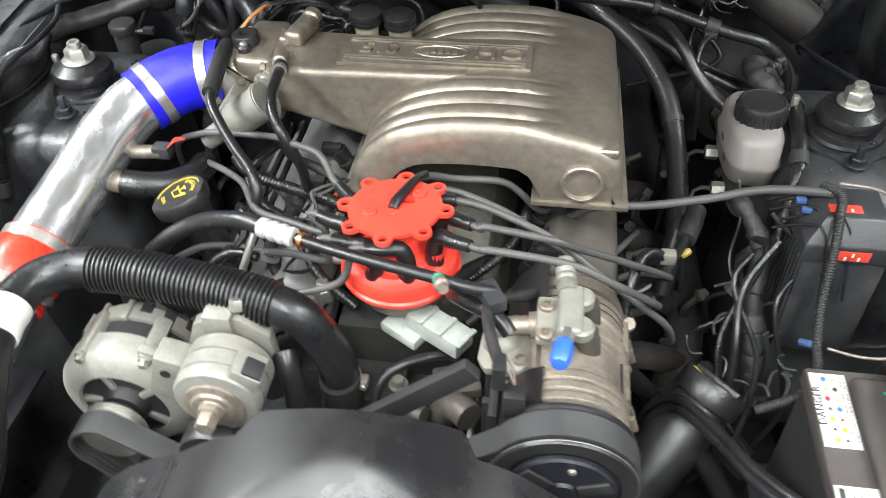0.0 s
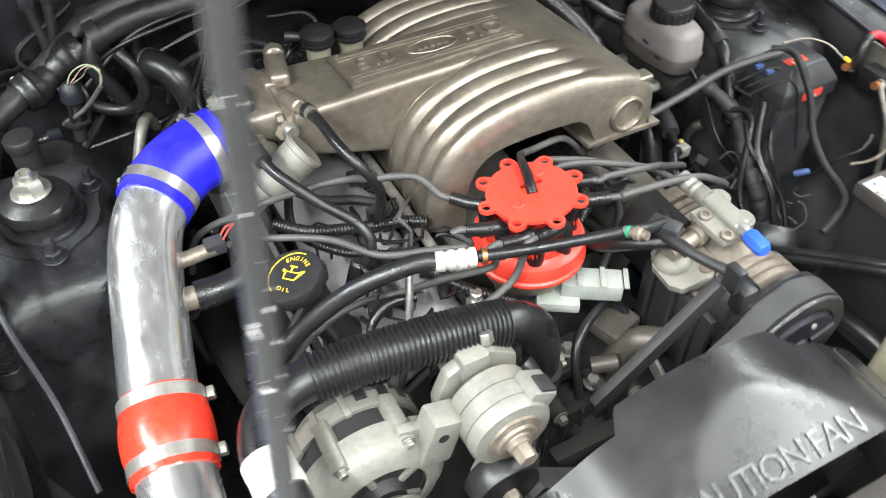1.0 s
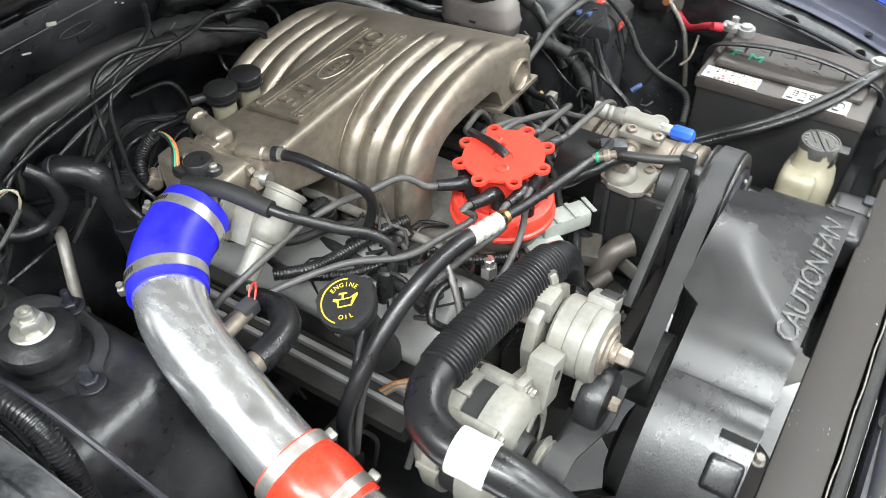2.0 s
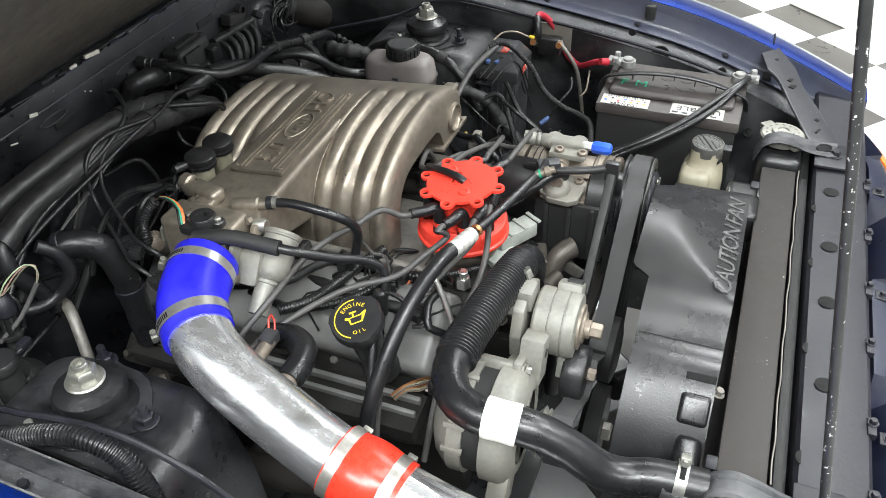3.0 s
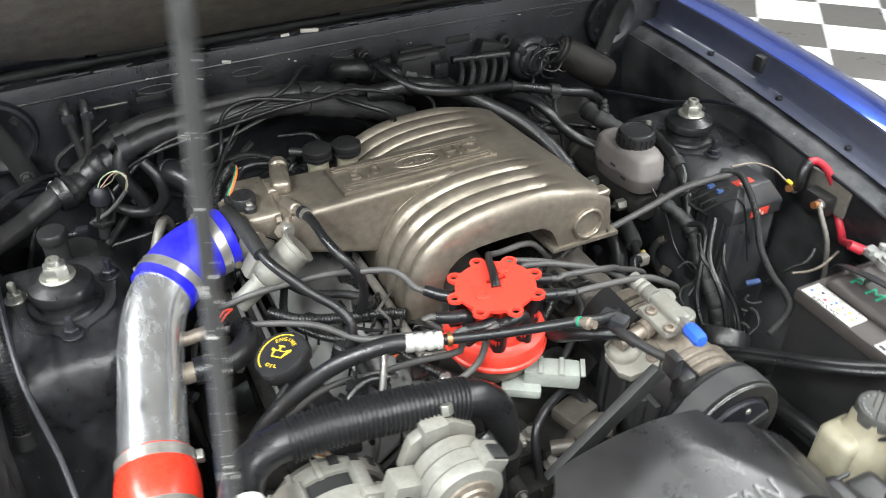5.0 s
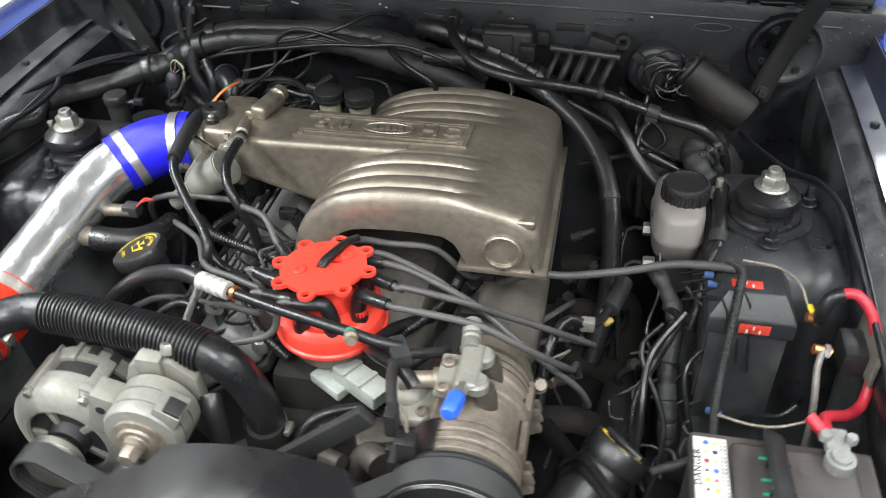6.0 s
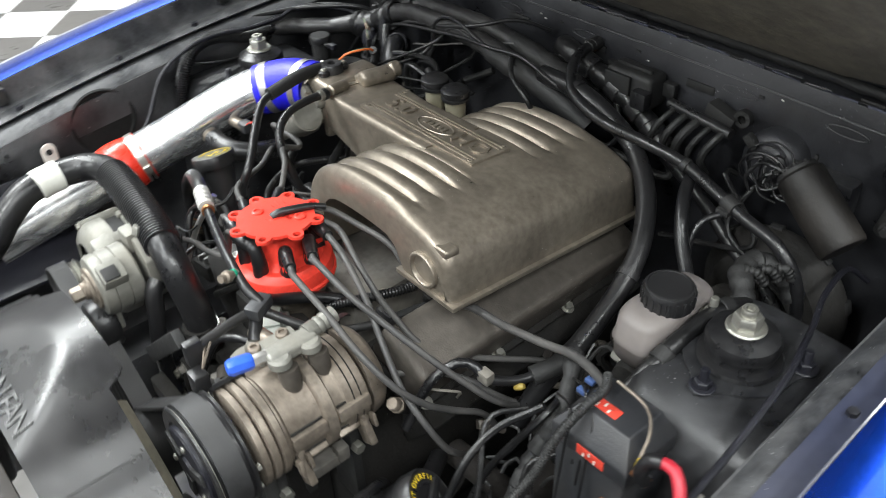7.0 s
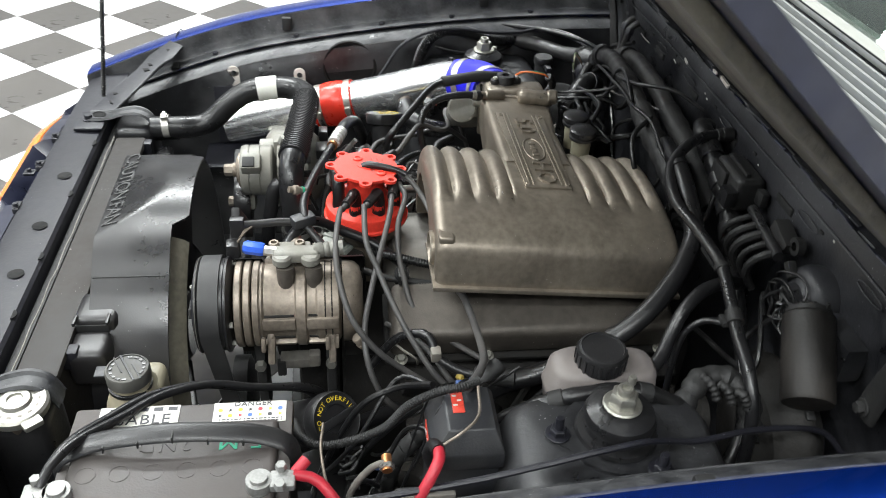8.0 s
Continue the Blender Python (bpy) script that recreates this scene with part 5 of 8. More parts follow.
part("pulley", turned([(0, -0.472), (0.02, -0.472), (0.031, -0.470), (0.031, -0.466), (0.027, -0.464), (0.030, -0.461), (0.027, -0.458), (0.030, -0.455), (0.027, -0.452), (0.032, -0.449), (0.02, -0.440), (0, -0.436)], AC_, (0, 1, 0), 32), "zinc", alt)
ear = part("ear", block((-0.219, -0.419, 0.788), (0.034, 0.030, 0.060), 0.004, Matrix.Rotation(0.3, 4, "Y")), "alu", alt, "square mounting ear with a bored hole")
part("ear_hole", turned([(0, 0), (0.0055, 0), (0.0055, 0.0006), (0, 0.0006)], (-0.2185, -0.4341, 0.799), (0, -1, 0), 16), "dull", ear)
part("ear_web", block((-0.243, -0.409, 0.782), (0.036, 0.012, 0.04), 0.004, Matrix.Rotation(0.3, 4, "Y")), "alu", alt)
part("lower_ear", block((-0.325, -0.413, 0.672), (0.04, 0.026, 0.045), 0.006, Matrix.Rotation(0.6, 4, "Y")), "alu", alt)
for k in range(6):
    a = radians(-20 + 20 * k)
    part("cooling_slot", block((AC_[0] + 0.0655 * math.cos(a), -0.354, AC_[2] + 0.0655 * math.sin(a)), (0.014, 0.013, 0.012), 0.001, Matrix.Rotation(-a, 4, "Y")), "dull", alt)
for k in range(4):
    a = radians(95 + 25 * k)
    part("housing_rib", block((AC_[0] + 0.071 * math.cos(a), -0.360, AC_[2] + 0.071 * math.sin(a)), (0.006, 0.026, 0.007), 0.0015, Matrix.Rotation(-a, 4, "Y")), "alu", alt)
for a in (62, 118):
    r = radians(a)
    part("clamp_boss", block((AC_[0] + 0.070 * math.cos(r), -0.390, AC_[2] + 0.070 * math.sin(r)), (0.014, 0.056, 0.017), 0.004, Matrix.Rotation(-r, 4, "Y")), "alu", alt)
    part("through_bolt", bolt(bmesh.new(), (AC_[0] + 0.071 * math.cos(r), -0.4185, AC_[2] + 0.071 * math.sin(r)), 0.0048, (0, -1, 0)), "zinc", alt)
part("rear_plug", block((-0.245, -0.327, 0.785), (0.035, 0.022, 0.02), 0.004), "plastic", alt, "black wiring plug")
part("terminal_cover", block((-0.30, -0.325, 0.79), (0.025, 0.016, 0.02), 0.003), "plastic", alt)

ten = thing("belt_tensioner", "pale cast aluminium belt tensioner with a black socket and roller", "belt tensioner", (-0.162, -0.43, 0.70))
TC = (-0.159, 0, 0.797)
case = part("spring_case", turned([(0, -0.4070), (0.040, -0.4070), (0.0425, -0.4100), (0.0425, -0.4260), (0.0405, -0.4265), (0.0405, -0.4280), (0.0425, -0.4285), (0.0425, -0.4440), (0.0408, -0.4445), (0.0408, -0.4460), (0.0425, -0.4465), (0.0425, -0.4550), (0.040, -0.4595), (0.030, -0.4615), (0, -0.4615)], TC, (0, 1, 0), 48), "alu", ten)
part("socket_boss", block((-0.131, -0.4410, 0.822), (0.030, 0.032, 0.032), 0.004, Matrix.Rotation(0.5, 4, "Y")), "alu", case)
part("socket_recess", block((-0.124, -0.4445, 0.8275), (0.019, 0.020, 0.021), 0.002, Matrix.Rotation(0.5, 4, "Y")), "dull", case, "black square drive socket")
part("face_plate", turned([(0, -0.4685), (0.020, -0.4685), (0.022, -0.4660), (0.029, -0.4645), (0.029, -0.4590), (0, -0.4590)], TC, (0, 1, 0), 32), "tan", ten)
nose_ = part("nose", turned([(0, -0.470), (0.0125, -0.470), (0.0145, -0.468), (0.0165, -0.458), (0, -0.458)], TC, (0, 1, 0), 24), "tan", ten)
part("nose_collar", turned([(0, 0), (0.0115, 0), (0.0120, 0.001), (0.0120, 0.006), (0.0100, 0.007), (0, 0.007)], (-0.160, -0.469, 0.797), (0, -1, 0), 24), "tan", nose_)
part("nose_bolt", hexnut(bmesh.new(), (-0.160, -0.475, 0.797), 0.0102, 0.015, (0, -1, 0)), "tan", nose_, "hex bolt head")
back = part("back_plate", slab([(-0.205, 0.765), (-0.208, 0.80), (-0.196, 0.834), (-0.170, 0.850), (-0.145, 0.846), (-0.120, 0.826), (-0.118, 0.79), (-0.14, 0.765), (-0.17, 0.757)], 0.384, 0.399, 0.003, Matrix(((1, 0, 0, 0), (0, 0, -1, 0), (0, 1, 0, 0), (0, 0, 0, 1)))), "alu", ten)
part("rear_lug", block((-0.168, -0.392, 0.838), (0.030, 0.026, 0.030), 0.005), "alu", back)
part("plate_arm", slab([(-0.19, 0.765), (-0.235, 0.79), (-0.245, 0.775), (-0.225, 0.755), (-0.19, 0.745)], 0.390, 0.402, 0.003, Matrix(((1, 0, 0, 0), (0, 0, -1, 0), (0, 1, 0, 0), (0, 0, 0, 1)))), "alu", ten)
part("mount_bolt", hexnut(bmesh.new(), (-0.150, -0.390, 0.852), 0.0075, 0.012, (0, 0.4, 1)), "zinc", ten)
part("mount_bolt", hexnut(bmesh.new(), (-0.185, -0.386, 0.825), 0.009, 0.016, (0, 1, 0)), "zinc", ten)
part("swing_arm", slab([(-0.175, 0.72), (-0.195, 0.735), (-0.175, 0.79), (-0.145, 0.79), (-0.145, 0.725)], 0.442, 0.452, 0.003, Matrix(((1, 0, 0, 0), (0, 0, -1, 0), (0, 1, 0, 0), (0, 0, 0, 1)))), "alu", ten)
part("roller", turned([(0, -0.480), (0.012, -0.480), (0.016, -0.478), (0.034, -0.478), (0.036, -0.475), (0.036, -0.453), (0.034, -0.450), (0, -0.450)], (-0.170, 0, 0.728), (0, 1, 0), 36), "plastic", ten, "black plastic tensioner roller")
part("roller_bolt", hexnut(bmesh.new(), (-0.170, -0.479, 0.728), 0.009, 0.011, (0, -1, 0)), "tan", ten)

# air-conditioning compressor
comp = thing("ac_compressor", "tan-stained aluminium air-conditioning compressor with a belt pulley", "compressor", (0.165, -0.38, 0.70))
KC = (0.168, 0, 0.772)
part("body", turned([(0, -0.298), (0.05, -0.298), (0.057, -0.302), (0.057, -0.330), (0.0545, -0.333), (0.0545, -0.402), (0.057, -0.405), (0.057, -0.408), (0, -0.408)], KC, (0, 1, 0), 48), "tan", comp)
for k, y in enumerate((-0.408, -0.420, -0.432)):
    part("front_ring", turned([(0.040, y), (0.0590, y), (0.0605, y - 0.0015), (0.0605, y - 0.008), (0.0590, y - 0.0095), (0.040, y - 0.012)], KC, (0, 1, 0), 48), "tan", comp)
pul = part("pulley", turned([(0, -0.494), (0.022, -0.494), (0.024, -0.491), (0.05, -0.490), (0.052, -0.493), (0.0655, -0.493), (0.067, -0.491), (0.067, -0.489), (0.0645, -0.487), (0.0645, -0.456), (0.067, -0.454), (0.067, -0.451), (0.06, -0.448), (0.05, -0.446), (0, -0.446)], KC, (0, 1, 0), 48), "plastic", comp, "black steel pulley")
part("rim_line", turned([(0.0672, -0.4905), (0.0678, -0.4900), (0.0672, -0.4895)], KC, (0, 1, 0), 48), "zinc", pul, "worn bright rim edge")
clutch = part("clutch_plate", turned([(0, -0.501), (0.012, -0.501), (0.014, -0.498), (0.046, -0.498), (0.048, -0.496), (0.048, -0.492), (0, -0.492)], KC, (0, 1, 0), 40), "support", comp)
for k in range(3):
    a = 2 * math.pi * k / 3 + 0.4
    part("clutch_spring", block((KC[0] + 0.030 * math.cos(a), -0.500, KC[2] + 0.030 * math.sin(a)), (0.03, 0.004, 0.014), 0.0015, Matrix.Rotation(-a, 4, "Y")), "dull", clutch)
    part("clutch_rivet", turned(disc(0.004, 0.004), (KC[0] + 0.036 * math.cos(a + 1), -0.498, KC[2] + 0.036 * math.sin(a + 1)), (0, -1, 0), 10), "zinc", clutch)
for k, a in enumerate((-32, 8, 125, 165, 205)):
    r = radians(a)
    for y0, y1 in ((-0.345, -0.302), (-0.404, -0.360)):
        part("lug", block((KC[0] + 0.0555 * math.cos(r), (y0 + y1) / 2, KC[2] + 0.0555 * math.sin(r)), (0.013, y1 - y0, 0.017 if a == 8 else 0.009), 0.003, Matrix.Rotation(-r, 4, "Y")), "tan", comp)
        # proud dark strip stands for the shade in a casting groove
        part("groove_shade_strip", block((KC[0] + 0.0552 * math.cos(r + 0.19), (y0 + y1) / 2, KC[2] + 0.0552 * math.sin(r + 0.19)), (0.0025, y1 - y0 - 0.004, 0.003), 0.0008, Matrix.Rotation(-r - 0.19, 4, "Y")), "block", comp)
    part("lug_bolt", hexnut(bmesh.new(), (KC[0] + 0.0565 * math.cos(r), -0.443, KC[2] + 0.0565 * math.sin(r)), 0.0042, 0.005, (0, -1, 0)), "zinc", comp)
part("middle_rib", turned([(0.054, -0.361), (0.0600, -0.3595), (0.0612, -0.358), (0.0612, -0.347), (0.0600, -0.3455), (0.054, -0.344)], KC, (0, 1, 0), 40), "tan", comp)
for y in (-0.404, -0.318):
    part("rear_fork", block((KC[0] + 0.066, y, KC[2] - 0.020), (0.010, 0.006, 0.020), 0.002, Matrix.Rotation(-0.3, 4, "Y")), "tan", comp)
    part("rear_fork", block((KC[0] + 0.064, y + 0.013, KC[2] - 0.020), (0.010, 0.005, 0.018), 0.002, Matrix.Rotation(-0.3, 4, "Y")), "tan", comp)
part("rear_head", turned([(0.030, -0.268), (0.048, -0.272), (0.055, -0.279), (0.0575, -0.288), (0.0575, -0.2965), (0.030, -0.2965)], KC, (0, 1, 0), 40), "tan", comp)
for y in (-0.320, -0.311):
    part("body_seam", turned([(0.0568, y - 0.0012), (0.0578, y), (0.0568, y + 0.0012)], KC, (0, 1, 0), 40), "block", comp)
low = part("relief_switch", block((0.198, -0.362, 0.690), (0.022, 0.050, 0.016), 0.003), "pewter", comp, "grey metal relief fitting below the body")
part("switch_step", block((0.204, -0.338, 0.697), (0.016, 0.016, 0.022), 0.003), "pewter", low)
part("switch_tab", block((0.207, -0.385, 0.684), (0.010, 0.012, 0.026), 0.002), "dull", low)
for y in (-0.395, -0.312):
    part("foot_rib", block((KC[0] + 0.052, y, KC[2] - 0.034), (0.022, 0.010, 0.05), 0.003, Matrix.Rotation(-0.5, 4, "Y")), "tan", comp)
for dy in (-0.372, -0.334):
    part("port_cup", turned([(0.0060, -0.008), (0.0105, 0.004), (0.0120, 0.022), (0.0120, 0.032), (0, 0.032)], (0.188, dy, 0.812), (-0.22, 0, 1), 20), "lcover", comp, "dark tapered hose port")
mani = part("hose_block", block((0.166, -0.357, 0.853), (0.024, 0.062, 0.017), 0.006, seg=3), "alu", comp, "pale aluminium hose block")
for dy in (-0.376, -0.338):
    part("block_boss", turned(disc(0.0130, 0.015, 0.003), (0.175, dy, 0.844), seg=24), "alu", mani)
part("block_wing", block((0.149, -0.366, 0.848), (0.030, 0.056, 0.010), 0.004), "alu", mani)
part("block_neck", turned([(0, 0), (0.0105, 0), (0.0105, 0.012), (0.0090, 0.014), (0.0105, 0.016), (0.0105, 0.020), (0.0090, 0.022), (0.0105, 0.024), (0.0105, 0.040), (0, 0.040)], (0.162, -0.334, 0.855), (-0.1, 1, 0.05), 20), "alu", mani)
for p in ((0.143, -0.388), (0.143, -0.353)):
    scr = part("block_screw", turned([(0.0075, 0), (0.0075, 0.004), (0.0062, 0.0055), (0.0038, 0.0055), (0.0038, 0.002), (0, 0.002)], (p[0], p[1], 0.8525), seg=18), "tan", mani, "socket head screw")
part("service_valve", hexnut(bmesh.new(), (0.163, -0.384, 0.856), 0.0068, 0.018, (-0.1, -1, 0.08)), "steel", mani)
part("valve_cap", turned([(0, 0), (0.0085, 0), (0.0095, 0.003), (0.0095, 0.024), (0.007, 0.028), (0, 0.029)], (0.1605, -0.400, 0.858), (-0.15, -1, 0.1), 8), "bluecap", mani, "bright blue plastic valve cap")
part("suction_tube", turned([(0, 0), (0.0095, 0), (0.0095, 0.036), (0.0125, 0.037), (0.0125, 0.046), (0, 0.046)], (0.092, -0.363, 0.829), (1, 0.12, 0.1), 20), "tan", comp)
SF = Matrix.Translation((0.110, -0.364, 0.808)) @ Matrix.Rotation(radians(-14), 4, "Y")
bm = slab([(-0.030, -0.020), (-0.022, -0.034), (-0.006, -0.036), (0.014, -0.040), (0.026, -0.030), (0.030, -0.008), (0.026, 0.016), (0.012, 0.032), (-0.006, 0.034), (-0.016, 0.022), (-0.028, 0.012)], -0.006, 0.006, 0.004, SF)
flg = part("suction_flange", bm, "alu", comp, "pale rounded flange with socket screws")
part("flange_dome", turned([(0.021, 0.004), (0.020, 0.010), (0.016, 0.015), (0.008, 0.017), (0, 0.0172)], SF @ Vector((-0.006, 0.002, 0)), SF.to_3x3() @ Vector((0, 0, 1)), 24), "alu", flg)
for fx, fy in ((0.014, -0.027), (0.006, 0.023)):
    part("flange_screw", turned([(0.0070, 0), (0.0070, 0.004), (0.0060, 0.0055), (0.0036, 0.0055), (0.0036, 0.002), (0, 0.002)], SF @ Vector((fx, fy, 0.005)), SF.to_3x3() @ Vector((0, 0, 1)), 18), "tan", flg)
# added wraps colour the compressor's passenger side dark
for y0, y1 in ((-0.446, -0.404), (-0.336, -0.264)):
    bm = turned([(0.058, y0), (0.0635, y0 + 0.002), (0.0635, y1 - 0.002), (0.058, y1)], KC, (0, 1, 0), 48)
    bmesh.ops.delete(bm, geom=[f for f in bm.faces if f.calc_center_median().x > KC[0] - 0.022], context="FACES")
    part("dark_half_wrap", bm, "plastic", comp, "black half wrap added to darken the passenger side")
part("side_bracket", block((0.100, -0.385, 0.742), (0.010, 0.11, 0.10), 0.004), "dull", comp, "black steel side bracket")
for k in range(3):
    part("bracket_rib", block((0.093, -0.42 + 0.035 * k, 0.745), (0.008, 0.008, 0.09), 0.002), "dull", comp)
for y in (-0.415, -0.315):
    part("bracket_leg", block((0.175, y, 0.655), (0.05, 0.014, 0.16), 0.004), "dull", comp)
    part("bracket_bolt", hexnut(bmesh.new(), (0.200, y, 0.685), 0.008, 0.010, (1, 0, 0)), "zinc", comp)
part("plug_bracket", block((0.120, -0.447, 0.828), (0.020, 0.018, 0.030), 0.003), "plastic", comp, "black clutch wiring plug")
part("plug_clip", block((0.105, -0.440, 0.858), (0.012, 0.020, 0.030), 0.003), "plastic", comp)

# belt round the compressor pulley, tensioner and crank
def belt_loop(pts, width, thick, y):
    """A flat belt: a closed line of (x, z) with the belt's width along y."""
    bm = bmesh.new()
    n = len(pts)
    ring = []
    for k in range(n):
        a, b = Vector(pts[k - 1]), Vector(pts[(k + 1) % n])
        d = (b - a).normalized()
        o = Vector((d.y, -d.x)) * thick
        x, z = pts[k]
        ring.append([bm.verts.new(v) for v in ((x, y, z), (x, y + width, z), (x + o.x, y + width, z + o.y), (x + o.x, y, z + o.y))])
    for k in range(n):
        a, b = ring[k], ring[(k + 1) % n]
        for i in range(4):
            bm.faces.new((a[i], a[(i + 1) % 4], b[(i + 1) % 4], b[i]))
    return bm


def arc(cx, cz, r, a0, a1, n=14):
    return [(cx + r * math.cos(radians(a0 + (a1 - a0) * k / (n - 1))), cz + r * math.sin(radians(a0 + (a1 - a0) * k / (n - 1)))) for k in range(n)]


path = arc(KC[0], KC[2], 0.0655, -5, 150) + arc(-0.02, 0.63, 0.05, 120, 150, 4) + arc(-0.170, 0.728, 0.0365, -20, -110, 8) + arc(AC_[0], AC_[2], 0.031, 80, 230) + arc(0.0, 0.42, 0.075, 215, 335)
db = thing("drive_belt", "grey-black ribbed drive belt round the pulleys", "belt", (0, -0.475, 0.42))
part("belt_back", belt_loop(path, 0.026, 0.0035, -0.486), "belt", db)
for k in range(5):
    part("rib", belt_loop(path, 0.003, -0.0018, -0.4845 + 0.005 * k), "dull", db)
water = thing("water_pump", "dirty water pump with a dark pulley", "water pump", (-0.02, -0.44, 0.60))
part("pump_pulley", turned([(0, -0.50), (0.03, -0.50), (0.045, -0.497), (0.05, -0.495), (0.05, -0.465), (0.03, -0.45), (0.03, -0.40), (0, -0.40)], (-0.02, 0, 0.63), (0, 1, 0)), "dull", water)
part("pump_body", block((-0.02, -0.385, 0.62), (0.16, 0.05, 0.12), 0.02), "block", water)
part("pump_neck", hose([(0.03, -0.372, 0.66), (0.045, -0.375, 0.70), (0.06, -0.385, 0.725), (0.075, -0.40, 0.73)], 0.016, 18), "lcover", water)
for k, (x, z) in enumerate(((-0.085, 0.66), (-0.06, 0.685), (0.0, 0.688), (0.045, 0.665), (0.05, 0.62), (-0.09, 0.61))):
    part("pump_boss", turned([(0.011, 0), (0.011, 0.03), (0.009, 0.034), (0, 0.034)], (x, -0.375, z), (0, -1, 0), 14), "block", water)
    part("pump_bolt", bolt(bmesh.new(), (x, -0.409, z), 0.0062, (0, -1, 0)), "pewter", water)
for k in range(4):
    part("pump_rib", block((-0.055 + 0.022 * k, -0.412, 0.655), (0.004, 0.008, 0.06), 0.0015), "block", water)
part("timing_pointer", block((0.075, -0.395, 0.69), (0.006, 0.05, 0.02), 0.002, Matrix.Rotation(0.5, 4, "X")), "pewter", water)
part("cast_lug", block((0.055, -0.345, 0.712), (0.05, 0.04, 0.02), 0.006, Matrix.Rotation(0.3, 4, "Z")), "lcover", water, "stained cast lug below the distributor")
part("sender_hose", hose([(0.08, -0.36, 0.70), (0.06, -0.33, 0.735), (0.02, -0.345, 0.75), (-0.02, -0.37, 0.74), (-0.03, -0.40, 0.69)], 0.0055, 10), "rubber", water)
crank = thing("crank_pulley", "dark crank pulley low in front of the engine", "pulley", (0, -0.48, 0.42))
part("rim", turned([(0, -0.490), (0.075, -0.490), (0.075, -0.465), (0.05, -0.455), (0, -0.455)], (0, 0, 0.42), (0, 1, 0), 36), "dull", crank)
part("hub_bolt", hexnut(bmesh.new(), (0, -0.490, 0.42), 0.016, 0.014, (0, -1, 0)), "zinc", crank)
brk = thing("accessory_bracket", "black steel accessory bracket arms beside the distributor", "bracket", (0.05, -0.42, 0.65))
part("upper_arm", block((0.018, -0.444, 0.806), (0.175, 0.012, 0.022), 0.003, Matrix.Rotation(radians(-42), 4, "Y")), "dull", brk)
part("upright", block((0.108, -0.448, 0.74), (0.014, 0.012, 0.19), 0.003, Matrix.Rotation(radians(8), 4, "Y")), "plastic", brk)
part("lower_arm", block((0.02, -0.44, 0.66), (0.22, 0.02, 0.03), 0.005), "block", brk)

ther = thing("thermostat_housing", "grimy cast thermostat housing under the hose elbow", "thermostat housing", (-0.07, -0.36, 0.68))
part("outlet", turned([(0, 0), (0.022, 0), (0.022, 0.05), (0, 0.05)], (-0.066, -0.368, 0.69), (0, -0.1, 1)), "block", ther)
part("base", block((-0.045, -0.34, 0.688), (0.085, 0.06, 0.022), 0.008), "block", ther)
for p in ((-0.085, -0.335, 0.70), (-0.01, -0.345, 0.70), (-0.005, -0.39, 0.69)):
    part("housing_bolt", bolt(bmesh.new(), p, 0.0075), "pewter", ther)
part("bypass_stub", turned([(0, 0), (0.010, 0), (0.010, 0.03), (0, 0.03)], (-0.0, -0.378, 0.705), (0.8, -0.4, 0.2)), "lcover", ther)

# upper radiator hose with white tape
UH = [(-0.339, -0.640, 0.786), (-0.342, -0.588, 0.785), (-0.350, -0.556, 0.783), (-0.357, -0.530, 0.793), (-0.364, -0.497, 0.822), (-0.370, -0.462, 0.843), (-0.3735, -0.425, 0.848), (-0.374, -0.402, 0.849), (-0.362, -0.372, 0.851), (-0.330, -0.354, 0.853), (-0.285, -0.354, 0.854), (-0.20, -0.362, 0.852), (-0.125, -0.371, 0.845), (-0.095, -0.374, 0.832), (-0.078, -0.374, 0.805), (-0.068, -0.370, 0.765), (-0.066, -0.368, 0.725)]
rh = thing("radiator_hose", "black rubber upper radiator hose with a corrugated sleeve and white tape", "radiator hose", (-0.25, -0.45, 0.79))
part("hose", hose(UH, 0.0205, 20), "rubber", rh)
part("corrugated_sleeve", ribbed([(-0.312, -0.3535, 0.8535), (-0.285, -0.354, 0.854), (-0.25, -0.357, 0.8545), (-0.20, -0.362, 0.852), (-0.155, -0.367, 0.849), (-0.118, -0.372, 0.8435)], 0.0214, 0.0050, 0.0026, 24), "rubber", rh)
part("white_tape", sweep(bmesh.new(), smooth_path([(-0.3715, -0.445, 0.846), (-0.3730, -0.428, 0.8478), (-0.374, -0.409, 0.8488)], 0.004), lambda u: 0.0222 + 0.0003 * math.sin(u * 9), 28), "white", rh, "band of white tape")
clamp_band("hose_clamp", (-0.3395, -0.612, 0.7885), (0, 1, 0.05), 0.0207, 0.012, rh, (0.4, 0, 1))
clamp_band("hose_clamp", (-0.066, -0.368, 0.732), (0, 0, 1), 0.0207, 0.010, rh, (1, 0, 0))

# ---- driver side: battery and its neighbours ----
bat = thing("battery", "dusty dark grey car battery with warning labels and green marker", "battery", (0.475, -0.478, 0.62))
part("case", block((0.475, -0.478, 0.705), (0.165, 0.236, 0.166), 0.006), "dull", bat, "black battery case")
part("lid", block((0.475, -0.478, 0.795), (0.172, 0.244, 0.020), 0.005), "case", bat)
part("raised_cover", block((0.483, -0.478, 0.810), (0.114, 0.215, 0.012), 0.008, seg=3), "case", bat)
bm = bmesh.new()
for k in range(6):
    lathe(bm, [(0.0098, 0), (0.0108, 0.0002), (0.0108, 0.001), (0.0098, 0.001), (0.0098, 0)], (0.495, -0.565 + 0.034 * k, 0.8155), seg=20)
part("cell_plug", bm, "case", bat)
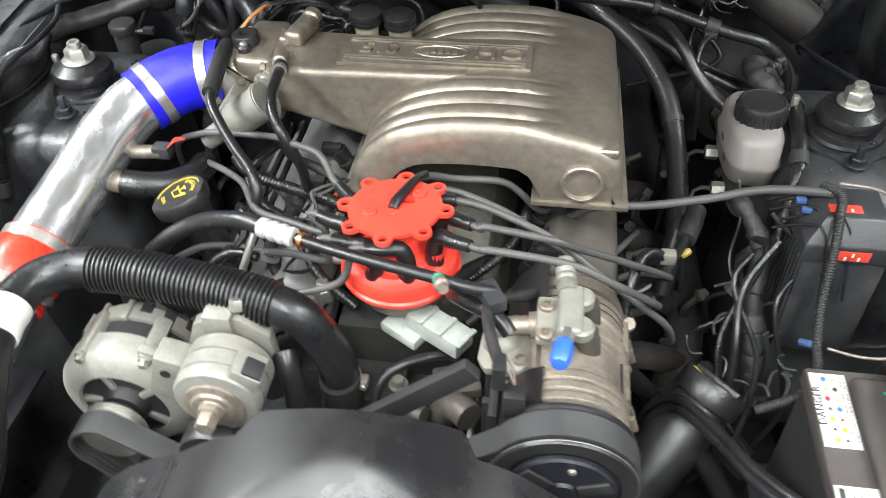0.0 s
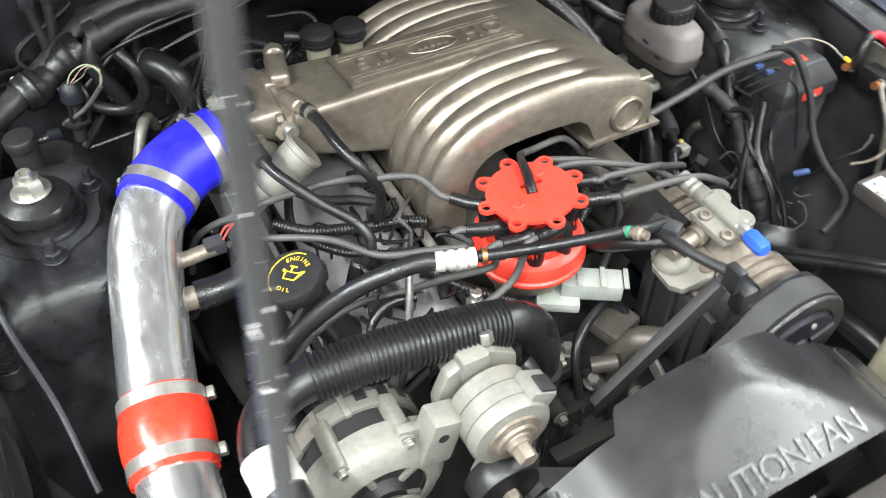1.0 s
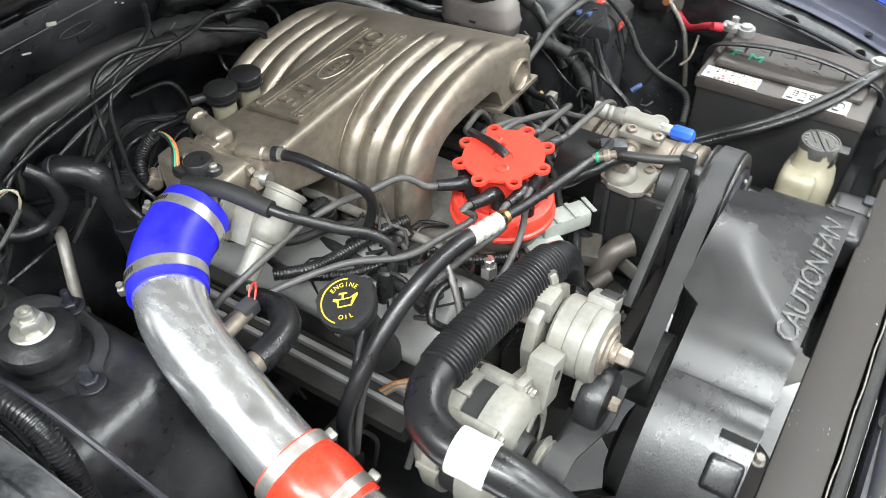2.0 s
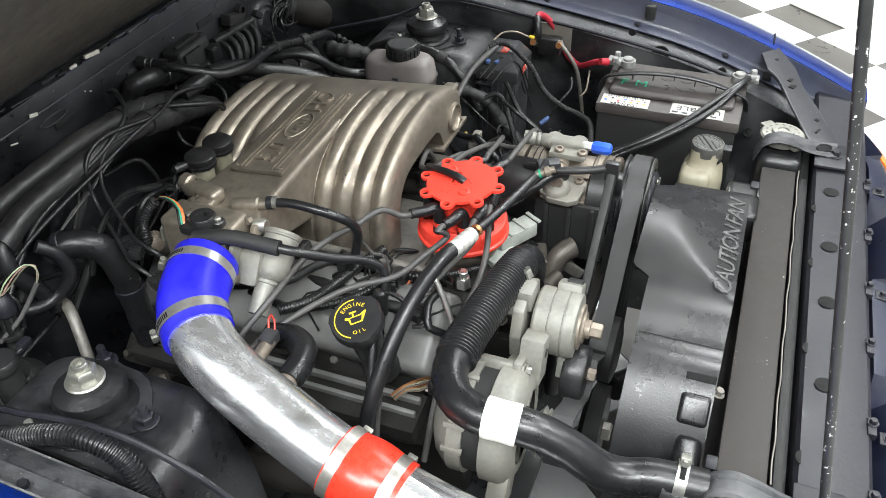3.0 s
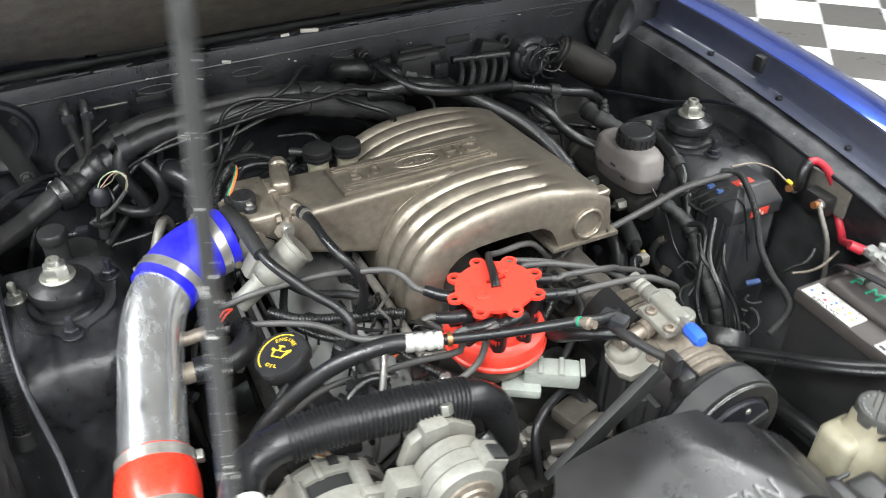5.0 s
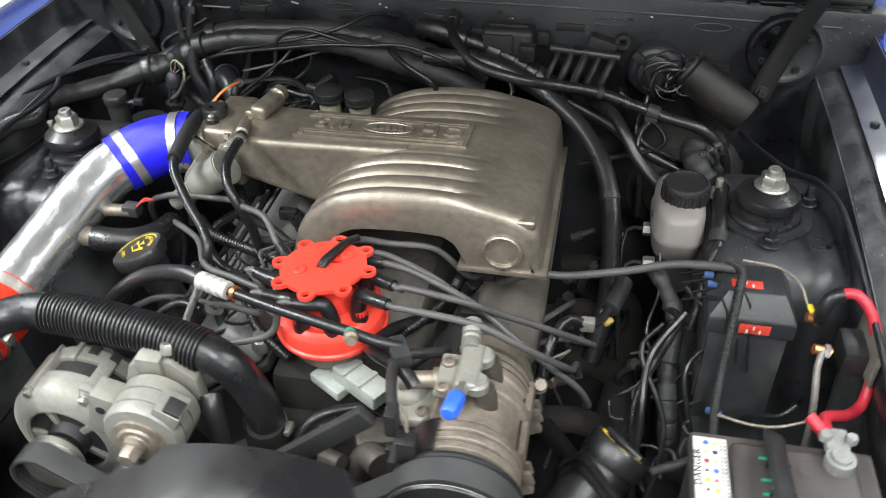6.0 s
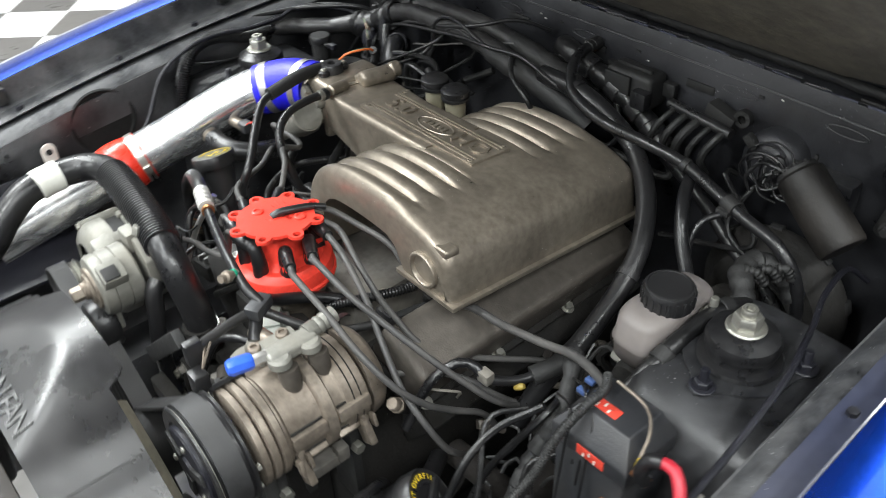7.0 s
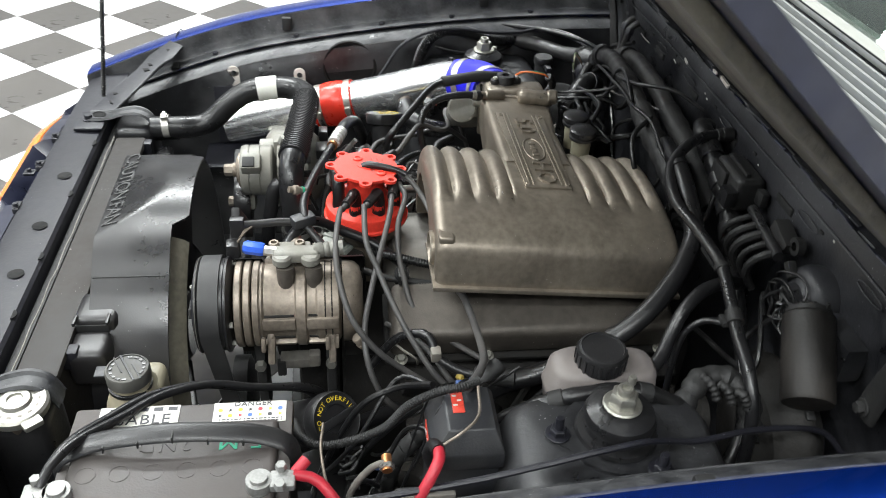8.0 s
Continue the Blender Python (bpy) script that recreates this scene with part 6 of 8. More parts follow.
bm = sweep(bmesh.new(), smooth_path([(0.470, -0.604, 0.790), (0.468, -0.598, 0.813), (0.463, -0.565, 0.828), (0.463, -0.525, 0.836), (0.463, -0.478, 0.839), (0.463, -0.43, 0.836), (0.463, -0.385, 0.828), (0.468, -0.356, 0.813), (0.470, -0.350, 0.77)], 0.006), 0.0115, 12, True, 0.28, (0, 0, 1))
strap = part("hold_down_strap", bm, "plastic", bat, "black plastic battery strap")
for k in range(5):
    part("strap_rib", block((0.463, -0.55 + 0.036 * k, 0.838 - 0.005 * abs(k - 2)), (0.022, 0.002, 0.0085), 0.0008), "plastic", strap)
lab = part("warning_label", block((0.4075, -0.405, 0.8058), (0.032, 0.082, 0.0012), 0.0003, Matrix.Rotation(0, 4, "Z")), "label", bat, "white warning label with pictograms")
part("label_word", words("DANGER", 0.0100, 0.0003, pose(0.395, -0.402, 0.8068, 0, 0, 90), 1.1), "ink", lab)
for row, keys in enumerate((("bluecap", "yellow", "redcable", "ink", "yellow", "ink", "yellow"), ("yellow", "ink", "yellow", "bluecap", "redcable", "yellow", "ink"))):
    for k, key in enumerate(keys):
        part("pictogram", turned(disc(0.0026, 0.0005, 0.0001), (0.4035 + 0.0085 * row, -0.371 - 0.0112 * k, 0.8064), seg=3 if (k + row) % 2 else 14), key, lab)
bm = bmesh.new()
for row in range(2):
    for k in range(16):
        box(bm, (0.4180 + 0.0032 * row, -0.369 - 0.0046 * k, 0.8066), (0.0012, 0.0016 + 0.0012 * (k * 7 % 3), 0.0004), 0)
part("small_print", bm, "ink", lab)
lab2 = part("brand_label", block((0.409, -0.528, 0.8058), (0.036, 0.088, 0.0012), 0.0003), "label", bat, "white and black printed label")
part("label_word", words("USABLE", 0.0205, 0.0003, pose(0.4125, -0.530, 0.8068, 0, 0, 90), 1.1), "ink", lab2)
bm = bmesh.new()
for k in range(5):
    box(bm, (0.3965, -0.492 - 0.016 * k, 0.8066), (0.005, 0.010, 0.0004), 0)
part("print_bar", bm, "ink", lab2)
part("pen_mark", words("F M", 0.030, 0.0003, pose(0.459, -0.410, 0.8165, 0, 0, -90), 1.1), "green", bat, "green marker letters")
part("moulded_word", words("2ND", 0.026, 0.0006, pose(0.459, -0.490, 0.8162, 0, 0, -90), 1.2), "case", bat, "moulded letters")
for y, key in ((-0.386, "redcable"), (-0.584, "rubber")):
    post = part("terminal_post", turned([(0.010, 0), (0.009, 0.02), (0, 0.02)], (0.522, y, 0.812), seg=20), "lead", bat)
    part("terminal_clamp", turned([(0.0095, 0), (0.0135, 0), (0.014, 0.003), (0.0135, 0.012), (0.0095, 0.012), (0.0095, 0)], (0.522, y, 0.816), seg=24), "lead", post)
    part("clamp_arm", block((0.522, y + (0.024 if y > -0.45 else -0.02), 0.823), (0.022, 0.026, 0.010), 0.003), "lead", post)
    for dx in (-0.012, 0.012):
        part("clamp_nut", hexnut(bmesh.new(), (0.522 + dx, y + 0.022 * (1 if y > -0.45 else -1), 0.827), 0.006, 0.008), "lead", post)
solo("battery_tray", block((0.475, -0.478, 0.612), (0.20, 0.27, 0.02), 0.006), "bay", "black steel battery tray on the apron", "battery tray")

wash = thing("washer_bottle", "yellowed plastic washer bottle with a grey cap", "bottle", (0.318, -0.556, 0.60))
bm = bmesh.new()
rings = []
for w, d, z in ((0.038, 0.035, 0.60), (0.038, 0.035, 0.735), (0.036, 0.032, 0.755), (0.030, 0.027, 0.766), (0.0235, 0.0230, 0.774), (0.0220, 0.0220, 0.795)):
    rings.append([bm.verts.new((0.318 + w * math.copysign(abs(math.cos(a)) ** 0.6, math.cos(a)), -0.556 + d * math.copysign(abs(math.sin(a)) ** 0.6, math.sin(a)), z)) for a in (2 * math.pi * k / 28 for k in range(28))])
for a, b in zip(rings, rings[1:]):
    for k in range(28):
        bm.faces.new((a[k], a[(k + 1) % 28], b[(k + 1) % 28], b[k]))
box(bm, (0.296, -0.548, 0.688), (0.054, 0.050, 0.160), 0.016, seg=4)
part("tank", bm, "cream", wash, angle=60)
wc = part("cap", turned([(0.0245, 0.783), (0.0265, 0.785), (0.0265, 0.800), (0.0252, 0.802), (0.0232, 0.8025), (0.0228, 0.801), (0, 0.801)], (0.321, -0.558, 0), seg=36), "capgrey", wash, "grey plastic cap with moulded lettering")
bm = block((0.321, -0.558, 0.802), (0.05, 0.003, 0.0025), 0.0008, Matrix.Rotation(0.5, 4, "Z"))
for k in (-1, 1):
    box(bm, (0.321 + 0.006 * k, -0.558 + 0.012 * k, 0.8015), (0.03, 0.002, 0.0015), 0.0004, Matrix.Rotation(0.5, 4, "Z"))
part("cap_bar", bm, "relay", wc)
for k in range(16):
    a = 2 * math.pi * k / 16
    if abs(math.sin(a - 0.5)) > 0.45:
        part("print_bar", block((0.321 + 0.0195 * math.cos(a), -0.558 + 0.0195 * math.sin(a), 0.8018), (0.0035, 0.0055, 0.0008), 0.0002, Matrix.Rotation(a, 4, "Z")), "worn", wc)
part("cap_tab", block((0.321, -0.588, 0.797), (0.018, 0.016, 0.003), 0.001), "relay", wc)
part("neck_ring", turned([(0.0235, 0.772), (0.0262, 0.773), (0.0262, 0.777), (0.0235, 0.778)], (0.321, -0.558, 0), seg=28), "plastic", wash)

pdb = thing("relay_box", "charcoal plastic relay box with red warning labels", "relay box", (0.457, -0.195, 0.66))
part("base_box", block((0.459, -0.166, 0.730), (0.088, 0.074, 0.15), 0.006), "relay", pdb)
bm = bmesh.new()
lo = [(0.411, -0.206), (0.507, -0.206), (0.507, -0.126), (0.411, -0.126)]
hi = [(0.430, -0.187), (0.492, -0.187), (0.492, -0.136), (0.430, -0.136)]
a = [bm.verts.new((x, y, 0.804)) for x, y in lo]
b = [bm.verts.new((x, y, 0.826)) for x, y in lo]
c = [bm.verts.new((x, y, 0.852)) for x, y in hi]
for p, q in ((a, b), (b, c)):
    for k in range(4):
        bm.faces.new((p[k], p[(k + 1) % 4], q[(k + 1) % 4], q[k]))
bm.faces.new(c)
bm.faces.new(a[::-1])
bmesh.ops.bevel(bm, geom=list(bm.edges), offset=0.0025, segments=2, profile=0.6, affect="EDGES")
part("cover", bm, "relay", pdb)
for at, t in (((0.463, -0.2066, 0.815), pose(0, 0, 0, 90, 0, 0)), ((0.451, -0.173, 0.8526), pose(0, 0, 0, 0, 0, 0))):
    bm = block((0, 0, 0), (0.034, 0.013, 0.0008), 0.0002)
    bmesh.ops.transform(bm, matrix=Matrix.Translation(at) @ t, verts=bm.verts)
    l = part("warning_label", bm, "redlabel", pdb, "small red and white warning label")
    for k in range(3):
        bm = block((-0.008 + 0.007 * k, 0.002 if k % 2 else -0.003, 0.0006), (0.0022, 0.005, 0.0005), 0)
        bmesh.ops.transform(bm, matrix=Matrix.Translation(at) @ t, verts=bm.verts)
        part("print_bar", bm, "label", l)
for k in range(7):
    part("side_rib", block((0.4145, -0.197 + 0.010 * k, 0.745), (0.003, 0.004, 0.11), 0.001), "relay", pdb)
for k in range(2):
    part("blue_plug", block((0.412 + 0.003 * k, -0.150 - 0.016 * k, 0.842), (0.011, 0.007, 0.006), 0.0015), "plug_blue", pdb, "small blue plug")

sol = thing("starter_relay", "black starter relay with copper studs on the apron", "relay", (0.545, -0.23, 0.80))
part("relay_body", block((0.560, -0.228, 0.818), (0.026, 0.044, 0.034), 0.006), "plastic", sol)
for y in (-0.205, -0.255):
    st = part("stud", turned([(0, 0), (0.0055, 0), (0.0055, 0.018), (0, 0.018)], (0.53, y, 0.838), (-1, 0, 0.2), 12), "copper", sol, "copper terminal stud")
    part("stud_nut", hexnut(bmesh.new(), (0.528, y, 0.8385), 0.008, 0.006, (-1, 0, 0.2)), "steel", st)
part("relay_bracket", block((0.575, -0.228, 0.83), (0.006, 0.075, 0.052), 0.002), "pewter", sol)

# brake reservoir on its master cylinder, booster behind
res = thing("brake_fluid_reservoir", "milky white brake fluid reservoir with a black cap", "reservoir", (0.385, 0.02, 0.74))
bm = bmesh.new()
rings = []
for w, y0, y1, z in ((0.024, -0.040, 0.064, 0.775), (0.032, -0.053, 0.080, 0.782), (0.033, -0.055, 0.082, 0.803), (0.035, -0.057, 0.084, 0.807), (0.033, -0.055, 0.082, 0.811), (0.032, -0.051, 0.080, 0.835), (0.026, -0.044, 0.074, 0.843), (0.015, -0.03, 0.06, 0.845)):
    c, h = (y0 + y1) / 2, (y1 - y0) / 2
    rings.append([bm.verts.new((0.385 + w * math.copysign(abs(math.cos(a)) ** 0.65, math.cos(a)), c + h * math.copysign(abs(math.sin(a)) ** 0.5, math.sin(a)), z - 0.005 * (1 if math.sin(a) > 0 else 0))) for a in (2 * math.pi * k / 36 for k in range(36))])
for a, b in zip(rings, rings[1:]):
    for k in range(36):
        bm.faces.new((a[k], a[(k + 1) % 36], b[(k + 1) % 36], b[k]))
bm.faces.new(rings[-1])
bm.faces.new(rings[0][::-1])
part("tank", bm, "tank", res, angle=60)
prof = [(0.028, 0.840), (0.030, 0.842), (0.030, 0.862), (0.028, 0.866), (0.0255, 0.867), (0.025, 0.8655), (0, 0.8655)]
cap = part("cap", turned(prof, (0.389, 0.008, 0), seg=40), "plastic", res, "black ribbed screw cap")
for k in range(20):
    a = 2 * math.pi * k / 20
    part("grip_rib", block((0.389 + 0.030 * math.cos(a), 0.008 + 0.030 * math.sin(a), 0.852), (0.003, 0.004, 0.018), 0.001, Matrix.Rotation(a, 4, "Z")), "plastic", cap)
bm = bmesh.new()
for k in range(3):
    box(bm, (0.3515, -0.02 + 0.03 * k, 0.80 + 0.01 * (k % 2)), (0.0012, 0.012, 0.004), 0)
part("print_bar", bm, "ink", res)
mc = thing("master_cylinder", "grimy cast brake master cylinder with steel lines", "master cylinder", (0.39, 0.05, 0.70))
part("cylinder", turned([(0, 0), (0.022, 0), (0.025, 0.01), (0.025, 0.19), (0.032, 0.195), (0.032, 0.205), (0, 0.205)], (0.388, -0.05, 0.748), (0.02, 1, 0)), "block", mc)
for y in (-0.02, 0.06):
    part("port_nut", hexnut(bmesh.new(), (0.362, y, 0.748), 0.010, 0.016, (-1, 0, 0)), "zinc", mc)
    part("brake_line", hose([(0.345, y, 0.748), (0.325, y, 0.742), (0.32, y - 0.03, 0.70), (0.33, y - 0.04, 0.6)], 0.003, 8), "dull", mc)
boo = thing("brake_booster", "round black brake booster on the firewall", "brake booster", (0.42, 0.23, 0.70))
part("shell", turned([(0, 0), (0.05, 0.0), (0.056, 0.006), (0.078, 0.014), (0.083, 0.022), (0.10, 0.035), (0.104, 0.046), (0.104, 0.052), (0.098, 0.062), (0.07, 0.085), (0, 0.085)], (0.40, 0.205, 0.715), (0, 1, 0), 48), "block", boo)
for k in range(5):
    a = radians(20 + 40 * k)
    part("shell_tab", block((0.40 + 0.102 * math.cos(a), 0.256, 0.715 + 0.102 * math.sin(a)), (0.010, 0.012, 0.02), 0.003, Matrix.Rotation(-a, 4, "Y")), "dull", boo)
can = thing("vacuum_canister", "dark brown-grey metal canister strapped to the firewall", "canister", (0.44, 0.23, 0.84))
ca, cb = Vector((0.398, 0.250, 0.905)), Vector((0.488, 0.222, 0.848))
part("can", turned([(0, 0), (0.026, 0), (0.030, 0.004), (0.030, 0.104), (0.028, 0.108), (0, 0.108)], ca - (cb - ca).normalized() * 0.006, cb - ca, 32), "canister", can)
part("can_cap", turned([(0, -0.016), (0.018, -0.016), (0.020, -0.013), (0.026, -0.011), (0.026, -0.004), (0, -0.004)], ca, cb - ca, 28), "dull", can)
for off in (-0.012, 0.0, 0.012):
    part("terminal", block(ca + Vector((off * 0.6, off, 0.016 + off * 0.3)), (0.004, 0.004, 0.022), 0.001), "dull", can)
part("can_bracket", block((0.42, 0.285, 0.88), (0.07, 0.03, 0.05), 0.006), "bay", can)
wip = thing("wiper_motor", "black round wiper motor cover with tangled leads", "wiper motor", (0.33, 0.27, 0.9))
part("cover", turned([(0, 0), (0.020, 0), (0.024, 0.004), (0.034, 0.006), (0.040, 0.012), (0.043, 0.022), (0.043, 0.04), (0, 0.04)], (0.345, 0.258, 0.895), (0, 1, -0.1), 32), "fwall", wip)
part("cover_ridge", turned([(0.026, 0.003), (0.0285, 0.0), (0.031, 0.004)], (0.345, 0.258, 0.895), (0, 1, -0.1), 32), "fwall", wip)
part("cover_tab", block((0.318, 0.262, 0.918), (0.022, 0.012, 0.012), 0.003, Matrix.Rotation(0.7, 4, "Y")), "dull", wip)
rnd = random.Random(9)
for k in range(12):
    c = Vector((0.375 + rnd.uniform(-0.03, 0.03), 0.238 + rnd.uniform(-0.01, 0.008), 0.90 + rnd.uniform(-0.012, 0.012)))
    a0, rr_ = rnd.uniform(0, 6.28), rnd.uniform(0.016, 0.034)
    loop = [c + Vector((rr_ * math.cos(a0 + 0.75 * q), rnd.uniform(-0.008, 0.008), rr_ * 0.9 * math.sin(a0 + 0.75 * q))) for q in range(rnd.randint(5, 8))]
    part("lead", hose(loop, rnd.choice((0.0014, 0.0018, 0.0024)), 6, 0.005), "loom", wip)
cb_ = thing("crumpled_boot", "crumpled dusty black rubber boot behind the strut tower", "boot", (0.42, 0.15, 0.76))
part("boot", hose([(0.438, 0.098, 0.795), (0.425, 0.112, 0.815), (0.405, 0.138, 0.824), (0.408, 0.168, 0.822), (0.432, 0.184, 0.812), (0.455, 0.188, 0.78)], lambda u: 0.0145 + 0.0014 * math.sin(26 * u) + 0.0012 * math.sin(61 * u), 14, 0.004), "dull", cb_)
for k in range(3):
    part("boot_fold", ribbed([(0.412 + 0.012 * k, 0.128 + 0.018 * k, 0.836 - 0.003 * k), (0.424 + 0.010 * k, 0.138 + 0.016 * k, 0.831), (0.434 + 0.008 * k, 0.145 + 0.016 * k, 0.815)], 0.0050, 0.006, 0.0012, 10), "dull", cb_)
for s in (1, -1):
    rnk = thing("grommet_plate", "round black hinge recess pressed into the firewall", "plate", (s * 0.52, 0.29, 0.93), "hinge recesses")
    part("plate", turned([(0, 0.002), (0.040, 0.002), (0.046, 0.006), (0.049, 0.010), (0.054, 0.009), (0.057, 0)], (s * 0.53, 0.296, 0.93), (0, -1, 0), 40), "fwall", rnk)
    for k in range(4):
        part("plate_bolt", bolt(bmesh.new(), (s * 0.53 + 0.036 * math.cos(k * 1.57 + 0.6), 0.294, 0.93 + 0.036 * math.sin(k * 1.57 + 0.6)), 0.0045, (0, -1, 0)), "dull", rnk)


# ---- hoses, wires and cables ----
WIRES = "plug wires"


def plug_wire(k, pts, boot=0.042):
    """A grey spark plug wire with a black elbow boot on one tower of the distributor cap."""
    p, a = SOCK[k]
    out = Vector((math.cos(a), math.sin(a), 0))
    w = thing("plug_wire", "grey silicone spark plug wire with a black boot on the distributor", "plug wire", p, WIRES)
    first = Vector(pts[0])
    d = (first - p)
    d.z = 0
    d = d.normalized() if d.length > 0.01 else out
    knee = p + Vector((0, 0, 0.040))
    end = knee + d * boot + Vector((0, 0, 0.002))
    part("boot", sweep(bmesh.new(), smooth_path([p, p + Vector((0, 0, 0.022)), knee + d * 0.006, knee + d * 0.02, end], 0.004), lambda u: 0.0105 - 0.0035 * u, 14), "rubber", w)
    part("lead", hose([end - d * 0.004, end + d * 0.012] + list(pts), 0.0042, 10), "wire", w)
    return w


driver_leads = (
    [(0.084, -0.297, 0.868), (0.162, -0.304, 0.864), (0.208, -0.300, 0.838), (0.248, -0.284, 0.802), (0.266, -0.252, 0.762), (0.268, -0.212, 0.724), (0.272, -0.174, 0.693), (0.275, -0.15, 0.65)],
    [(0.072, -0.262, 0.868), (0.144, -0.262, 0.856), (0.177, -0.248, 0.833), (0.222, -0.227, 0.801), (0.262, -0.200, 0.764), (0.290, -0.165, 0.722), (0.285, -0.100, 0.66)],
    [(0.084, -0.226, 0.858), (0.150, -0.243, 0.838), (0.191, -0.256, 0.812), (0.240, -0.268, 0.780), (0.275, -0.264, 0.746), (0.290, -0.245, 0.70), (0.288, -0.212, 0.66)],
    [(0.040, -0.200, 0.86), (0.10, -0.215, 0.845), (0.15, -0.21, 0.80), (0.20, -0.18, 0.75), (0.26, -0.05, 0.69)],
)
passenger_leads = (
    [(-0.119, -0.179, 0.883), (-0.158, -0.158, 0.880), (-0.176, -0.124, 0.860), (-0.215, -0.104, 0.848), (-0.265, -0.104, 0.848), (-0.298, -0.096, 0.838), (-0.345, -0.07, 0.80), (-0.36, -0.04, 0.72)],
    [(-0.095, -0.262, 0.842), (-0.14, -0.245, 0.838), (-0.185, -0.225, 0.835), (-0.225, -0.165, 0.825), (-0.30, -0.10, 0.80), (-0.345, -0.05, 0.75)],
    [(-0.085, -0.295, 0.835), (-0.135, -0.275, 0.820), (-0.175, -0.255, 0.80), (-0.22, -0.24, 0.79), (-0.26, -0.245, 0.785), (-0.31, -0.25, 0.745), (-0.335, -0.25, 0.66)],
    [(-0.07, -0.31, 0.82), (-0.12, -0.315, 0.80), (-0.18, -0.31, 0.78), (-0.26, -0.31, 0.74), (-0.32, -0.31, 0.66)],
)
used = set()
for pts in driver_leads + passenger_leads:
    order = sorted(range(8), key=lambda k: (SOCK[k][0] - Vector((pts[0][0], pts[0][1], 0.822))).xy.length)
    k = next(k for k in order if k not in used)
    used.add(k)
    plug_wire(k, pts)

coil = thing("coil_wire", "grey coil wire with a black boot on the cap", "coil wire", (-0.023, -0.25, 0.88), WIRES)
part("boot", hose([(-0.020, -0.260, 0.881), (-0.018, -0.252, 0.8848), (-0.012, -0.236, 0.8855), (-0.004, -0.212, 0.8835), (0.004, -0.196, 0.879)], lambda u: 0.0062 - 0.0018 * u, 12, 0.004), "rubber", coil)
part("lead", hose([(-0.001, -0.207, 0.8815), (0.008, -0.190, 0.872), (0.036, -0.172, 0.856), (0.09, -0.16, 0.845), (0.13, -0.15, 0.80), (0.15, -0.1, 0.78)], 0.0042, 10), "wire", coil)


def line(name, pts, r, mat, label, category="hose", seg=10, group=""):
    return solo(name, hose(pts, r, seg), mat, label, category, group)


# refrigerant hose with its crimped sleeve
ac = thing("refrigerant_hose", "black refrigerant hose with a crimped aluminium sleeve", "hose", (-0.13, -0.30, 0.87))
part("thin_line", hose([(0.092, -0.346, 0.861), (0.066, -0.349, 0.867), (0.035, -0.345, 0.872), (-0.02, -0.332, 0.872), (-0.07, -0.318, 0.871), (-0.112, -0.305, 0.871)], 0.0062, 12), "rubber", ac)
part("thick_hose", hose([(-0.145, -0.294, 0.871), (-0.172, -0.286, 0.872), (-0.216, -0.274, 0.858), (-0.255, -0.264, 0.834), (-0.291, -0.257, 0.803), (-0.321, -0.250, 0.766), (-0.34, -0.245, 0.72), (-0.35, -0.245, 0.62)], 0.0098, 14), "rubber", ac)
part("crimped_sleeve", turned([(0.006, -0.022), (0.0102, -0.021), (0.0108, -0.016), (0.0092, -0.014), (0.0092, -0.012), (0.0108, -0.010), (0.0108, -0.005), (0.0092, -0.003), (0.0092, -0.001), (0.0108, 0.001), (0.0108, 0.006), (0.0092, 0.008), (0.0092, 0.010), (0.0108, 0.012), (0.0106, 0.020), (0.008, 0.022)], (-0.134, -0.298, 0.871), (-1, 0.32, 0.0), 28), "sleeve", ac, "white crimped hose sleeve")
part("sleeve_ring", turned([(0.006, 0), (0.0085, 0), (0.0085, 0.005), (0.006, 0.005)], (-0.108, -0.306, 0.871), (1, -0.32, 0), 16), "copper", ac)
pv = part("pressure_port", turned([(0, 0), (0.0055, 0), (0.0055, 0.012), (0.0075, 0.013), (0.0075, 0.019), (0.005, 0.021), (0.005, 0.027), (0, 0.027)], (0.038, -0.346, 0.874), (0.3, -0.8, 0.3), 12), "tan", ac, "small brass charging port")
part("port_ring", turned([(0.0056, 0.004), (0.0064, 0.004), (0.0064, 0.007), (0.0056, 0.007)], (0.038, -0.346, 0.874), (0.3, -0.8, 0.3), 12), "green", pv)
cl = thing("compressor_lead", "grey-black taped wiring lead beside the compressor", "wiring", (0.09, -0.38, 0.83))
part("lead", hose([(0.106, -0.436, 0.862), (0.097, -0.410, 0.858), (0.089, -0.375, 0.855), (0.089, -0.350, 0.850), (0.105, -0.335, 0.842), (0.13, -0.31, 0.825), (0.15, -0.27, 0.80)], 0.0058, 12), "foam", cl)
part("tape_flag", block((0.090, -0.350, 0.858), (0.020, 0.034, 0.016), 0.004, Matrix.Rotation(0.5, 4, "Z")), "relay", cl, "grey tape wrap")
for k in (-1, 1):
    part("plug_wire_end", hose([(0.119, -0.440 , 0.842), (0.113 + 0.003 * k, -0.430, 0.856), (0.104 + 0.003 * k, -0.42, 0.860)], 0.0015, 6), "tan", cl)

line("suction_hose", [(0.110, -0.372, 0.832), (0.095, -0.36, 0.842), (0.06, -0.335, 0.835), (0.045, -0.30, 0.81), (0.055, -0.25, 0.79), (0.09, -0.2, 0.77)], 0.008, "rubber", "black suction hose behind the compressor")

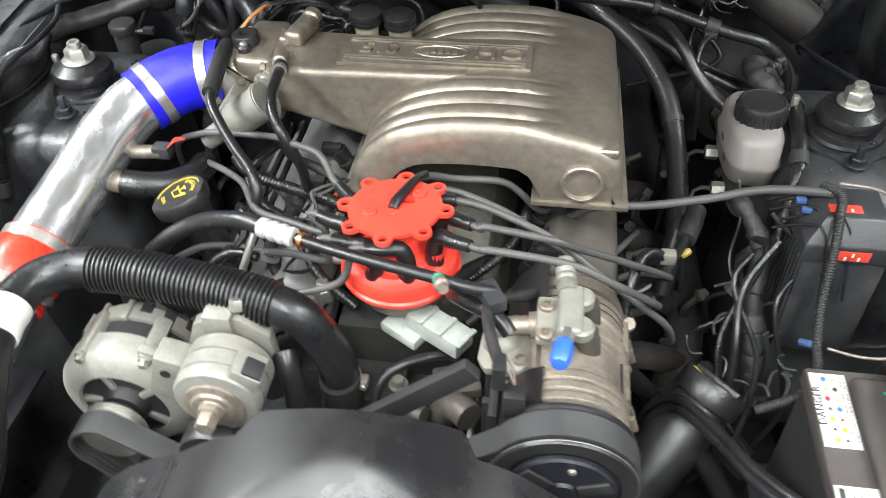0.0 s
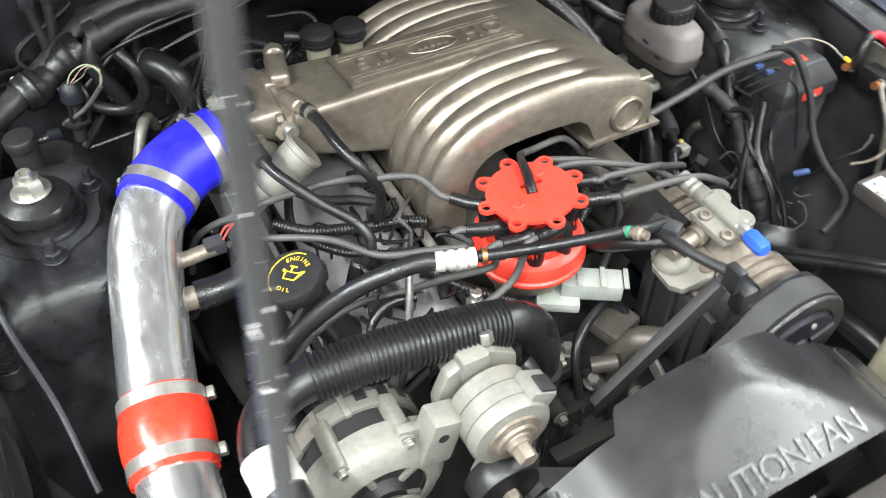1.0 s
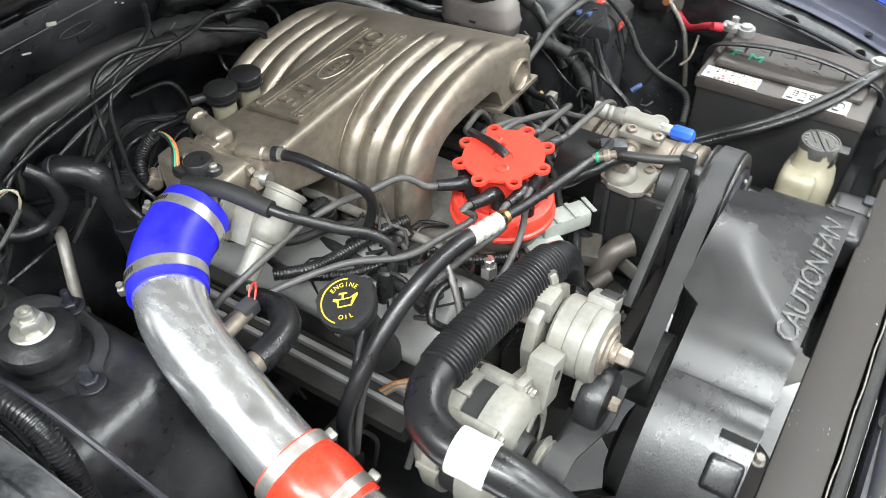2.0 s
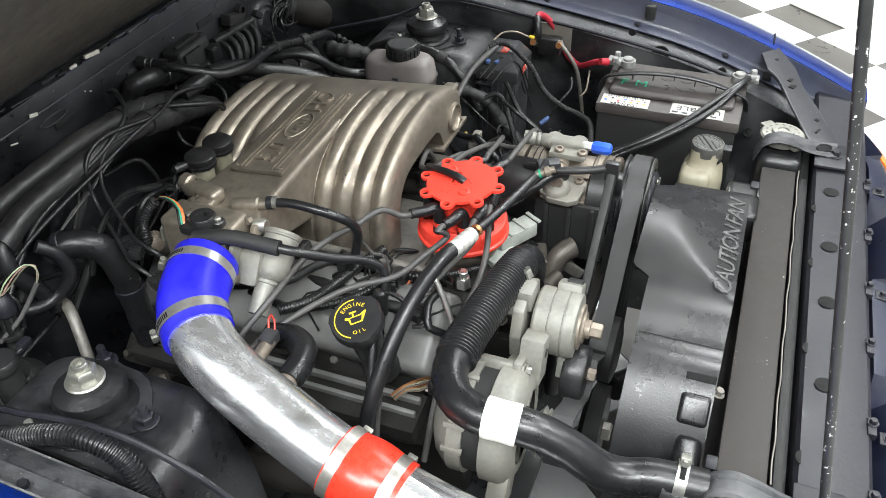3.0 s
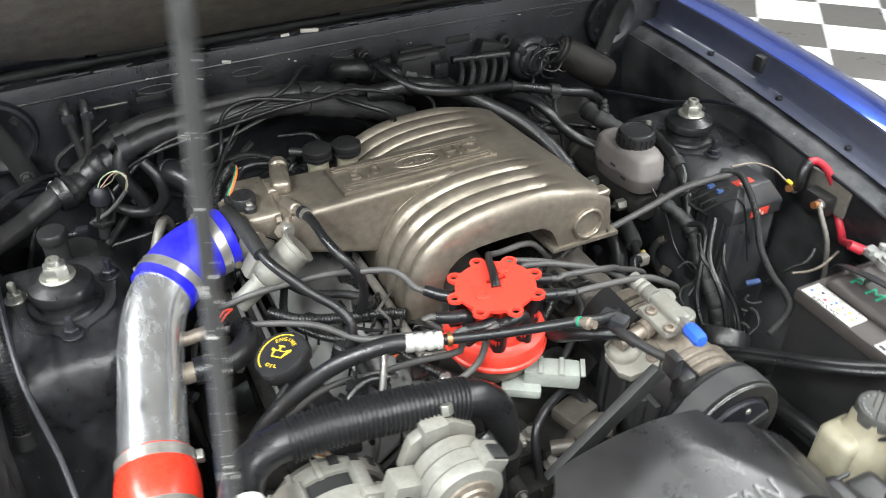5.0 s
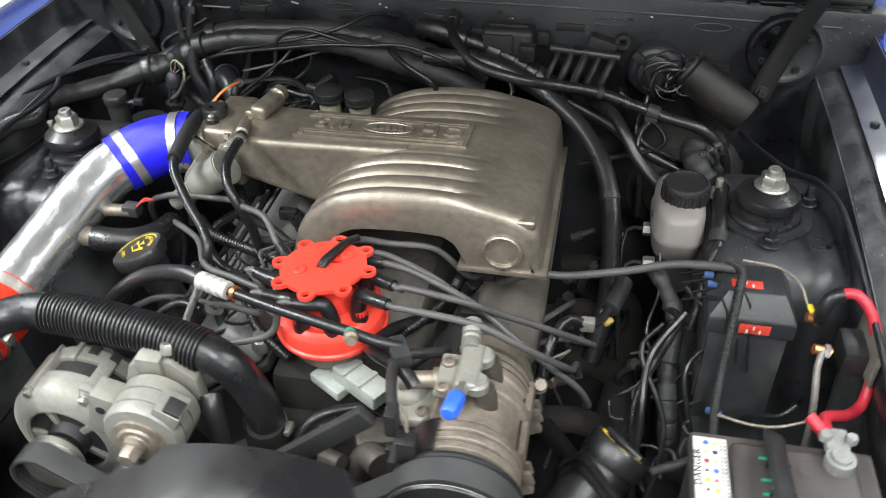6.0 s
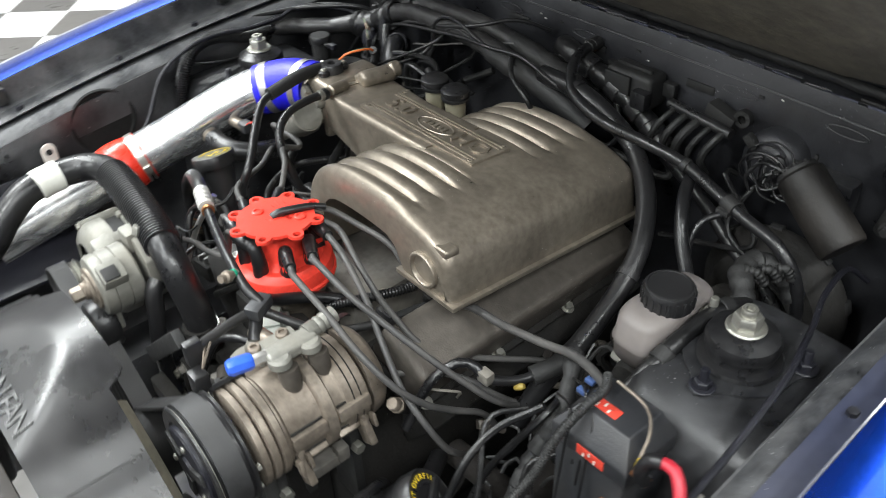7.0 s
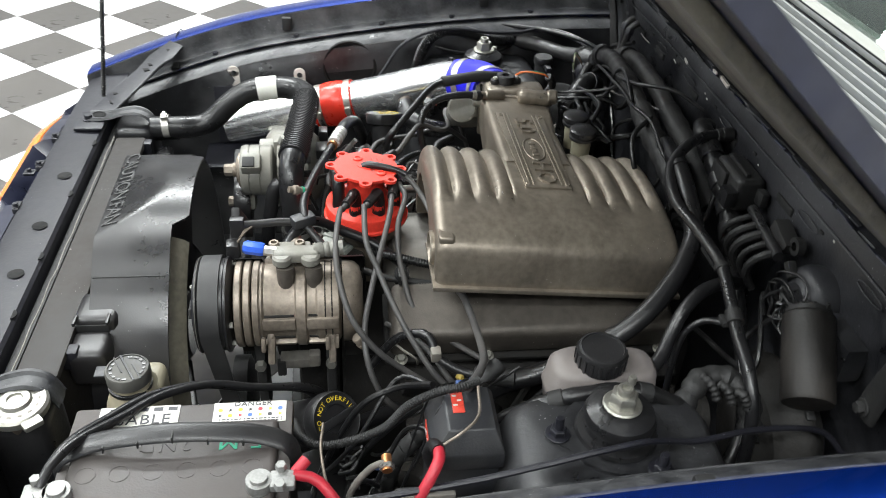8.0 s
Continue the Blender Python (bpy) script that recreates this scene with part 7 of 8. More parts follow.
# vacuum and breather hoses round the throttle
pc = thing("breather_line", "black breather line with a foam-covered end", "hose", (-0.25, -0.1, 0.88))
part("foam_sleeve", hose([(-0.278, -0.004, 0.911), (-0.270, -0.050, 0.917), (-0.262, -0.112, 0.910)], 0.0098, 14), "dull", pc)
part("line", hose([(-0.264, -0.100, 0.912), (-0.255, -0.130, 0.904), (-0.225, -0.165, 0.880), (-0.198, -0.190, 0.862), (-0.187, -0.208, 0.845), (-0.193, -0.214, 0.825), (-0.205, -0.212, 0.800), (-0.215, -0.21, 0.78)], 0.0062, 12), "rubber", pc)
part("end_boot", turned([(0, 0), (0.010, 0), (0.010, 0.03), (0.007, 0.033), (0, 0.033)], (-0.212, -0.212, 0.79), (0.3, 0.05, 1), 16), "rubber", pc)
line("vacuum_hose", [(-0.193, -0.052, 0.915), (-0.188, -0.085, 0.920), (-0.185, -0.122, 0.916), (-0.176, -0.147, 0.904), (-0.164, -0.158, 0.888), (-0.155, -0.160, 0.868), (-0.150, -0.154, 0.84), (-0.152, -0.14, 0.80), (-0.15, -0.11, 0.77)], 0.0062, "rubber", "glossy black vacuum hose beside the intake neck")
part("hose_clip", turned([(0.0064, -0.004), (0.0085, -0.004), (0.0085, 0.004), (0.0064, 0.004)], (-0.190, -0.066, 0.918), (0.1, -1, 0.1), 14), "zinc", man)
for pts, r, m_ in (
    ([(-0.10, -0.17, 0.80), (-0.13, -0.15, 0.795), (-0.18, -0.13, 0.79), (-0.23, -0.12, 0.80), (-0.26, -0.09, 0.80)], 0.007, "loom"),
    ([(-0.12, -0.22, 0.79), (-0.16, -0.20, 0.80), (-0.21, -0.16, 0.795), (-0.24, -0.10, 0.79), (-0.22, -0.02, 0.78)], 0.005, "loom"),
    ([(-0.10, -0.12, 0.775), (-0.15, -0.09, 0.79), (-0.2, -0.06, 0.79), (-0.24, 0.0, 0.80)], 0.006, "dull"),
    ([(-0.06, -0.30, 0.77), (-0.11, -0.27, 0.79), (-0.13, -0.22, 0.79), (-0.12, -0.15, 0.78)], 0.006, "loom"),
    ([(-0.15, -0.27, 0.76), (-0.18, -0.22, 0.775), (-0.17, -0.15, 0.77), (-0.15, -0.05, 0.765)], 0.008, "dull"),
    ([(0.05, -0.25, 0.77), (0.09, -0.22, 0.79), (0.11, -0.16, 0.785), (0.12, -0.08, 0.78)], 0.006, "loom"),
    ([(0.06, -0.30, 0.76), (0.10, -0.27, 0.775), (0.13, -0.23, 0.78), (0.14, -0.15, 0.77)], 0.0055, "dull"),
):
    solo("injector_harness", ribbed(pts, r, 0.004, 0.0008, 10) if m_ == "loom" else hose(pts, r, 10), m_, "black injector wiring harness beside the intake", "wiring", "injector harness")
for x, y, z in ((-0.135, -0.21, 0.785), (-0.13, -0.13, 0.785), (-0.125, -0.06, 0.785), (-0.12, 0.0, 0.785), (0.125, -0.21, 0.775), (0.13, -0.13, 0.775)):
    inj = thing("fuel_injector", "black fuel injector plug with orange seal in the manifold", "injector", (x, y, z - 0.03), "fuel injectors")
    s = 1 if x > 0 else -1
    part("body", turned([(0, -0.02), (0.008, -0.02), (0.009, 0.0), (0.011, 0.004), (0.011, 0.018), (0, 0.018)], (x, y, z), (s * 0.5, 0, 1), 16), "plastic", inj)
    part("seal", turned([(0.0085, -0.006), (0.0115, -0.005), (0.0115, -0.001), (0.0085, 0)], (x, y, z), (s * 0.5, 0, 1), 16), "orange" if s < 0 and y < -0.1 else "block", inj, "rubber seal")
    part("plug", block((x + s * 0.016, y, z + 0.016), (0.026, 0.014, 0.016), 0.003), "plastic", inj)
rail = thing("fuel_rail", "dull steel fuel rail along the intake", "fuel rail", (-0.105, -0.1, 0.80))
part("rail_tube", hose([(-0.108, -0.24, 0.785), (-0.108, -0.1, 0.785), (-0.108, 0.1, 0.782)], 0.0065, 12), "pewter", rail)
part("rail_cross", hose([(-0.108, -0.235, 0.785), (-0.09, -0.25, 0.79), (-0.07, -0.245, 0.79)], 0.005, 10), "pewter", rail)
dip = thing("dipstick", "bright steel dipstick tube beside the valve cover", "dipstick", (-0.185, -0.31, 0.75))
part("tube", hose([(-0.172, -0.268, 0.845), (-0.176, -0.278, 0.83), (-0.190, -0.300, 0.79), (-0.215, -0.325, 0.70), (-0.22, -0.33, 0.6)], 0.0042, 10), "steel", dip)
part("ring_handle", turned([(0.007, -0.002), (0.012, -0.002), (0.012, 0.002), (0.007, 0.002), (0.007, -0.002)], (-0.165, -0.262, 0.80), (0.4, 0.4, 1), 20), "steel", dip)
tmp = thing("temperature_sender", "hex steel sender with a black lead in the manifold", "sensor", (-0.10, -0.29, 0.74))
bm = hexnut(bmesh.new(), (-0.10, -0.285, 0.765), 0.011, 0.016)
lathe(bm, disc(0.007, 0.012), (-0.10, -0.285, 0.78))
part("sender", bm, "steel", tmp)
solo("sender_loom", hose([(-0.205, -0.31, 0.75), (-0.215, -0.30, 0.785), (-0.225, -0.285, 0.80), (-0.2, -0.275, 0.815), (-0.17, -0.28, 0.815)], 0.0055, 10), "loom", "black taped loom with copper wires beside the alternator", "wiring")
for k in range(6):
    solo("bare_wire", hose([(-0.292 + 0.002 * k, -0.258, 0.735 - 0.004 * k), (-0.283 + 0.002 * k, -0.272, 0.748 - 0.004 * k), (-0.268, -0.286, 0.748 - 0.004 * k), (-0.252, -0.294, 0.738 - 0.003 * k), (-0.243, -0.298, 0.715)], 0.0016, 6), ("copper", "cream", "tan")[k % 3], "thin tan wire looped behind the alternator", "wire", "loose wires")
line("heater_pipe", [(-0.11, -0.395, 0.80), (-0.105, -0.405, 0.79), (-0.10, -0.412, 0.755), (-0.10, -0.42, 0.70), (-0.10, -0.42, 0.6)], 0.0115, "rubber", "black bypass hose beside the radiator hose elbow", seg=14)
line("pcv_drop_wire", [(-0.262, -0.225, 0.825), (-0.285, -0.235, 0.80), (-0.310, -0.240, 0.76), (-0.33, -0.235, 0.70), (-0.335, -0.23, 0.62)], 0.0058, "rubber", "thin black hose hanging over the valve cover")

# rear of the bay: heater hoses, harness and lines along the firewall
for dy, dz in ((0.0, 0.0), (0.048, -0.004)):
    hh = thing("heater_hose", "thick black insulated heater hose along the firewall", "hose", (-0.25, 0.22 + dy, 0.9), "heater hoses")
    part("hose", hose(([] if dy == 0 else [(-0.606, -0.02, 0.852), (-0.604, 0.035, 0.858), (-0.580, 0.110, 0.858), (-0.522, 0.168, 0.858), (-0.450, 0.214, 0.878)]) + [(-0.372, 0.208 + dy, 0.915 + dz), (-0.320, 0.212 + dy, 0.928 + dz), (-0.25, 0.207 + dy, 0.935 + dz), (-0.17, 0.200 + dy, 0.940 + dz), (-0.10, 0.195 + dy, 0.935 + dz), (-0.04, 0.20 + dy, 0.915)], lambda u: 0.0155 + 0.0005 * math.sin(70 * u + dy * 40) + 0.0004 * math.sin(161 * u), 16), "foam", hh)
    part("tape_end", hose([(-0.10, 0.195 + dy, 0.935 + dz), (-0.05, 0.20 + dy, 0.918), (0.03, 0.21 + dy, 0.89), (0.08, 0.22 + dy, 0.86)], lambda u: 0.0185 + 0.0010 * math.sin(40 * u) + 0.0006 * math.sin(97 * u), 16), "dull", hh, "black tape wrap")
    part("collar", turned([(0.0166, -0.008), (0.020, -0.008), (0.020, 0.008), (0.0166, 0.008)], (-0.368, 0.209 + dy, 0.917 + dz), (1, 0.08, 0.25), 18), "plastic", hh)
line("heater_return_hose", [(-0.36, 0.209, 0.921), (-0.375, 0.205, 0.912), (-0.382, 0.199, 0.893), (-0.378, 0.193, 0.870), (-0.365, 0.19, 0.845), (-0.35, 0.19, 0.80)], 0.0105, "rubber", "thin black hose bending down from the heater hose", seg=14)
line("drain_hose", [(-0.405, 0.205, 0.832), (-0.376, 0.190, 0.821), (-0.350, 0.175, 0.826), (-0.334, 0.161, 0.853), (-0.337, 0.165, 0.885), (-0.35, 0.18, 0.905)], 0.0085, "rubber", "curled black hose behind the strut tower", seg=14)
xh = thing("crossover_hose", "thick black bent hose behind the throttle", "hose", (-0.28, 0.125, 0.70))
XH = [(-0.325, 0.190, 0.872), (-0.312, 0.166, 0.884), (-0.292, 0.144, 0.868), (-0.282, 0.130, 0.82), (-0.280, 0.125, 0.70)]
part("hose", hose(XH, lambda u: 0.0185 + 0.0006 * math.sin(31 * u), 16), "rubber", xh)
for u in (0.08, 0.62):
    p, d = along(XH, u)
    part("hose_band", turned([(0.0188, -0.005), (0.0204, -0.004), (0.0204, 0.004), (0.0188, 0.005)], p, d, 20), "support", xh)
ht = thing("harness_trunk", "thick black taped wiring harness across the firewall", "wiring", (0, 0.26, 0.9))
HT = [(-0.03, 0.285, 0.90), (-0.02, 0.276, 0.935), (0.0, 0.262, 0.945), (0.12, 0.26, 0.905), (0.2, 0.25, 0.86)]
part("trunk", hose(HT, lambda u: 0.016 + 0.0012 * math.sin(55 * u) + 0.0008 * math.sin(131 * u), 14), "loom", ht)
for u in (0.4, 0.58, 0.74, 0.88):
    p, d = along(HT, u)
    part("tape_band", turned([(0.0165, -0.012), (0.0183, -0.010), (0.0183, 0.010), (0.0165, 0.012)], p, d, 16), "plastic", ht)
pr = thing("plenum_rear_hose", "long black hose curving round the back of the intake", "hose", (0.28, 0.1, 0.8))
PR = [(0.00, 0.205, 0.925), (0.08, 0.20, 0.925), (0.145, 0.196, 0.905), (0.190, 0.190, 0.880), (0.245, 0.150, 0.852), (0.284, 0.095, 0.816), (0.299, 0.036, 0.780), (0.304, -0.036, 0.744), (0.302, -0.09, 0.722), (0.29, -0.13, 0.66)]
part("hose", hose(PR, 0.0135, 14), "rubber", pr)
for u in (0.12, 0.62):
    p, d = along(PR, u)
    part("hose_band", turned([(0.0137, -0.005), (0.0150, -0.005), (0.0150, 0.005), (0.0137, 0.005)], p, d, 16), "plastic", pr)
bv = thing("booster_vacuum_hose", "black vacuum hose looping from the firewall", "hose", (0.47, 0.185, 0.70))
BV = [(0.028, 0.292, 0.955), (0.034, 0.245, 0.953), (0.050, 0.212, 0.942), (0.082, 0.185, 0.925), (0.144, 0.174, 0.913), (0.200, 0.190, 0.899), (0.262, 0.200, 0.887), (0.320, 0.194, 0.872), (0.368, 0.186, 0.860), (0.422, 0.182, 0.845), (0.458, 0.182, 0.80), (0.470, 0.185, 0.70)]
part("hose", hose(BV, 0.0082, 12), "rubber", bv)
for u in (0.03, 0.50):
    p, d = along(BV, u)
    part("hose_band", turned([(0.0084, -0.005), (0.0098, -0.004), (0.0098, 0.004), (0.0084, 0.005)], p, d, 16), "dull", bv)
part("elbow_end", turned([(0, 0), (0.0105, 0), (0.0105, 0.016), (0.0088, 0.018), (0, 0.018)], (0.028, 0.294, 0.955), (0.05, -1, 0), 16), "plastic", bv)
line("reservoir_hose", [(0.258, 0.240, 0.850), (0.272, 0.208, 0.864), (0.290, 0.170, 0.866), (0.308, 0.142, 0.852), (0.325, 0.124, 0.830), (0.350, 0.104, 0.810), (0.375, 0.078, 0.80)], 0.0088, "rubber", "black hose to the brake reservoir", seg=12)
hc = thing("hose_clip", "black plastic clip joining two firewall hoses", "clip", (0.345, 0.19, 0.86))
part("clip_band", turned([(0.0085, -0.010), (0.0112, -0.009), (0.0112, 0.009), (0.0085, 0.010)], (0.345, 0.190, 0.8663), (0.048, -0.008, -0.012), 16), "dull", hc)
part("clip_wing", block((0.343, 0.182, 0.860), (0.018, 0.016, 0.008), 0.002), "dull", hc)
line("clip_hose", [(0.345, 0.183, 0.857), (0.330, 0.160, 0.850), (0.327, 0.140, 0.828), (0.335, 0.13, 0.79), (0.34, 0.13, 0.72)], 0.0045, "rubber", "thin black hose dropping from the clip")
line("firewall_tube", [(0.20, 0.25, 0.85), (0.27, 0.24, 0.82), (0.34, 0.225, 0.78), (0.42, 0.20, 0.75), (0.455, 0.17, 0.71), (0.465, 0.15, 0.65), (0.465, 0.14, 0.6)], 0.0095, "rubber", "black rubber tube low on the firewall", seg=12)
line("throttle_cable", [(-0.06, 0.285, 0.950), (-0.09, 0.24, 0.972), (-0.13, 0.196, 0.965), (-0.19, 0.188, 0.948), (-0.26, 0.196, 0.930), (-0.33, 0.200, 0.910), (-0.40, 0.195, 0.86)], 0.0032, "plastic", "thin black throttle cable to the linkage", "cable")
line("kickdown_cable", [(0.06, 0.20, 0.91), (0.03, 0.188, 0.930), (-0.03, 0.188, 0.947), (-0.083, 0.174, 0.950), (-0.15, 0.176, 0.946), (-0.21, 0.179, 0.936), (-0.28, 0.187, 0.922), (-0.345, 0.194, 0.905), (-0.40, 0.21, 0.87)], 0.0028, "plastic", "thin black cable behind the intake", "cable")
line("bowed_cable", [(-0.10, 0.178, 0.948), (-0.185, 0.190, 0.962), (-0.228, 0.190, 0.944), (-0.241, 0.180, 0.894), (-0.279, 0.120, 0.870), (-0.296, 0.095, 0.862), (-0.305, 0.07, 0.86), (-0.30, 0.05, 0.84)], 0.003, "plastic", "thin black cable bowed beside the throttle", "cable")
line("bowed_cable", [(-0.12, 0.182, 0.945), (-0.185, 0.188, 0.946), (-0.222, 0.180, 0.914), (-0.262, 0.120, 0.890), (-0.280, 0.085, 0.882), (-0.287, 0.060, 0.88), (-0.28, 0.045, 0.86)], 0.0026, "plastic", "thin black cable bowed beside the throttle", "cable")
line("fuel_line", [(-0.06, 0.20, 0.94), (-0.02, 0.16, 0.93), (0.02, 0.15, 0.91), (0.03, 0.16, 0.88)], 0.004, "loom", "thin black fuel line behind the runners")
for x, y, z in ((-0.075, 0.096, 0.910), (-0.120, 0.095, 0.913)):
    v = thing("vacuum_solenoid", "black round solenoid cap on a cream body", "solenoid", (x, y, z - 0.06), "vacuum solenoids")
    part("body", turned([(0.015, -0.055), (0.016, -0.012), (0, -0.012)], (x, y, z), seg=20), "cream", v)
    part("cap", turned([(0, -0.014), (0.021, -0.014), (0.0215, -0.010), (0.019, -0.009), (0.019, -0.006), (0.0215, -0.005), (0.0215, 0.001), (0.018, 0.004), (0, 0.005)], (x, y, z), seg=28), "plastic", v, "black ribbed cap")
    part("side_spout", turned([(0, 0), (0.006, 0), (0.006, 0.02), (0, 0.02)], (x - 0.018, y + 0.01, z - 0.006), (-1, 0.4, 0.1), 12), "plastic", v)
sw = thing("throttle_leads", "orange, green and black leads to the throttle sensor", "wires", (-0.28, 0.03, 0.91))
for k, key in enumerate(("orange", "green", "plastic")):
    part("lead", hose([(-0.266 - 0.002 * k, 0.018 + 0.002 * k, 0.918), (-0.256, 0.026 + 0.003 * k, 0.931), (-0.247 - 0.001 * k, 0.044 + 0.002 * k, 0.935), (-0.243 - 0.001 * k, 0.066, 0.932), (-0.248, 0.076, 0.922)], 0.0019, 6), key, sw, ("bright orange lead", "green lead", "black lead")[k])
part("lead_loom", ribbed([(-0.246, 0.073, 0.927), (-0.252, 0.082, 0.917), (-0.262, 0.087, 0.902), (-0.270, 0.082, 0.885), (-0.272, 0.075, 0.862)], 0.0062, 0.0036, 0.001, 12), "loom", sw)

# firewall boxes on the driver side
mod = thing("firewall_module", "dusty black plastic module bracketed to the firewall", "module", (0.118, 0.27, 0.90))
part("module_body", block((0.118, 0.274, 0.926), (0.085, 0.046, 0.050), 0.009, seg=3, taper=(0.94, 0.86)), "dull", mod)
part("module_lid", block((0.104, 0.250, 0.932), (0.045, 0.006, 0.028), 0.002), "dull", mod)
part("module_plug", block((0.150, 0.246, 0.922), (0.026, 0.018, 0.026), 0.004), "plastic", mod)
part("module_ridge", block((0.118, 0.270, 0.9535), (0.060, 0.006, 0.005), 0.0015), "dull", mod)
for dx in (-0.050, 0.052):
    part("module_ear", block((0.118 + dx, 0.286, 0.93), (0.020, 0.012, 0.022), 0.003), "dull", mod)
vt = thing("vacuum_tree", "black vacuum tree with a row of small hoses", "vacuum tree", (0.30, 0.27, 0.91))
part("tree_bar", hose([(0.184, 0.268, 0.922), (0.290, 0.258, 0.918)], 0.0072, 12), "plastic", vt)
for k in range(5):
    x = 0.196 + 0.021 * k
    part("branch_hose", hose([(x, 0.262, 0.918), (x - 0.003, 0.246, 0.911), (x - 0.010, 0.236, 0.896), (x - 0.016, 0.237, 0.874), (x - 0.012, 0.250, 0.850)], 0.0044 + 0.0010 * (k % 3), 8), "dull", vt)
part("tree_bracket", block((0.262, 0.277, 0.930), (0.045, 0.022, 0.020), 0.004, Matrix.Rotation(0.3, 4, "Y")), "dull", vt)
part("bracket_eye", turned([(0.006, 0), (0.012, 0), (0.012, 0.010), (0.006, 0.010)], (0.292, 0.283, 0.935), (0, -1, 0), 18), "dull", vt)

# driver side looms and cables
line("distributor_feed", [(0.16, -0.13, 0.775), (0.19, -0.128, 0.790), (0.215, -0.127, 0.797), (0.251, -0.122, 0.795), (0.320, -0.123, 0.813), (0.367, -0.129, 0.834), (0.403, -0.141, 0.848), (0.440, -0.160, 0.862)], 0.0052, "wire", "grey cable from under the intake to the relay box", "cable")
solo("relay_conduit", ribbed([(0.430, -0.146, 0.862), (0.443, -0.168, 0.866), (0.440, -0.192, 0.858), (0.434, -0.225, 0.832), (0.429, -0.252, 0.792), (0.424, -0.288, 0.768), (0.420, -0.325, 0.757), (0.402, -0.348, 0.752), (0.36, -0.36, 0.735)], 0.0046, 0.0030, 0.0007, 12), "dull", "finely corrugated black conduit draped over the relay box", "conduit")
for o in (0.0, 0.014):
    solo("battery_ground_cable", hose([(0.262, -0.305 - o, 0.60), (0.268, -0.32 - o, 0.675), (0.288, -0.345 - o, 0.722), (0.318, -0.41 - o, 0.757), (0.335, -0.46 - o, 0.782), (0.370, -0.508 - o, 0.802), (0.416, -0.544 - o, 0.816), (0.462, -0.578 - o * 0.4, 0.832), (0.498, -0.596, 0.834), (0.516, -0.602, 0.826)], 0.0052, 10), "rubber", "black battery cable running over the battery edge", "cable", "battery cables")
rc = thing("battery_positive_cable", "red battery cable from the terminal to the starter relay", "cable", (0.56, -0.26, 0.78))
part("cable", hose([(0.515, -0.352, 0.824), (0.520, -0.325, 0.815), (0.553, -0.292, 0.787), (0.572, -0.272, 0.785), (0.580, -0.252, 0.803), (0.580, -0.236, 0.835), (0.570, -0.218, 0.866), (0.554, -0.206, 0.880), (0.540, -0.205, 0.878)], 0.0060, 12), "redcable", rc)
part("black_end", hose([(0.541, -0.205, 0.878), (0.529, -0.208, 0.873), (0.524, -0.212, 0.855), (0.526, -0.208, 0.842)], 0.0075, 12), "rubber", rc)
part("red_tee", turned([(0, 0), (0.0065, 0), (0.0065, 0.018), (0, 0.018)], (0.512, -0.350, 0.822), (-0.6, 0.6, 0.3), 12), "redcable", rc)
line("silver_lead", [(0.522, -0.256, 0.842), (0.517, -0.27, 0.83), (0.518, -0.29, 0.80), (0.52, -0.30, 0.76), (0.52, -0.31, 0.70)], 0.0038, "pewter", "grey metal-wrapped lead below the starter relay", "cable")
line("tan_wire", [(0.512, -0.318, 0.80), (0.48, -0.322, 0.788), (0.45, -0.325, 0.79), (0.42, -0.322, 0.795)], 0.0017, "tan", "thin tan wire beside the battery", "wire")
line("relay_trigger_wire", [(0.445, -0.150, 0.868), (0.485, -0.155, 0.866), (0.505, -0.175, 0.862), (0.512, -0.196, 0.852), (0.520, -0.206, 0.846)], 0.0017, "tan", "thin tan wire to a yellow terminal", "wire")
solo("yellow_terminal", turned([(0, 0), (0.0028, 0), (0.0033, 0.002), (0.0033, 0.008), (0.002, 0.010), (0, 0.010)], (0.514, -0.198, 0.852), (0.3, -1, -0.3), 12), "yellow", "small yellow crimp terminal beside the relay", "terminal")
line("hood_release_cable", [(0.50, 0.285, 0.78), (0.485, 0.25, 0.81), (0.50, 0.16, 0.835), (0.526, 0.079, 0.853), (0.546, 0.014, 0.880), (0.561, -0.044, 0.887), (0.568, -0.110, 0.878), (0.572, -0.180, 0.866), (0.574, -0.30, 0.850), (0.565, -0.45, 0.83), (0.53, -0.60, 0.81)], 0.0036, "support", "thin black hood release cable along the apron", "cable", 8)
ml = thing("main_loom", "thick glossy black taped loom beside the relay box", "wiring", (0.385, -0.2, 0.62))
ML = [(0.352, -0.105, 0.812), (0.372, -0.135, 0.795), (0.384, -0.162, 0.772), (0.380, -0.198, 0.728), (0.386, -0.235, 0.682), (0.392, -0.25, 0.62)]
part("trunk", hose(ML, lambda u: 0.0100 + 0.0012 * math.sin(38 * u) + 0.0008 * math.sin(97 * u), 16, 0.004), "dull", ml)
for u in (0.25, 0.45, 0.62, 0.8):
    p, d = along(ML, u)
    part("tape_band", turned([(0.0105, -0.010), (0.0118, -0.008), (0.0114, 0.002), (0.0119, 0.009), (0.0105, 0.011)], p, d, 16), "dull", ml)
rk = random.Random(77)
for k in range(13):
    c = Vector((0.385 + rk.uniform(-0.055, 0.05), -0.25 + rk.uniform(-0.05, 0.06), 0.70 + rk.uniform(-0.05, 0.03)))
    q0, rr0 = rk.uniform(0, 6.28), rk.uniform(0.010, 0.026)
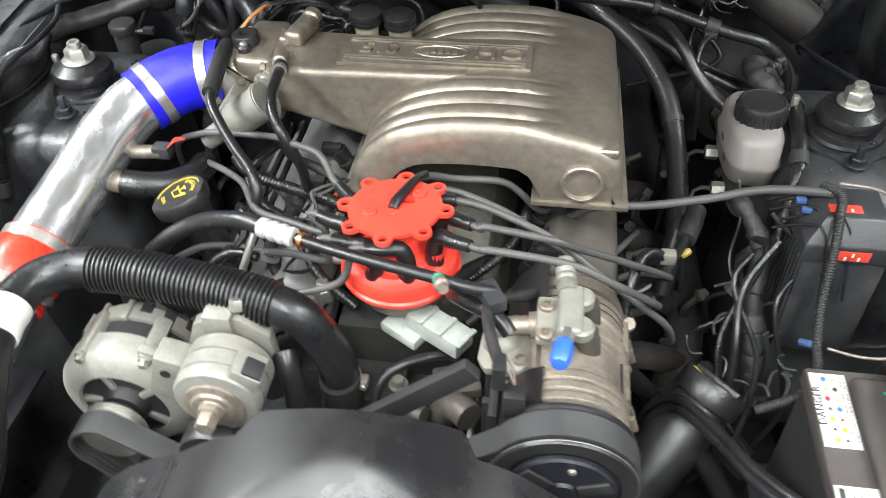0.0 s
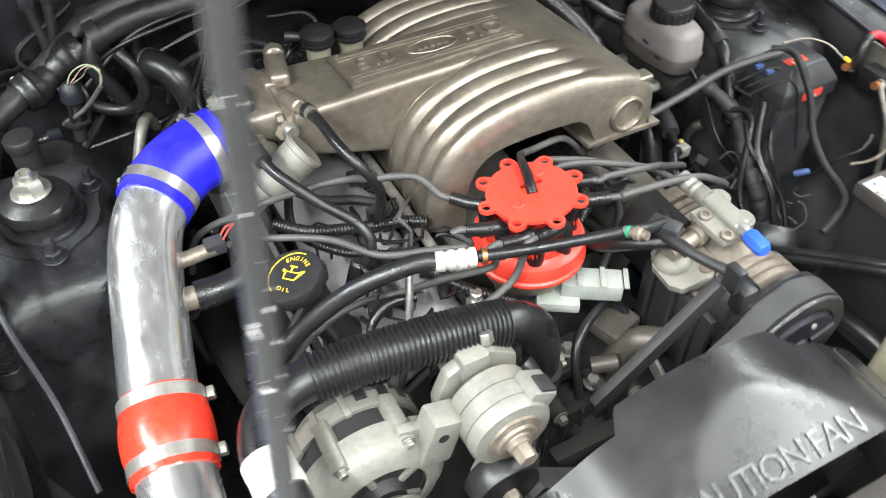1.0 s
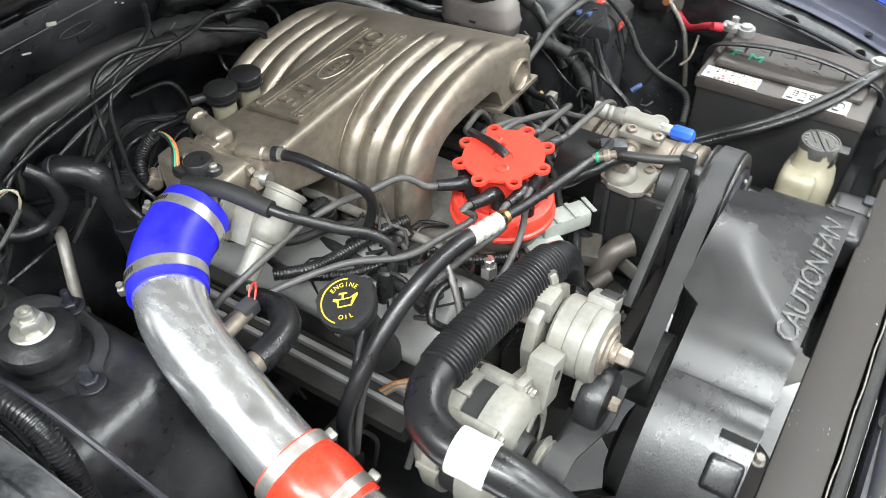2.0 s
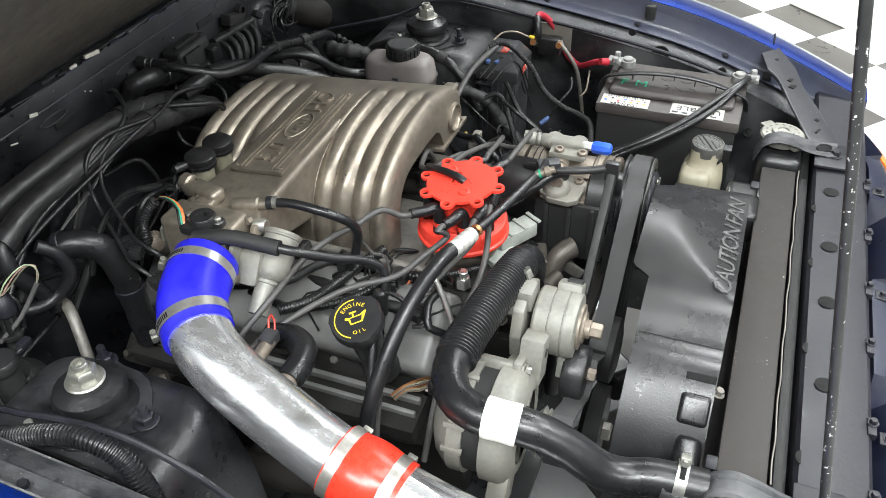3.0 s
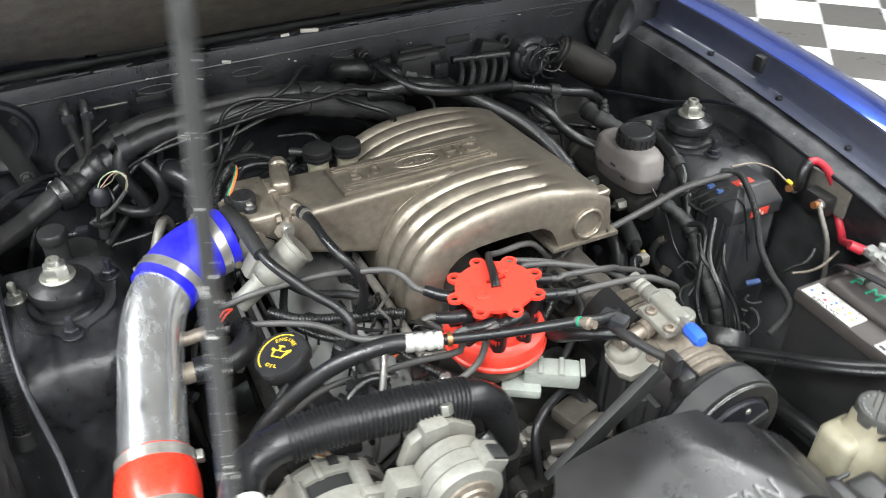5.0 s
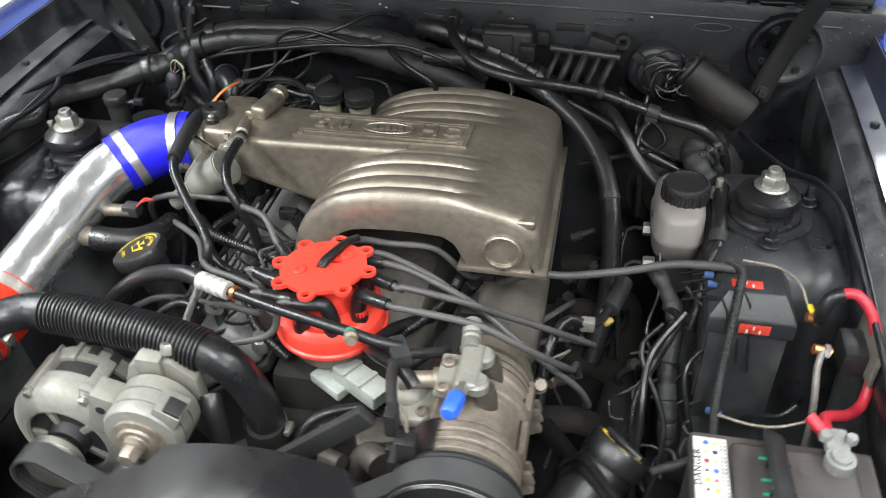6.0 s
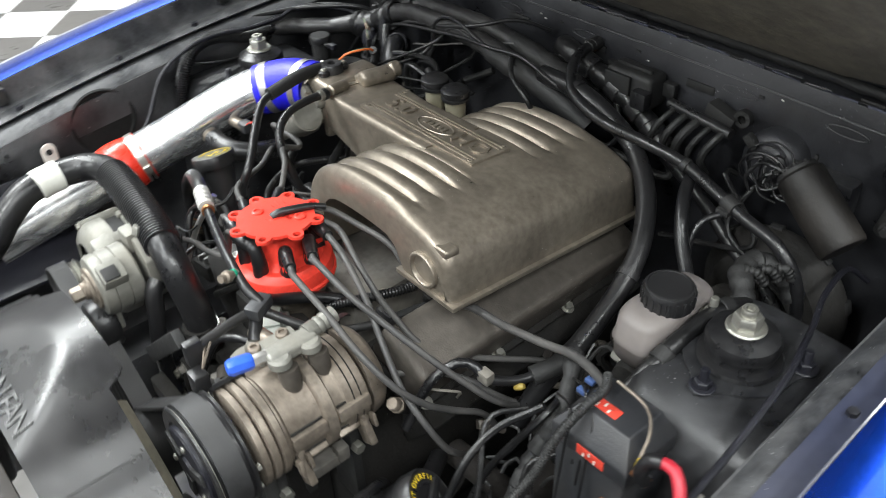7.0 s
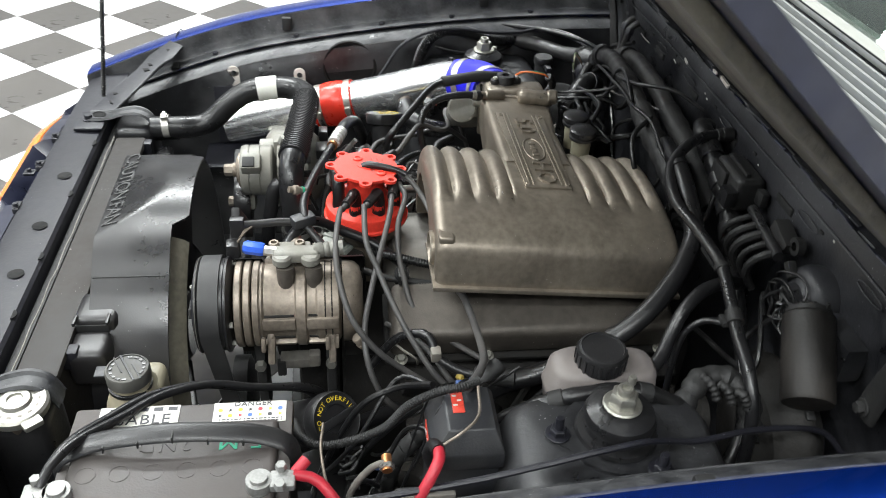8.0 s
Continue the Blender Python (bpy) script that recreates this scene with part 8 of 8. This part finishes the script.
    loop = [c + Vector((rr0 * math.cos(q0 + 0.8 * q), 0.6 * rr0 * math.sin(q0 + 0.8 * q) + rk.uniform(-0.006, 0.006), rr0 * 0.8 * math.sin(q0 + 0.8 * q + 0.7))) for q in range(rk.randint(4, 7))]
    part("crumpled_lead", hose(loop, rk.choice((0.0018, 0.0024, 0.0034)), 8, 0.004), rk.choice(("dull", "dull", "loom")), ml)
part("blue_plug", turned([(0, 0), (0.0045, 0), (0.0045, 0.016), (0.003, 0.020), (0, 0.020)], (0.426, -0.250, 0.722), (0.5, -0.6, 0.5), 10), "plug_blue", ml, "small blue crimp plug")
rnd = random.Random(21)
for k in range(5):
    x, y = 0.35 + rnd.uniform(0, 0.06), -0.10 - rnd.uniform(0, 0.22)
    pts = [(x + rnd.uniform(-0.02, 0.02), y + 0.06, 0.80 + rnd.uniform(-0.03, 0.02)), (x + rnd.uniform(-0.03, 0.03), y + 0.02, 0.77 + rnd.uniform(-0.05, 0.03)), (x + rnd.uniform(-0.04, 0.03), y - 0.03, 0.72 + rnd.uniform(-0.04, 0.03)), (x + rnd.uniform(-0.03, 0.03), y - 0.08, 0.66 + rnd.uniform(-0.05, 0.03)), (x + rnd.uniform(-0.04, 0.04), y - 0.10, 0.58)]
    solo("taped_loom", hose(pts, rnd.choice((0.0018, 0.0025, 0.0032, 0.0045)), 8), "loom", "shiny black taped wiring loom between engine and apron", "wiring", "taped looms")
for k in range(7):
    a = Vector((0.385 + 0.012 * (k % 3), -0.12 - 0.008 * k, 0.815 + 0.006 * (k % 2)))
    solo("thin_lead", hose([a, a + Vector((0.03, -0.02, 0.025)), a + Vector((0.045, -0.035, 0.02)), a + Vector((0.055, -0.06, -0.01 - 0.01 * k))], 0.0014, 6), "loom", "thin lead bundled beside the relay box", "wire", "thin leads")
cv = thing("steering_fluid_reservoir", "tilted black fluid reservoir with a yellow-lettered cap", "reservoir", (0.24, -0.40, 0.58))
RA = Vector((0.50, 0.50, 0.62)).normalized()
RC = Vector((0.334, -0.307, 0.708))
part("body", turned([(0, -0.20), (0.030, -0.20), (0.034, -0.19), (0.034, -0.032), (0.031, -0.026), (0, -0.026)], RC, RA, 36), "plastic", cv)
cap = part("cap", turned([(0.031, -0.026), (0.0365, -0.025), (0.0375, -0.021), (0.0375, -0.004), (0.0350, 0.0), (0.0335, -0.001), (0.0200, -0.001), (0.0185, -0.004), (0, -0.004)], RC, RA, 40), "plastic", cv)
RX = (Vector((0, 1, 0)) - RA * RA.y).normalized()
RF = Matrix.Translation(RC) @ Matrix((RX, RA.cross(RX), RA)).transposed().to_4x4()
bm = block((0, 0, 0.001), (0.058, 0.010, 0.008), 0.002, Matrix.Rotation(radians(28), 4, "Z"))
bmesh.ops.transform(bm, matrix=RF, verts=bm.verts)
part("handle_bar", bm, "plastic", cap)
for text, mid in (("OVERFILL", 72), ("DO NOT", 172)):
    for k, ch in enumerate(text):
        a = mid - 13 * (k - (len(text) - 1) / 2)
        if ch != " ":
            part("letter", words(ch, 0.0088, 0.0003, RF @ pose(0.0270 * math.cos(radians(a)), 0.0270 * math.sin(radians(a)), -0.0009, 0, 0, a - 90)), "yellow", cap, "yellow printed letter")
for x, y, z, key, lab_, ax in ((0.232, -0.272, 0.750, "tan", "small brass-collared boot connector in the driver side gap", (0.15, -0.6, 0.8)),):
    wc_ = thing("wire_connector", lab_, "connector", (x, y, z - 0.03), "wire connectors")
    q = 1.0 if key == "tan" else 0.55
    part("sleeve", turned([(0.0075 * q, -0.028), (0.0085 * q, -0.006), (0, -0.006)], (x, y, z), ax, 14), "loom", wc_)
    part("collar", turned([(0.0085 * q, -0.006), (0.0100 * q, -0.005), (0.0100 * q, 0.0), (0.0085 * q, 0.001), (0.0085 * q, 0.010 * q), (0.007 * q, 0.012 * q), (0, 0.012 * q)], (x, y, z), ax, 8), key, wc_)
line("white_clip_wire", [(0.18, -0.235, 0.735), (0.215, -0.205, 0.745), (0.25, -0.175, 0.735), (0.275, -0.155, 0.715), (0.285, -0.13, 0.69)], 0.0042, "wire", "grey plug lead with a white clip", "wire")
coil = thing("crankcase_hose", "black hose with a grey clip and yellow tag", "hose", (0.28, -0.18, 0.75))
part("hose", hose([(0.232, -0.262, 0.70), (0.236, -0.225, 0.755), (0.250, -0.190, 0.776), (0.266, -0.178, 0.772), (0.282, -0.172, 0.760), (0.299, -0.140, 0.748), (0.313, -0.108, 0.752)], 0.0062, 12), "rubber", coil)
part("hose_nose", hose([(0.306, -0.124, 0.749), (0.313, -0.106, 0.752), (0.322, -0.075, 0.755)], 0.0125, 14), "dull", coil)
part("grey_clip", block((0.280, -0.175, 0.765), (0.018, 0.014, 0.016), 0.003), "pewter", coil, "small grey clip")
part("yellow_tag", turned([(0, 0), (0.0035, 0), (0.0045, 0.003), (0.0045, 0.010), (0.003, 0.013), (0, 0.013)], (0.301, -0.147, 0.742), (0.6, 0.3, 0.4), 10), "tag_yellow", coil, "dull yellow tag")
part("link_wire", hose([(0.236, -0.225, 0.745), (0.255, -0.215, 0.750), (0.262, -0.20, 0.742), (0.250, -0.195, 0.72)], 0.0018, 6), "pewter", coil)
line("frame_hose", [(0.24, -0.22, 0.62), (0.29, -0.30, 0.64), (0.33, -0.38, 0.65), (0.35, -0.47, 0.66), (0.36, -0.56, 0.64)], 0.012, "rubber", "black hose low beside the battery", seg=12)
line("lower_radiator_hose", [(0.33, -0.62, 0.50), (0.28, -0.585, 0.46), (0.16, -0.55, 0.44), (0.06, -0.49, 0.46)], 0.022, "rubber", "black lower radiator hose behind the shroud", seg=14)
# passenger side
vcap = thing("vacuum_canister", "small black round vacuum canister behind the strut tower", "canister", (-0.49, 0.126, 0.80))
part("body", turned([(0, -0.075), (0.016, -0.075), (0.0165, -0.012), (0, -0.012)], (-0.49, 0.126, 0.862), seg=24), "dull", vcap)
part("lid", turned([(0, -0.014), (0.0185, -0.014), (0.0195, -0.011), (0.0195, -0.002), (0.0175, 0.001), (0, 0.0015)], (-0.49, 0.126, 0.862), seg=28), "plastic", vcap, "black round lid")
part("spout", turned([(0, 0), (0.0045, 0), (0.0045, 0.028), (0, 0.028)], (-0.474, 0.126, 0.850), (1, 0.1, -0.05), 12), "plastic", vcap)
part("spout_clip", block((-0.452, 0.128, 0.851), (0.016, 0.010, 0.010), 0.002), "support", vcap)
for off in ((0.0, 0.0), (0.012, 0.008)):
    line("tower_hose", [(-0.47, 0.24, 0.88), (-0.49 - off[0], 0.215 - off[1], 0.892), (-0.535 - off[0], 0.17, 0.893), (-0.585, 0.11 - off[1], 0.888), (-0.605, 0.03, 0.885), (-0.612, -0.06, 0.87)], 0.0042, "rubber", "thin black hose curving round the strut tower", group="tower hoses")
taped = thing("taped_junction", "lumpy taped hose junction on the firewall", "wiring", (-0.43, 0.2, 0.86))
part("tape_lump", hose([(-0.475, 0.198, 0.868), (-0.45, 0.208, 0.872), (-0.42, 0.218, 0.885), (-0.385, 0.225, 0.90)], lambda u: 0.021 + 0.004 * math.sin(9 * u) + 0.0012 * math.sin(47 * u), 16, 0.005), "loom", taped)
for k in range(3):
    part("tape_tail", hose([(-0.43 + 0.012 * k, 0.196, 0.868), (-0.425 + 0.012 * k, 0.184, 0.855), (-0.43 + 0.01 * k, 0.18, 0.82)], 0.0032, 8), "loom", taped)
cc = thing("corrugated_conduit", "black corrugated conduit over the strut tower", "conduit", (-0.555, 0, 0.84))
CC = [(-0.615, 0.14, 0.862), (-0.585, 0.075, 0.862), (-0.572, 0.030, 0.866), (-0.565, -0.025, 0.885), (-0.561, -0.066, 0.890), (-0.560, -0.098, 0.876), (-0.562, -0.118, 0.845), (-0.566, -0.130, 0.80), (-0.57, -0.14, 0.75)]
part("sleeve", ribbed(CC, 0.0098, 0.0044, 0.0020, 18), "rubber", cc)
p, d = along(CC, 0.97)
part("tape_band", turned([(0.0118, -0.011), (0.0126, -0.010), (0.0126, 0.010), (0.0118, 0.011)], p, d, 18), "dull", cc)
line("apron_cable", [(-0.47, 0.275, 0.845), (-0.535, 0.215, 0.872), (-0.578, 0.145, 0.888), (-0.562, 0.085, 0.886), (-0.556, 0.02, 0.888), (-0.553, -0.036, 0.896), (-0.549, -0.10, 0.893), (-0.544, -0.165, 0.862), (-0.530, -0.22, 0.79), (-0.52, -0.30, 0.74)], 0.0036, "support", "thin grey cable over the strut tower", "cable", 8)
line("tower_wire", [(-0.60, 0.10, 0.855), (-0.568, 0.05, 0.842), (-0.562, 0.0, 0.838), (-0.566, -0.05, 0.842), (-0.572, -0.09, 0.85)], 0.0028, "loom", "thin black wire on the strut tower", "wire", 8)
ch = thing("pressure_switch", "small pressure switch with a clear grey head behind the strut tower", "switch", (-0.425, 0.189, 0.80))
part("switch_head", turned([(0, 0.020), (0.007, 0.019), (0.0125, 0.013), (0.0145, 0.004), (0.0145, -0.006), (0.011, -0.010), (0, -0.010)][::-1], (-0.418, 0.189, 0.858), (0.12, 0.0, 1), 20), "support", ch, "dusty clear grey head")
part("switch_body", turned([(0, -0.06), (0.0085, -0.06), (0.0085, -0.004), (0, -0.004)], (-0.419, 0.189, 0.852), (0.12, 0, 1), 16), "dull", ch)
part("switch_flange", turned([(0, -0.004), (0.015, -0.004), (0.016, -0.002), (0.016, 0.002), (0, 0.003)], (-0.424, 0.187, 0.822), (0.12, 0, 1), 6), "plastic", ch)
part("switch_lead", hose([(-0.383, 0.160, 0.878), (-0.397, 0.168, 0.858), (-0.412, 0.174, 0.842), (-0.424, 0.180, 0.833), (-0.44, 0.19, 0.82)], 0.0030, 8), "wire", ch, "grey sleeved lead")
acc = thing("accumulator", "black round accumulator with a bent aluminium line", "accumulator", (-0.40, 0.12, 0.62))
part("canister", turned([(0, 0.20), (0.03, 0.20), (0.046, 0.185), (0.05, 0.17), (0.05, 0.0), (0, 0)][::-1], (-0.470, 0.165, 0.60), (0, 0, 1), 28), "dull", acc)
part("bent_line", hose([(-0.330, 0.21, 0.765), (-0.336, 0.195, 0.790), (-0.343, 0.180, 0.801), (-0.354, 0.162, 0.795), (-0.374, 0.138, 0.758), (-0.392, 0.118, 0.71), (-0.40, 0.11, 0.63)], 0.0075, 12), "pewter", acc, "dull aluminium refrigerant line")
part("line_nut", hexnut(bmesh.new(), (-0.388, 0.122, 0.722), 0.011, 0.014, (0.3, 0.3, 1)), "zinc", acc)
for k, key in enumerate(("pale_green", "pale_pink", "cream")):
    solo("looped_wire", hose([(-0.419 + 0.002 * k, 0.187, 0.874), (-0.412 + 0.007 * k, 0.178, 0.893 - 0.003 * k), (-0.401 + 0.004 * k, 0.168, 0.906 - 0.003 * k), (-0.389 + 0.002 * k, 0.160, 0.911 - 0.002 * k), (-0.380 + 0.001 * k, 0.157, 0.902), (-0.379 - 0.001 * k, 0.157, 0.889), (-0.384, 0.161, 0.876)], 0.0010, 6), key, "thin pale coloured wire loop on the pressure switch", "wire", "looped wires")
for s_, x in ((0, -0.592), (1, -0.581)):
    y = (-0.512, -0.375)[s_]
    ear = thing("filter_bracket", "steel bracket ear coloured pale for its sheen, with a dark hole", "bracket", (x, y, 0.74), "filter brackets")
    ey = block((x + 0.018, y, 0.777), (0.003, 0.024, 0.034), 0.001)
    lathe(ey, disc(0.012, 0.003, 0.0005), (x + 0.0165, y, 0.794), (1, 0, 0), 20)
    part("ear_plate", ey, "galv", ear)
    part("ear_hole", turned(disc(0.0055, 0.001, 0.0002), (x + 0.0197, y, 0.791), (1, 0, 0), 14), "dull", ear)
afb = thing("air_filter_shield", "dark steel air filter shield on the apron", "shield", (-0.57, -0.44, 0.6))
part("shield_plate", block((-0.565, -0.445, 0.70), (0.004, 0.22, 0.13), 0.0015), "support", afb)
part("shield_foot", block((-0.52, -0.45, 0.625), (0.11, 0.26, 0.006), 0.002), "support", afb)
# nothing is cut here: a black disc gives the duct's dark inside
solo("fender_duct_hole", turned([(0, 0.0), (0.05, 0.0), (0.052, 0.003), (0.056, 0.004), (0.058, 0.0)], (-0.5825, -0.27, 0.80), (1, 0, 0.05), 36), "hole", "flat black disc for a round duct opening in the apron", "duct opening")
for x0, x1 in ((-0.431, -0.426), (-0.405, -0.417)):
    pipe = thing("hinge_pipe", "short grey-black pipe clamped to the firewall", "pipe", (x1, 0.265, 0.88), "firewall pipes")
    part("pipe", hose([(x0, 0.282, 0.966), (x0, 0.268, 0.955), ((x0 + x1) / 2, 0.263, 0.92), (x1, 0.260, 0.885), (x1 - 0.01, 0.25, 0.86)], 0.0068, 12), "foam", pipe)
    part("pipe_nut", hexnut(bmesh.new(), (x0, 0.266, 0.945), 0.0095, 0.012, (0, 0.2, 1)), "support", pipe)
line("pale_tie", [(-0.393, 0.286, 0.950), (-0.37, 0.284, 0.951), (-0.345, 0.287, 0.9495)], 0.0014, "pewter", "pale cut wire end on the firewall", "wire", 6)
for k in (0, 1):
    line("twisted_wire", [(-0.300 + 0.004 * k, 0.198, 0.882), (-0.262, 0.199 + 0.003 * k, 0.8915), (-0.227, 0.200 - 0.003 * k, 0.902), (-0.19, 0.199 + 0.003 * k, 0.915), (-0.12, 0.200, 0.937), (-0.07, 0.215, 0.948)], 0.0017, "wire", "thin grey twisted wire pair above the heater hoses", "wire", 6, "twisted wires")
rr = random.Random(5)
for k in range(12):
    x0 = -0.5 + 0.9 * rr.random()
    pts = [(x0, 0.27, 0.88 + rr.uniform(-0.05, 0.06)), (x0 + rr.uniform(-0.08, 0.08), 0.25, 0.86 + rr.uniform(-0.05, 0.04)), (x0 + rr.uniform(-0.12, 0.12), 0.22, 0.82 + rr.uniform(-0.05, 0.03)), (x0 + rr.uniform(-0.15, 0.15), 0.2, 0.76)]
    solo("firewall_wire", hose(pts, rr.choice((0.003, 0.004, 0.006)), 8), rr.choice(("loom", "dull")), "black wire hanging on the firewall", "wire", "firewall wires")

line("apron_ground_lead", [(0.455, -0.26, 0.72), (0.47, -0.275, 0.75), (0.49, -0.29, 0.77), (0.505, -0.285, 0.785)], 0.003, "loom", "thin black lead below the relay box", "wire")

# taped loom between the reservoir and the strut tower
tl = thing("apron_loom", "thick black taped loom between reservoir and strut tower", "wiring", (0.43, 0.0, 0.80))
TL = [(0.405, -0.135, 0.74), (0.418, -0.105, 0.785), (0.430, -0.06, 0.822), (0.434, -0.005, 0.838), (0.438, 0.050, 0.838), (0.443, 0.095, 0.815), (0.445, 0.13, 0.77), (0.445, 0.15, 0.70)]
part("loom", hose(TL, lambda u: 0.0100 + 0.0008 * math.sin(60 * u), 14), "loom", tl)
for u in (0.3, 0.55, 0.8):
    p, d = along(TL, u)
    part("tape_band", turned([(0.0107, -0.009), (0.0119, -0.008), (0.0119, 0.008), (0.0107, 0.009)], p, d, 16), "dull", tl)

# small hardware low in the gaps beside the engine
rg = random.Random(51)
for k in range(26):
    x = rg.choice((-1, 1)) * rg.uniform(0.24, 0.40)
    y, z = rg.uniform(-0.24, 0.16), rg.uniform(0.60, 0.70)
    ax = (rg.uniform(-1, 1), rg.uniform(-1, 1), 1)
    fit_ = thing("pipe_fitting", "small greasy steel pipe fitting low in the engine gap", "fitting", (x, y, z - 0.03), "pipe fittings")
    part("tube", hose([(x, y, z), (x + rg.uniform(-0.02, 0.02), y + rg.uniform(-0.03, 0.03), z - 0.03), (x + rg.uniform(-0.03, 0.03), y + rg.uniform(-0.06, 0.06), z - 0.10)], rg.choice((0.003, 0.005, 0.007)), 8), rg.choice(("loom", "dull", "block")), fit_)
    part("nut", hexnut(bmesh.new(), (x, y, z), rg.uniform(0.006, 0.010), rg.uniform(0.008, 0.014), ax), rg.choice(("lcover", "lcover", "support", "dark_iron")), fit_)

# small wiring round the throttle, the solenoids and the lower intake
rq = random.Random(33)
for k in range(9):
    a = Vector((rq.uniform(-0.15, -0.10), rq.uniform(0.10, 0.13), 0.872))
    b = Vector((rq.uniform(-0.30, -0.12), rq.uniform(0.10, 0.17), rq.uniform(0.84, 0.90)))
    m_ = (a + b) / 2 + Vector((rq.uniform(-0.03, 0.03), rq.uniform(0.0, 0.04), rq.uniform(-0.01, 0.015)))
    solo("vacuum_line", hose([a, a.lerp(m_, 0.5) + Vector((0, 0.008, 0.004)), m_, b, b + Vector((-0.02, 0.01, -0.05))], rq.choice((0.0022, 0.003, 0.0042)), 8), "loom", "thin black vacuum line behind the throttle", "hose", "vacuum lines")
for k in range(14):
    a = Vector((rq.uniform(-0.24, -0.11), rq.uniform(-0.30, -0.10), rq.uniform(0.77, 0.805)))
    pts = [a]
    for q in range(3):
        pts.append(pts[-1] + Vector((rq.uniform(-0.035, 0.035), rq.uniform(-0.04, 0.04), rq.uniform(-0.012, 0.014))))
    pts.append(pts[-1] + Vector((rq.uniform(-0.02, 0.02), rq.uniform(-0.02, 0.02), -0.05)))
    solo("engine_wire", hose(pts, rq.choice((0.0016, 0.0022, 0.0032)), 6), rq.choice(("loom", "loom", "dull", "wire")), "thin wire looped beside the lower intake", "wire", "engine wires")
for x, y, z, a in ((-0.285, 0.088, 0.872, 0.3), (-0.305, 0.045, 0.850, -0.4), (-0.268, 0.118, 0.862, 0.9), (-0.165, -0.205, 0.800, 0.5), (-0.205, -0.265, 0.800, -0.3)):
    cn = thing("wire_plug", "black ribbed wiring plug", "connector", (x, y, z - 0.01), "wire plugs")
    t = Matrix.Rotation(a, 4, "Z")
    part("shell", block((x, y, z), (0.026, 0.016, 0.014), 0.003, t), "plastic", cn)
    for q in (-1, 0, 1):
        o = t @ Vector((0.006 * q, 0, 0))
        part("rib", block((x + o.x, y + o.y, z + 0.007), (0.002, 0.015, 0.002), 0.0005, t), "plastic", cn)


# ---- room ----
floor = tagged(thing("floor", "black and white checkered tile floor of a workshop", "floor", (0, 0, 0)), kind="structure")
part("screed", block((0, 0, -0.055), (12, 12, 0.1), 0.0), "tile_dark", floor, "grey floor below the tiles")
TS, TA = 0.300, radians(-41.5)
ta, tb_ = Vector((math.cos(TA), math.sin(TA), 0)), Vector((-math.sin(TA), math.cos(TA), 0))
T0 = Vector((-2.636, -1.379, 0))
tm = {}
for key in ("tile_light", "tile_dark"):
    bm = block((0, 0, 0), (TS - 0.003, TS - 0.003, 0.008), 0.0012, seg=1)
    me = bpy.data.meshes.new("tile")
    bm.to_mesh(me)
    bm.free()
    me.materials.append(M[key])
    tm[key] = me
rest = {"tile_light": bmesh.new(), "tile_dark": bmesh.new()}
count = 0
cells = []
for i in range(-28, 29):
    for j in range(-28, 29):
        p = T0 + ta * ((i + 0.5) * TS) + tb_ * ((j + 0.5) * TS)
        if abs(p.x) < 5.6 and abs(p.y) < 5.6:
            near = 0 if 0.9 < abs(p.x) < 3.9 and -2.3 < p.y < 1.6 else 1
            cells.append((near, abs(p.x), i, j, p))
cells.sort(key=lambda c: c[:2])
turn = Matrix.Rotation(TA, 4, "Z")
for near, _, i, j, p in cells:
    key = "tile_dark" if (i + j) % 2 else "tile_light"
    if near == 0 and count < 300:
        ob = new("tile", tm[key])
        ob.parent = floor
        ob.matrix_basis = Matrix.Translation(p) @ turn
        count += 1
    else:
        box(rest[key], p, (TS - 0.003, TS - 0.003, 0.008), 0, turn)
for key, bm in rest.items():
    tagged(part("floor_tiles", bm, key, floor), kind="stuff")
kd, ko = Vector((0.665, 0.747, 0)), Vector((0.747, -0.665, 0))
km = Matrix.Translation(Vector((2.77, -0.93, 0)) + ko * 0.6 + kd * 0.2) @ Matrix.Rotation(math.atan2(0.747, 0.665), 4, "Z")
step_ = tagged(thing("raised_step", "low white-edged step beside the tile floor", "step", (3.2, -1.2, 0)), kind="structure")
bm = block((0, 0.585, 0.064), (2.6, 0.03, 0.112), 0.004)
bmesh.ops.transform(bm, matrix=km, verts=bm.verts)
part("kerb_face", bm, "kerb", step_, "white painted kerb")
bm = block((0, -0.02, 0.060), (2.6, 1.17, 0.110), 0.003)
bmesh.ops.transform(bm, matrix=km, verts=bm.verts)
part("deck", bm, "deck", step_, "pale grey-green deck")
# unseen walls close the room; their grey dims reflections in the paint
wall = tagged(thing("wall", "unseen grey wall, toned to dim paint reflections", "wall", (0, 0, 0)), kind="structure")
for at, size in (((0, 5.6, 1.6), (11.4, 0.2, 3.2)), ((0, -5.6, 1.6), (11.4, 0.2, 3.2)), ((5.6, 0, 1.6), (0.2, 11.0, 3.2)), ((-5.6, 0, 1.6), (0.2, 11.0, 3.2))):
    part("wall_panel", block(at, size, 0), "grey_wall", wall)
# unseen ceiling, added above the lamps
tagged(link("ceiling", block((0, 0, 3.3), (11.4, 11.4, 0.2), 0), "wall"), "unseen white ceiling that closes the room", "ceiling", "", "structure")
for lx, ly, _, lsx, lsy in LAMPS:
    fix = thing("ceiling_light", "white ceiling light panel, unseen, added to light the bay", "ceiling light", (lx, ly, 3.15), "ceiling lights")
    part("frame", block((lx, ly, 3.18), (lsx + 0.06, lsy + 0.06, 0.04), 0.005), "wall", fix)
    part("diffuser", block((lx, ly, 3.155), (lsx, lsy, 0.012), 0.003), "glow", fix)
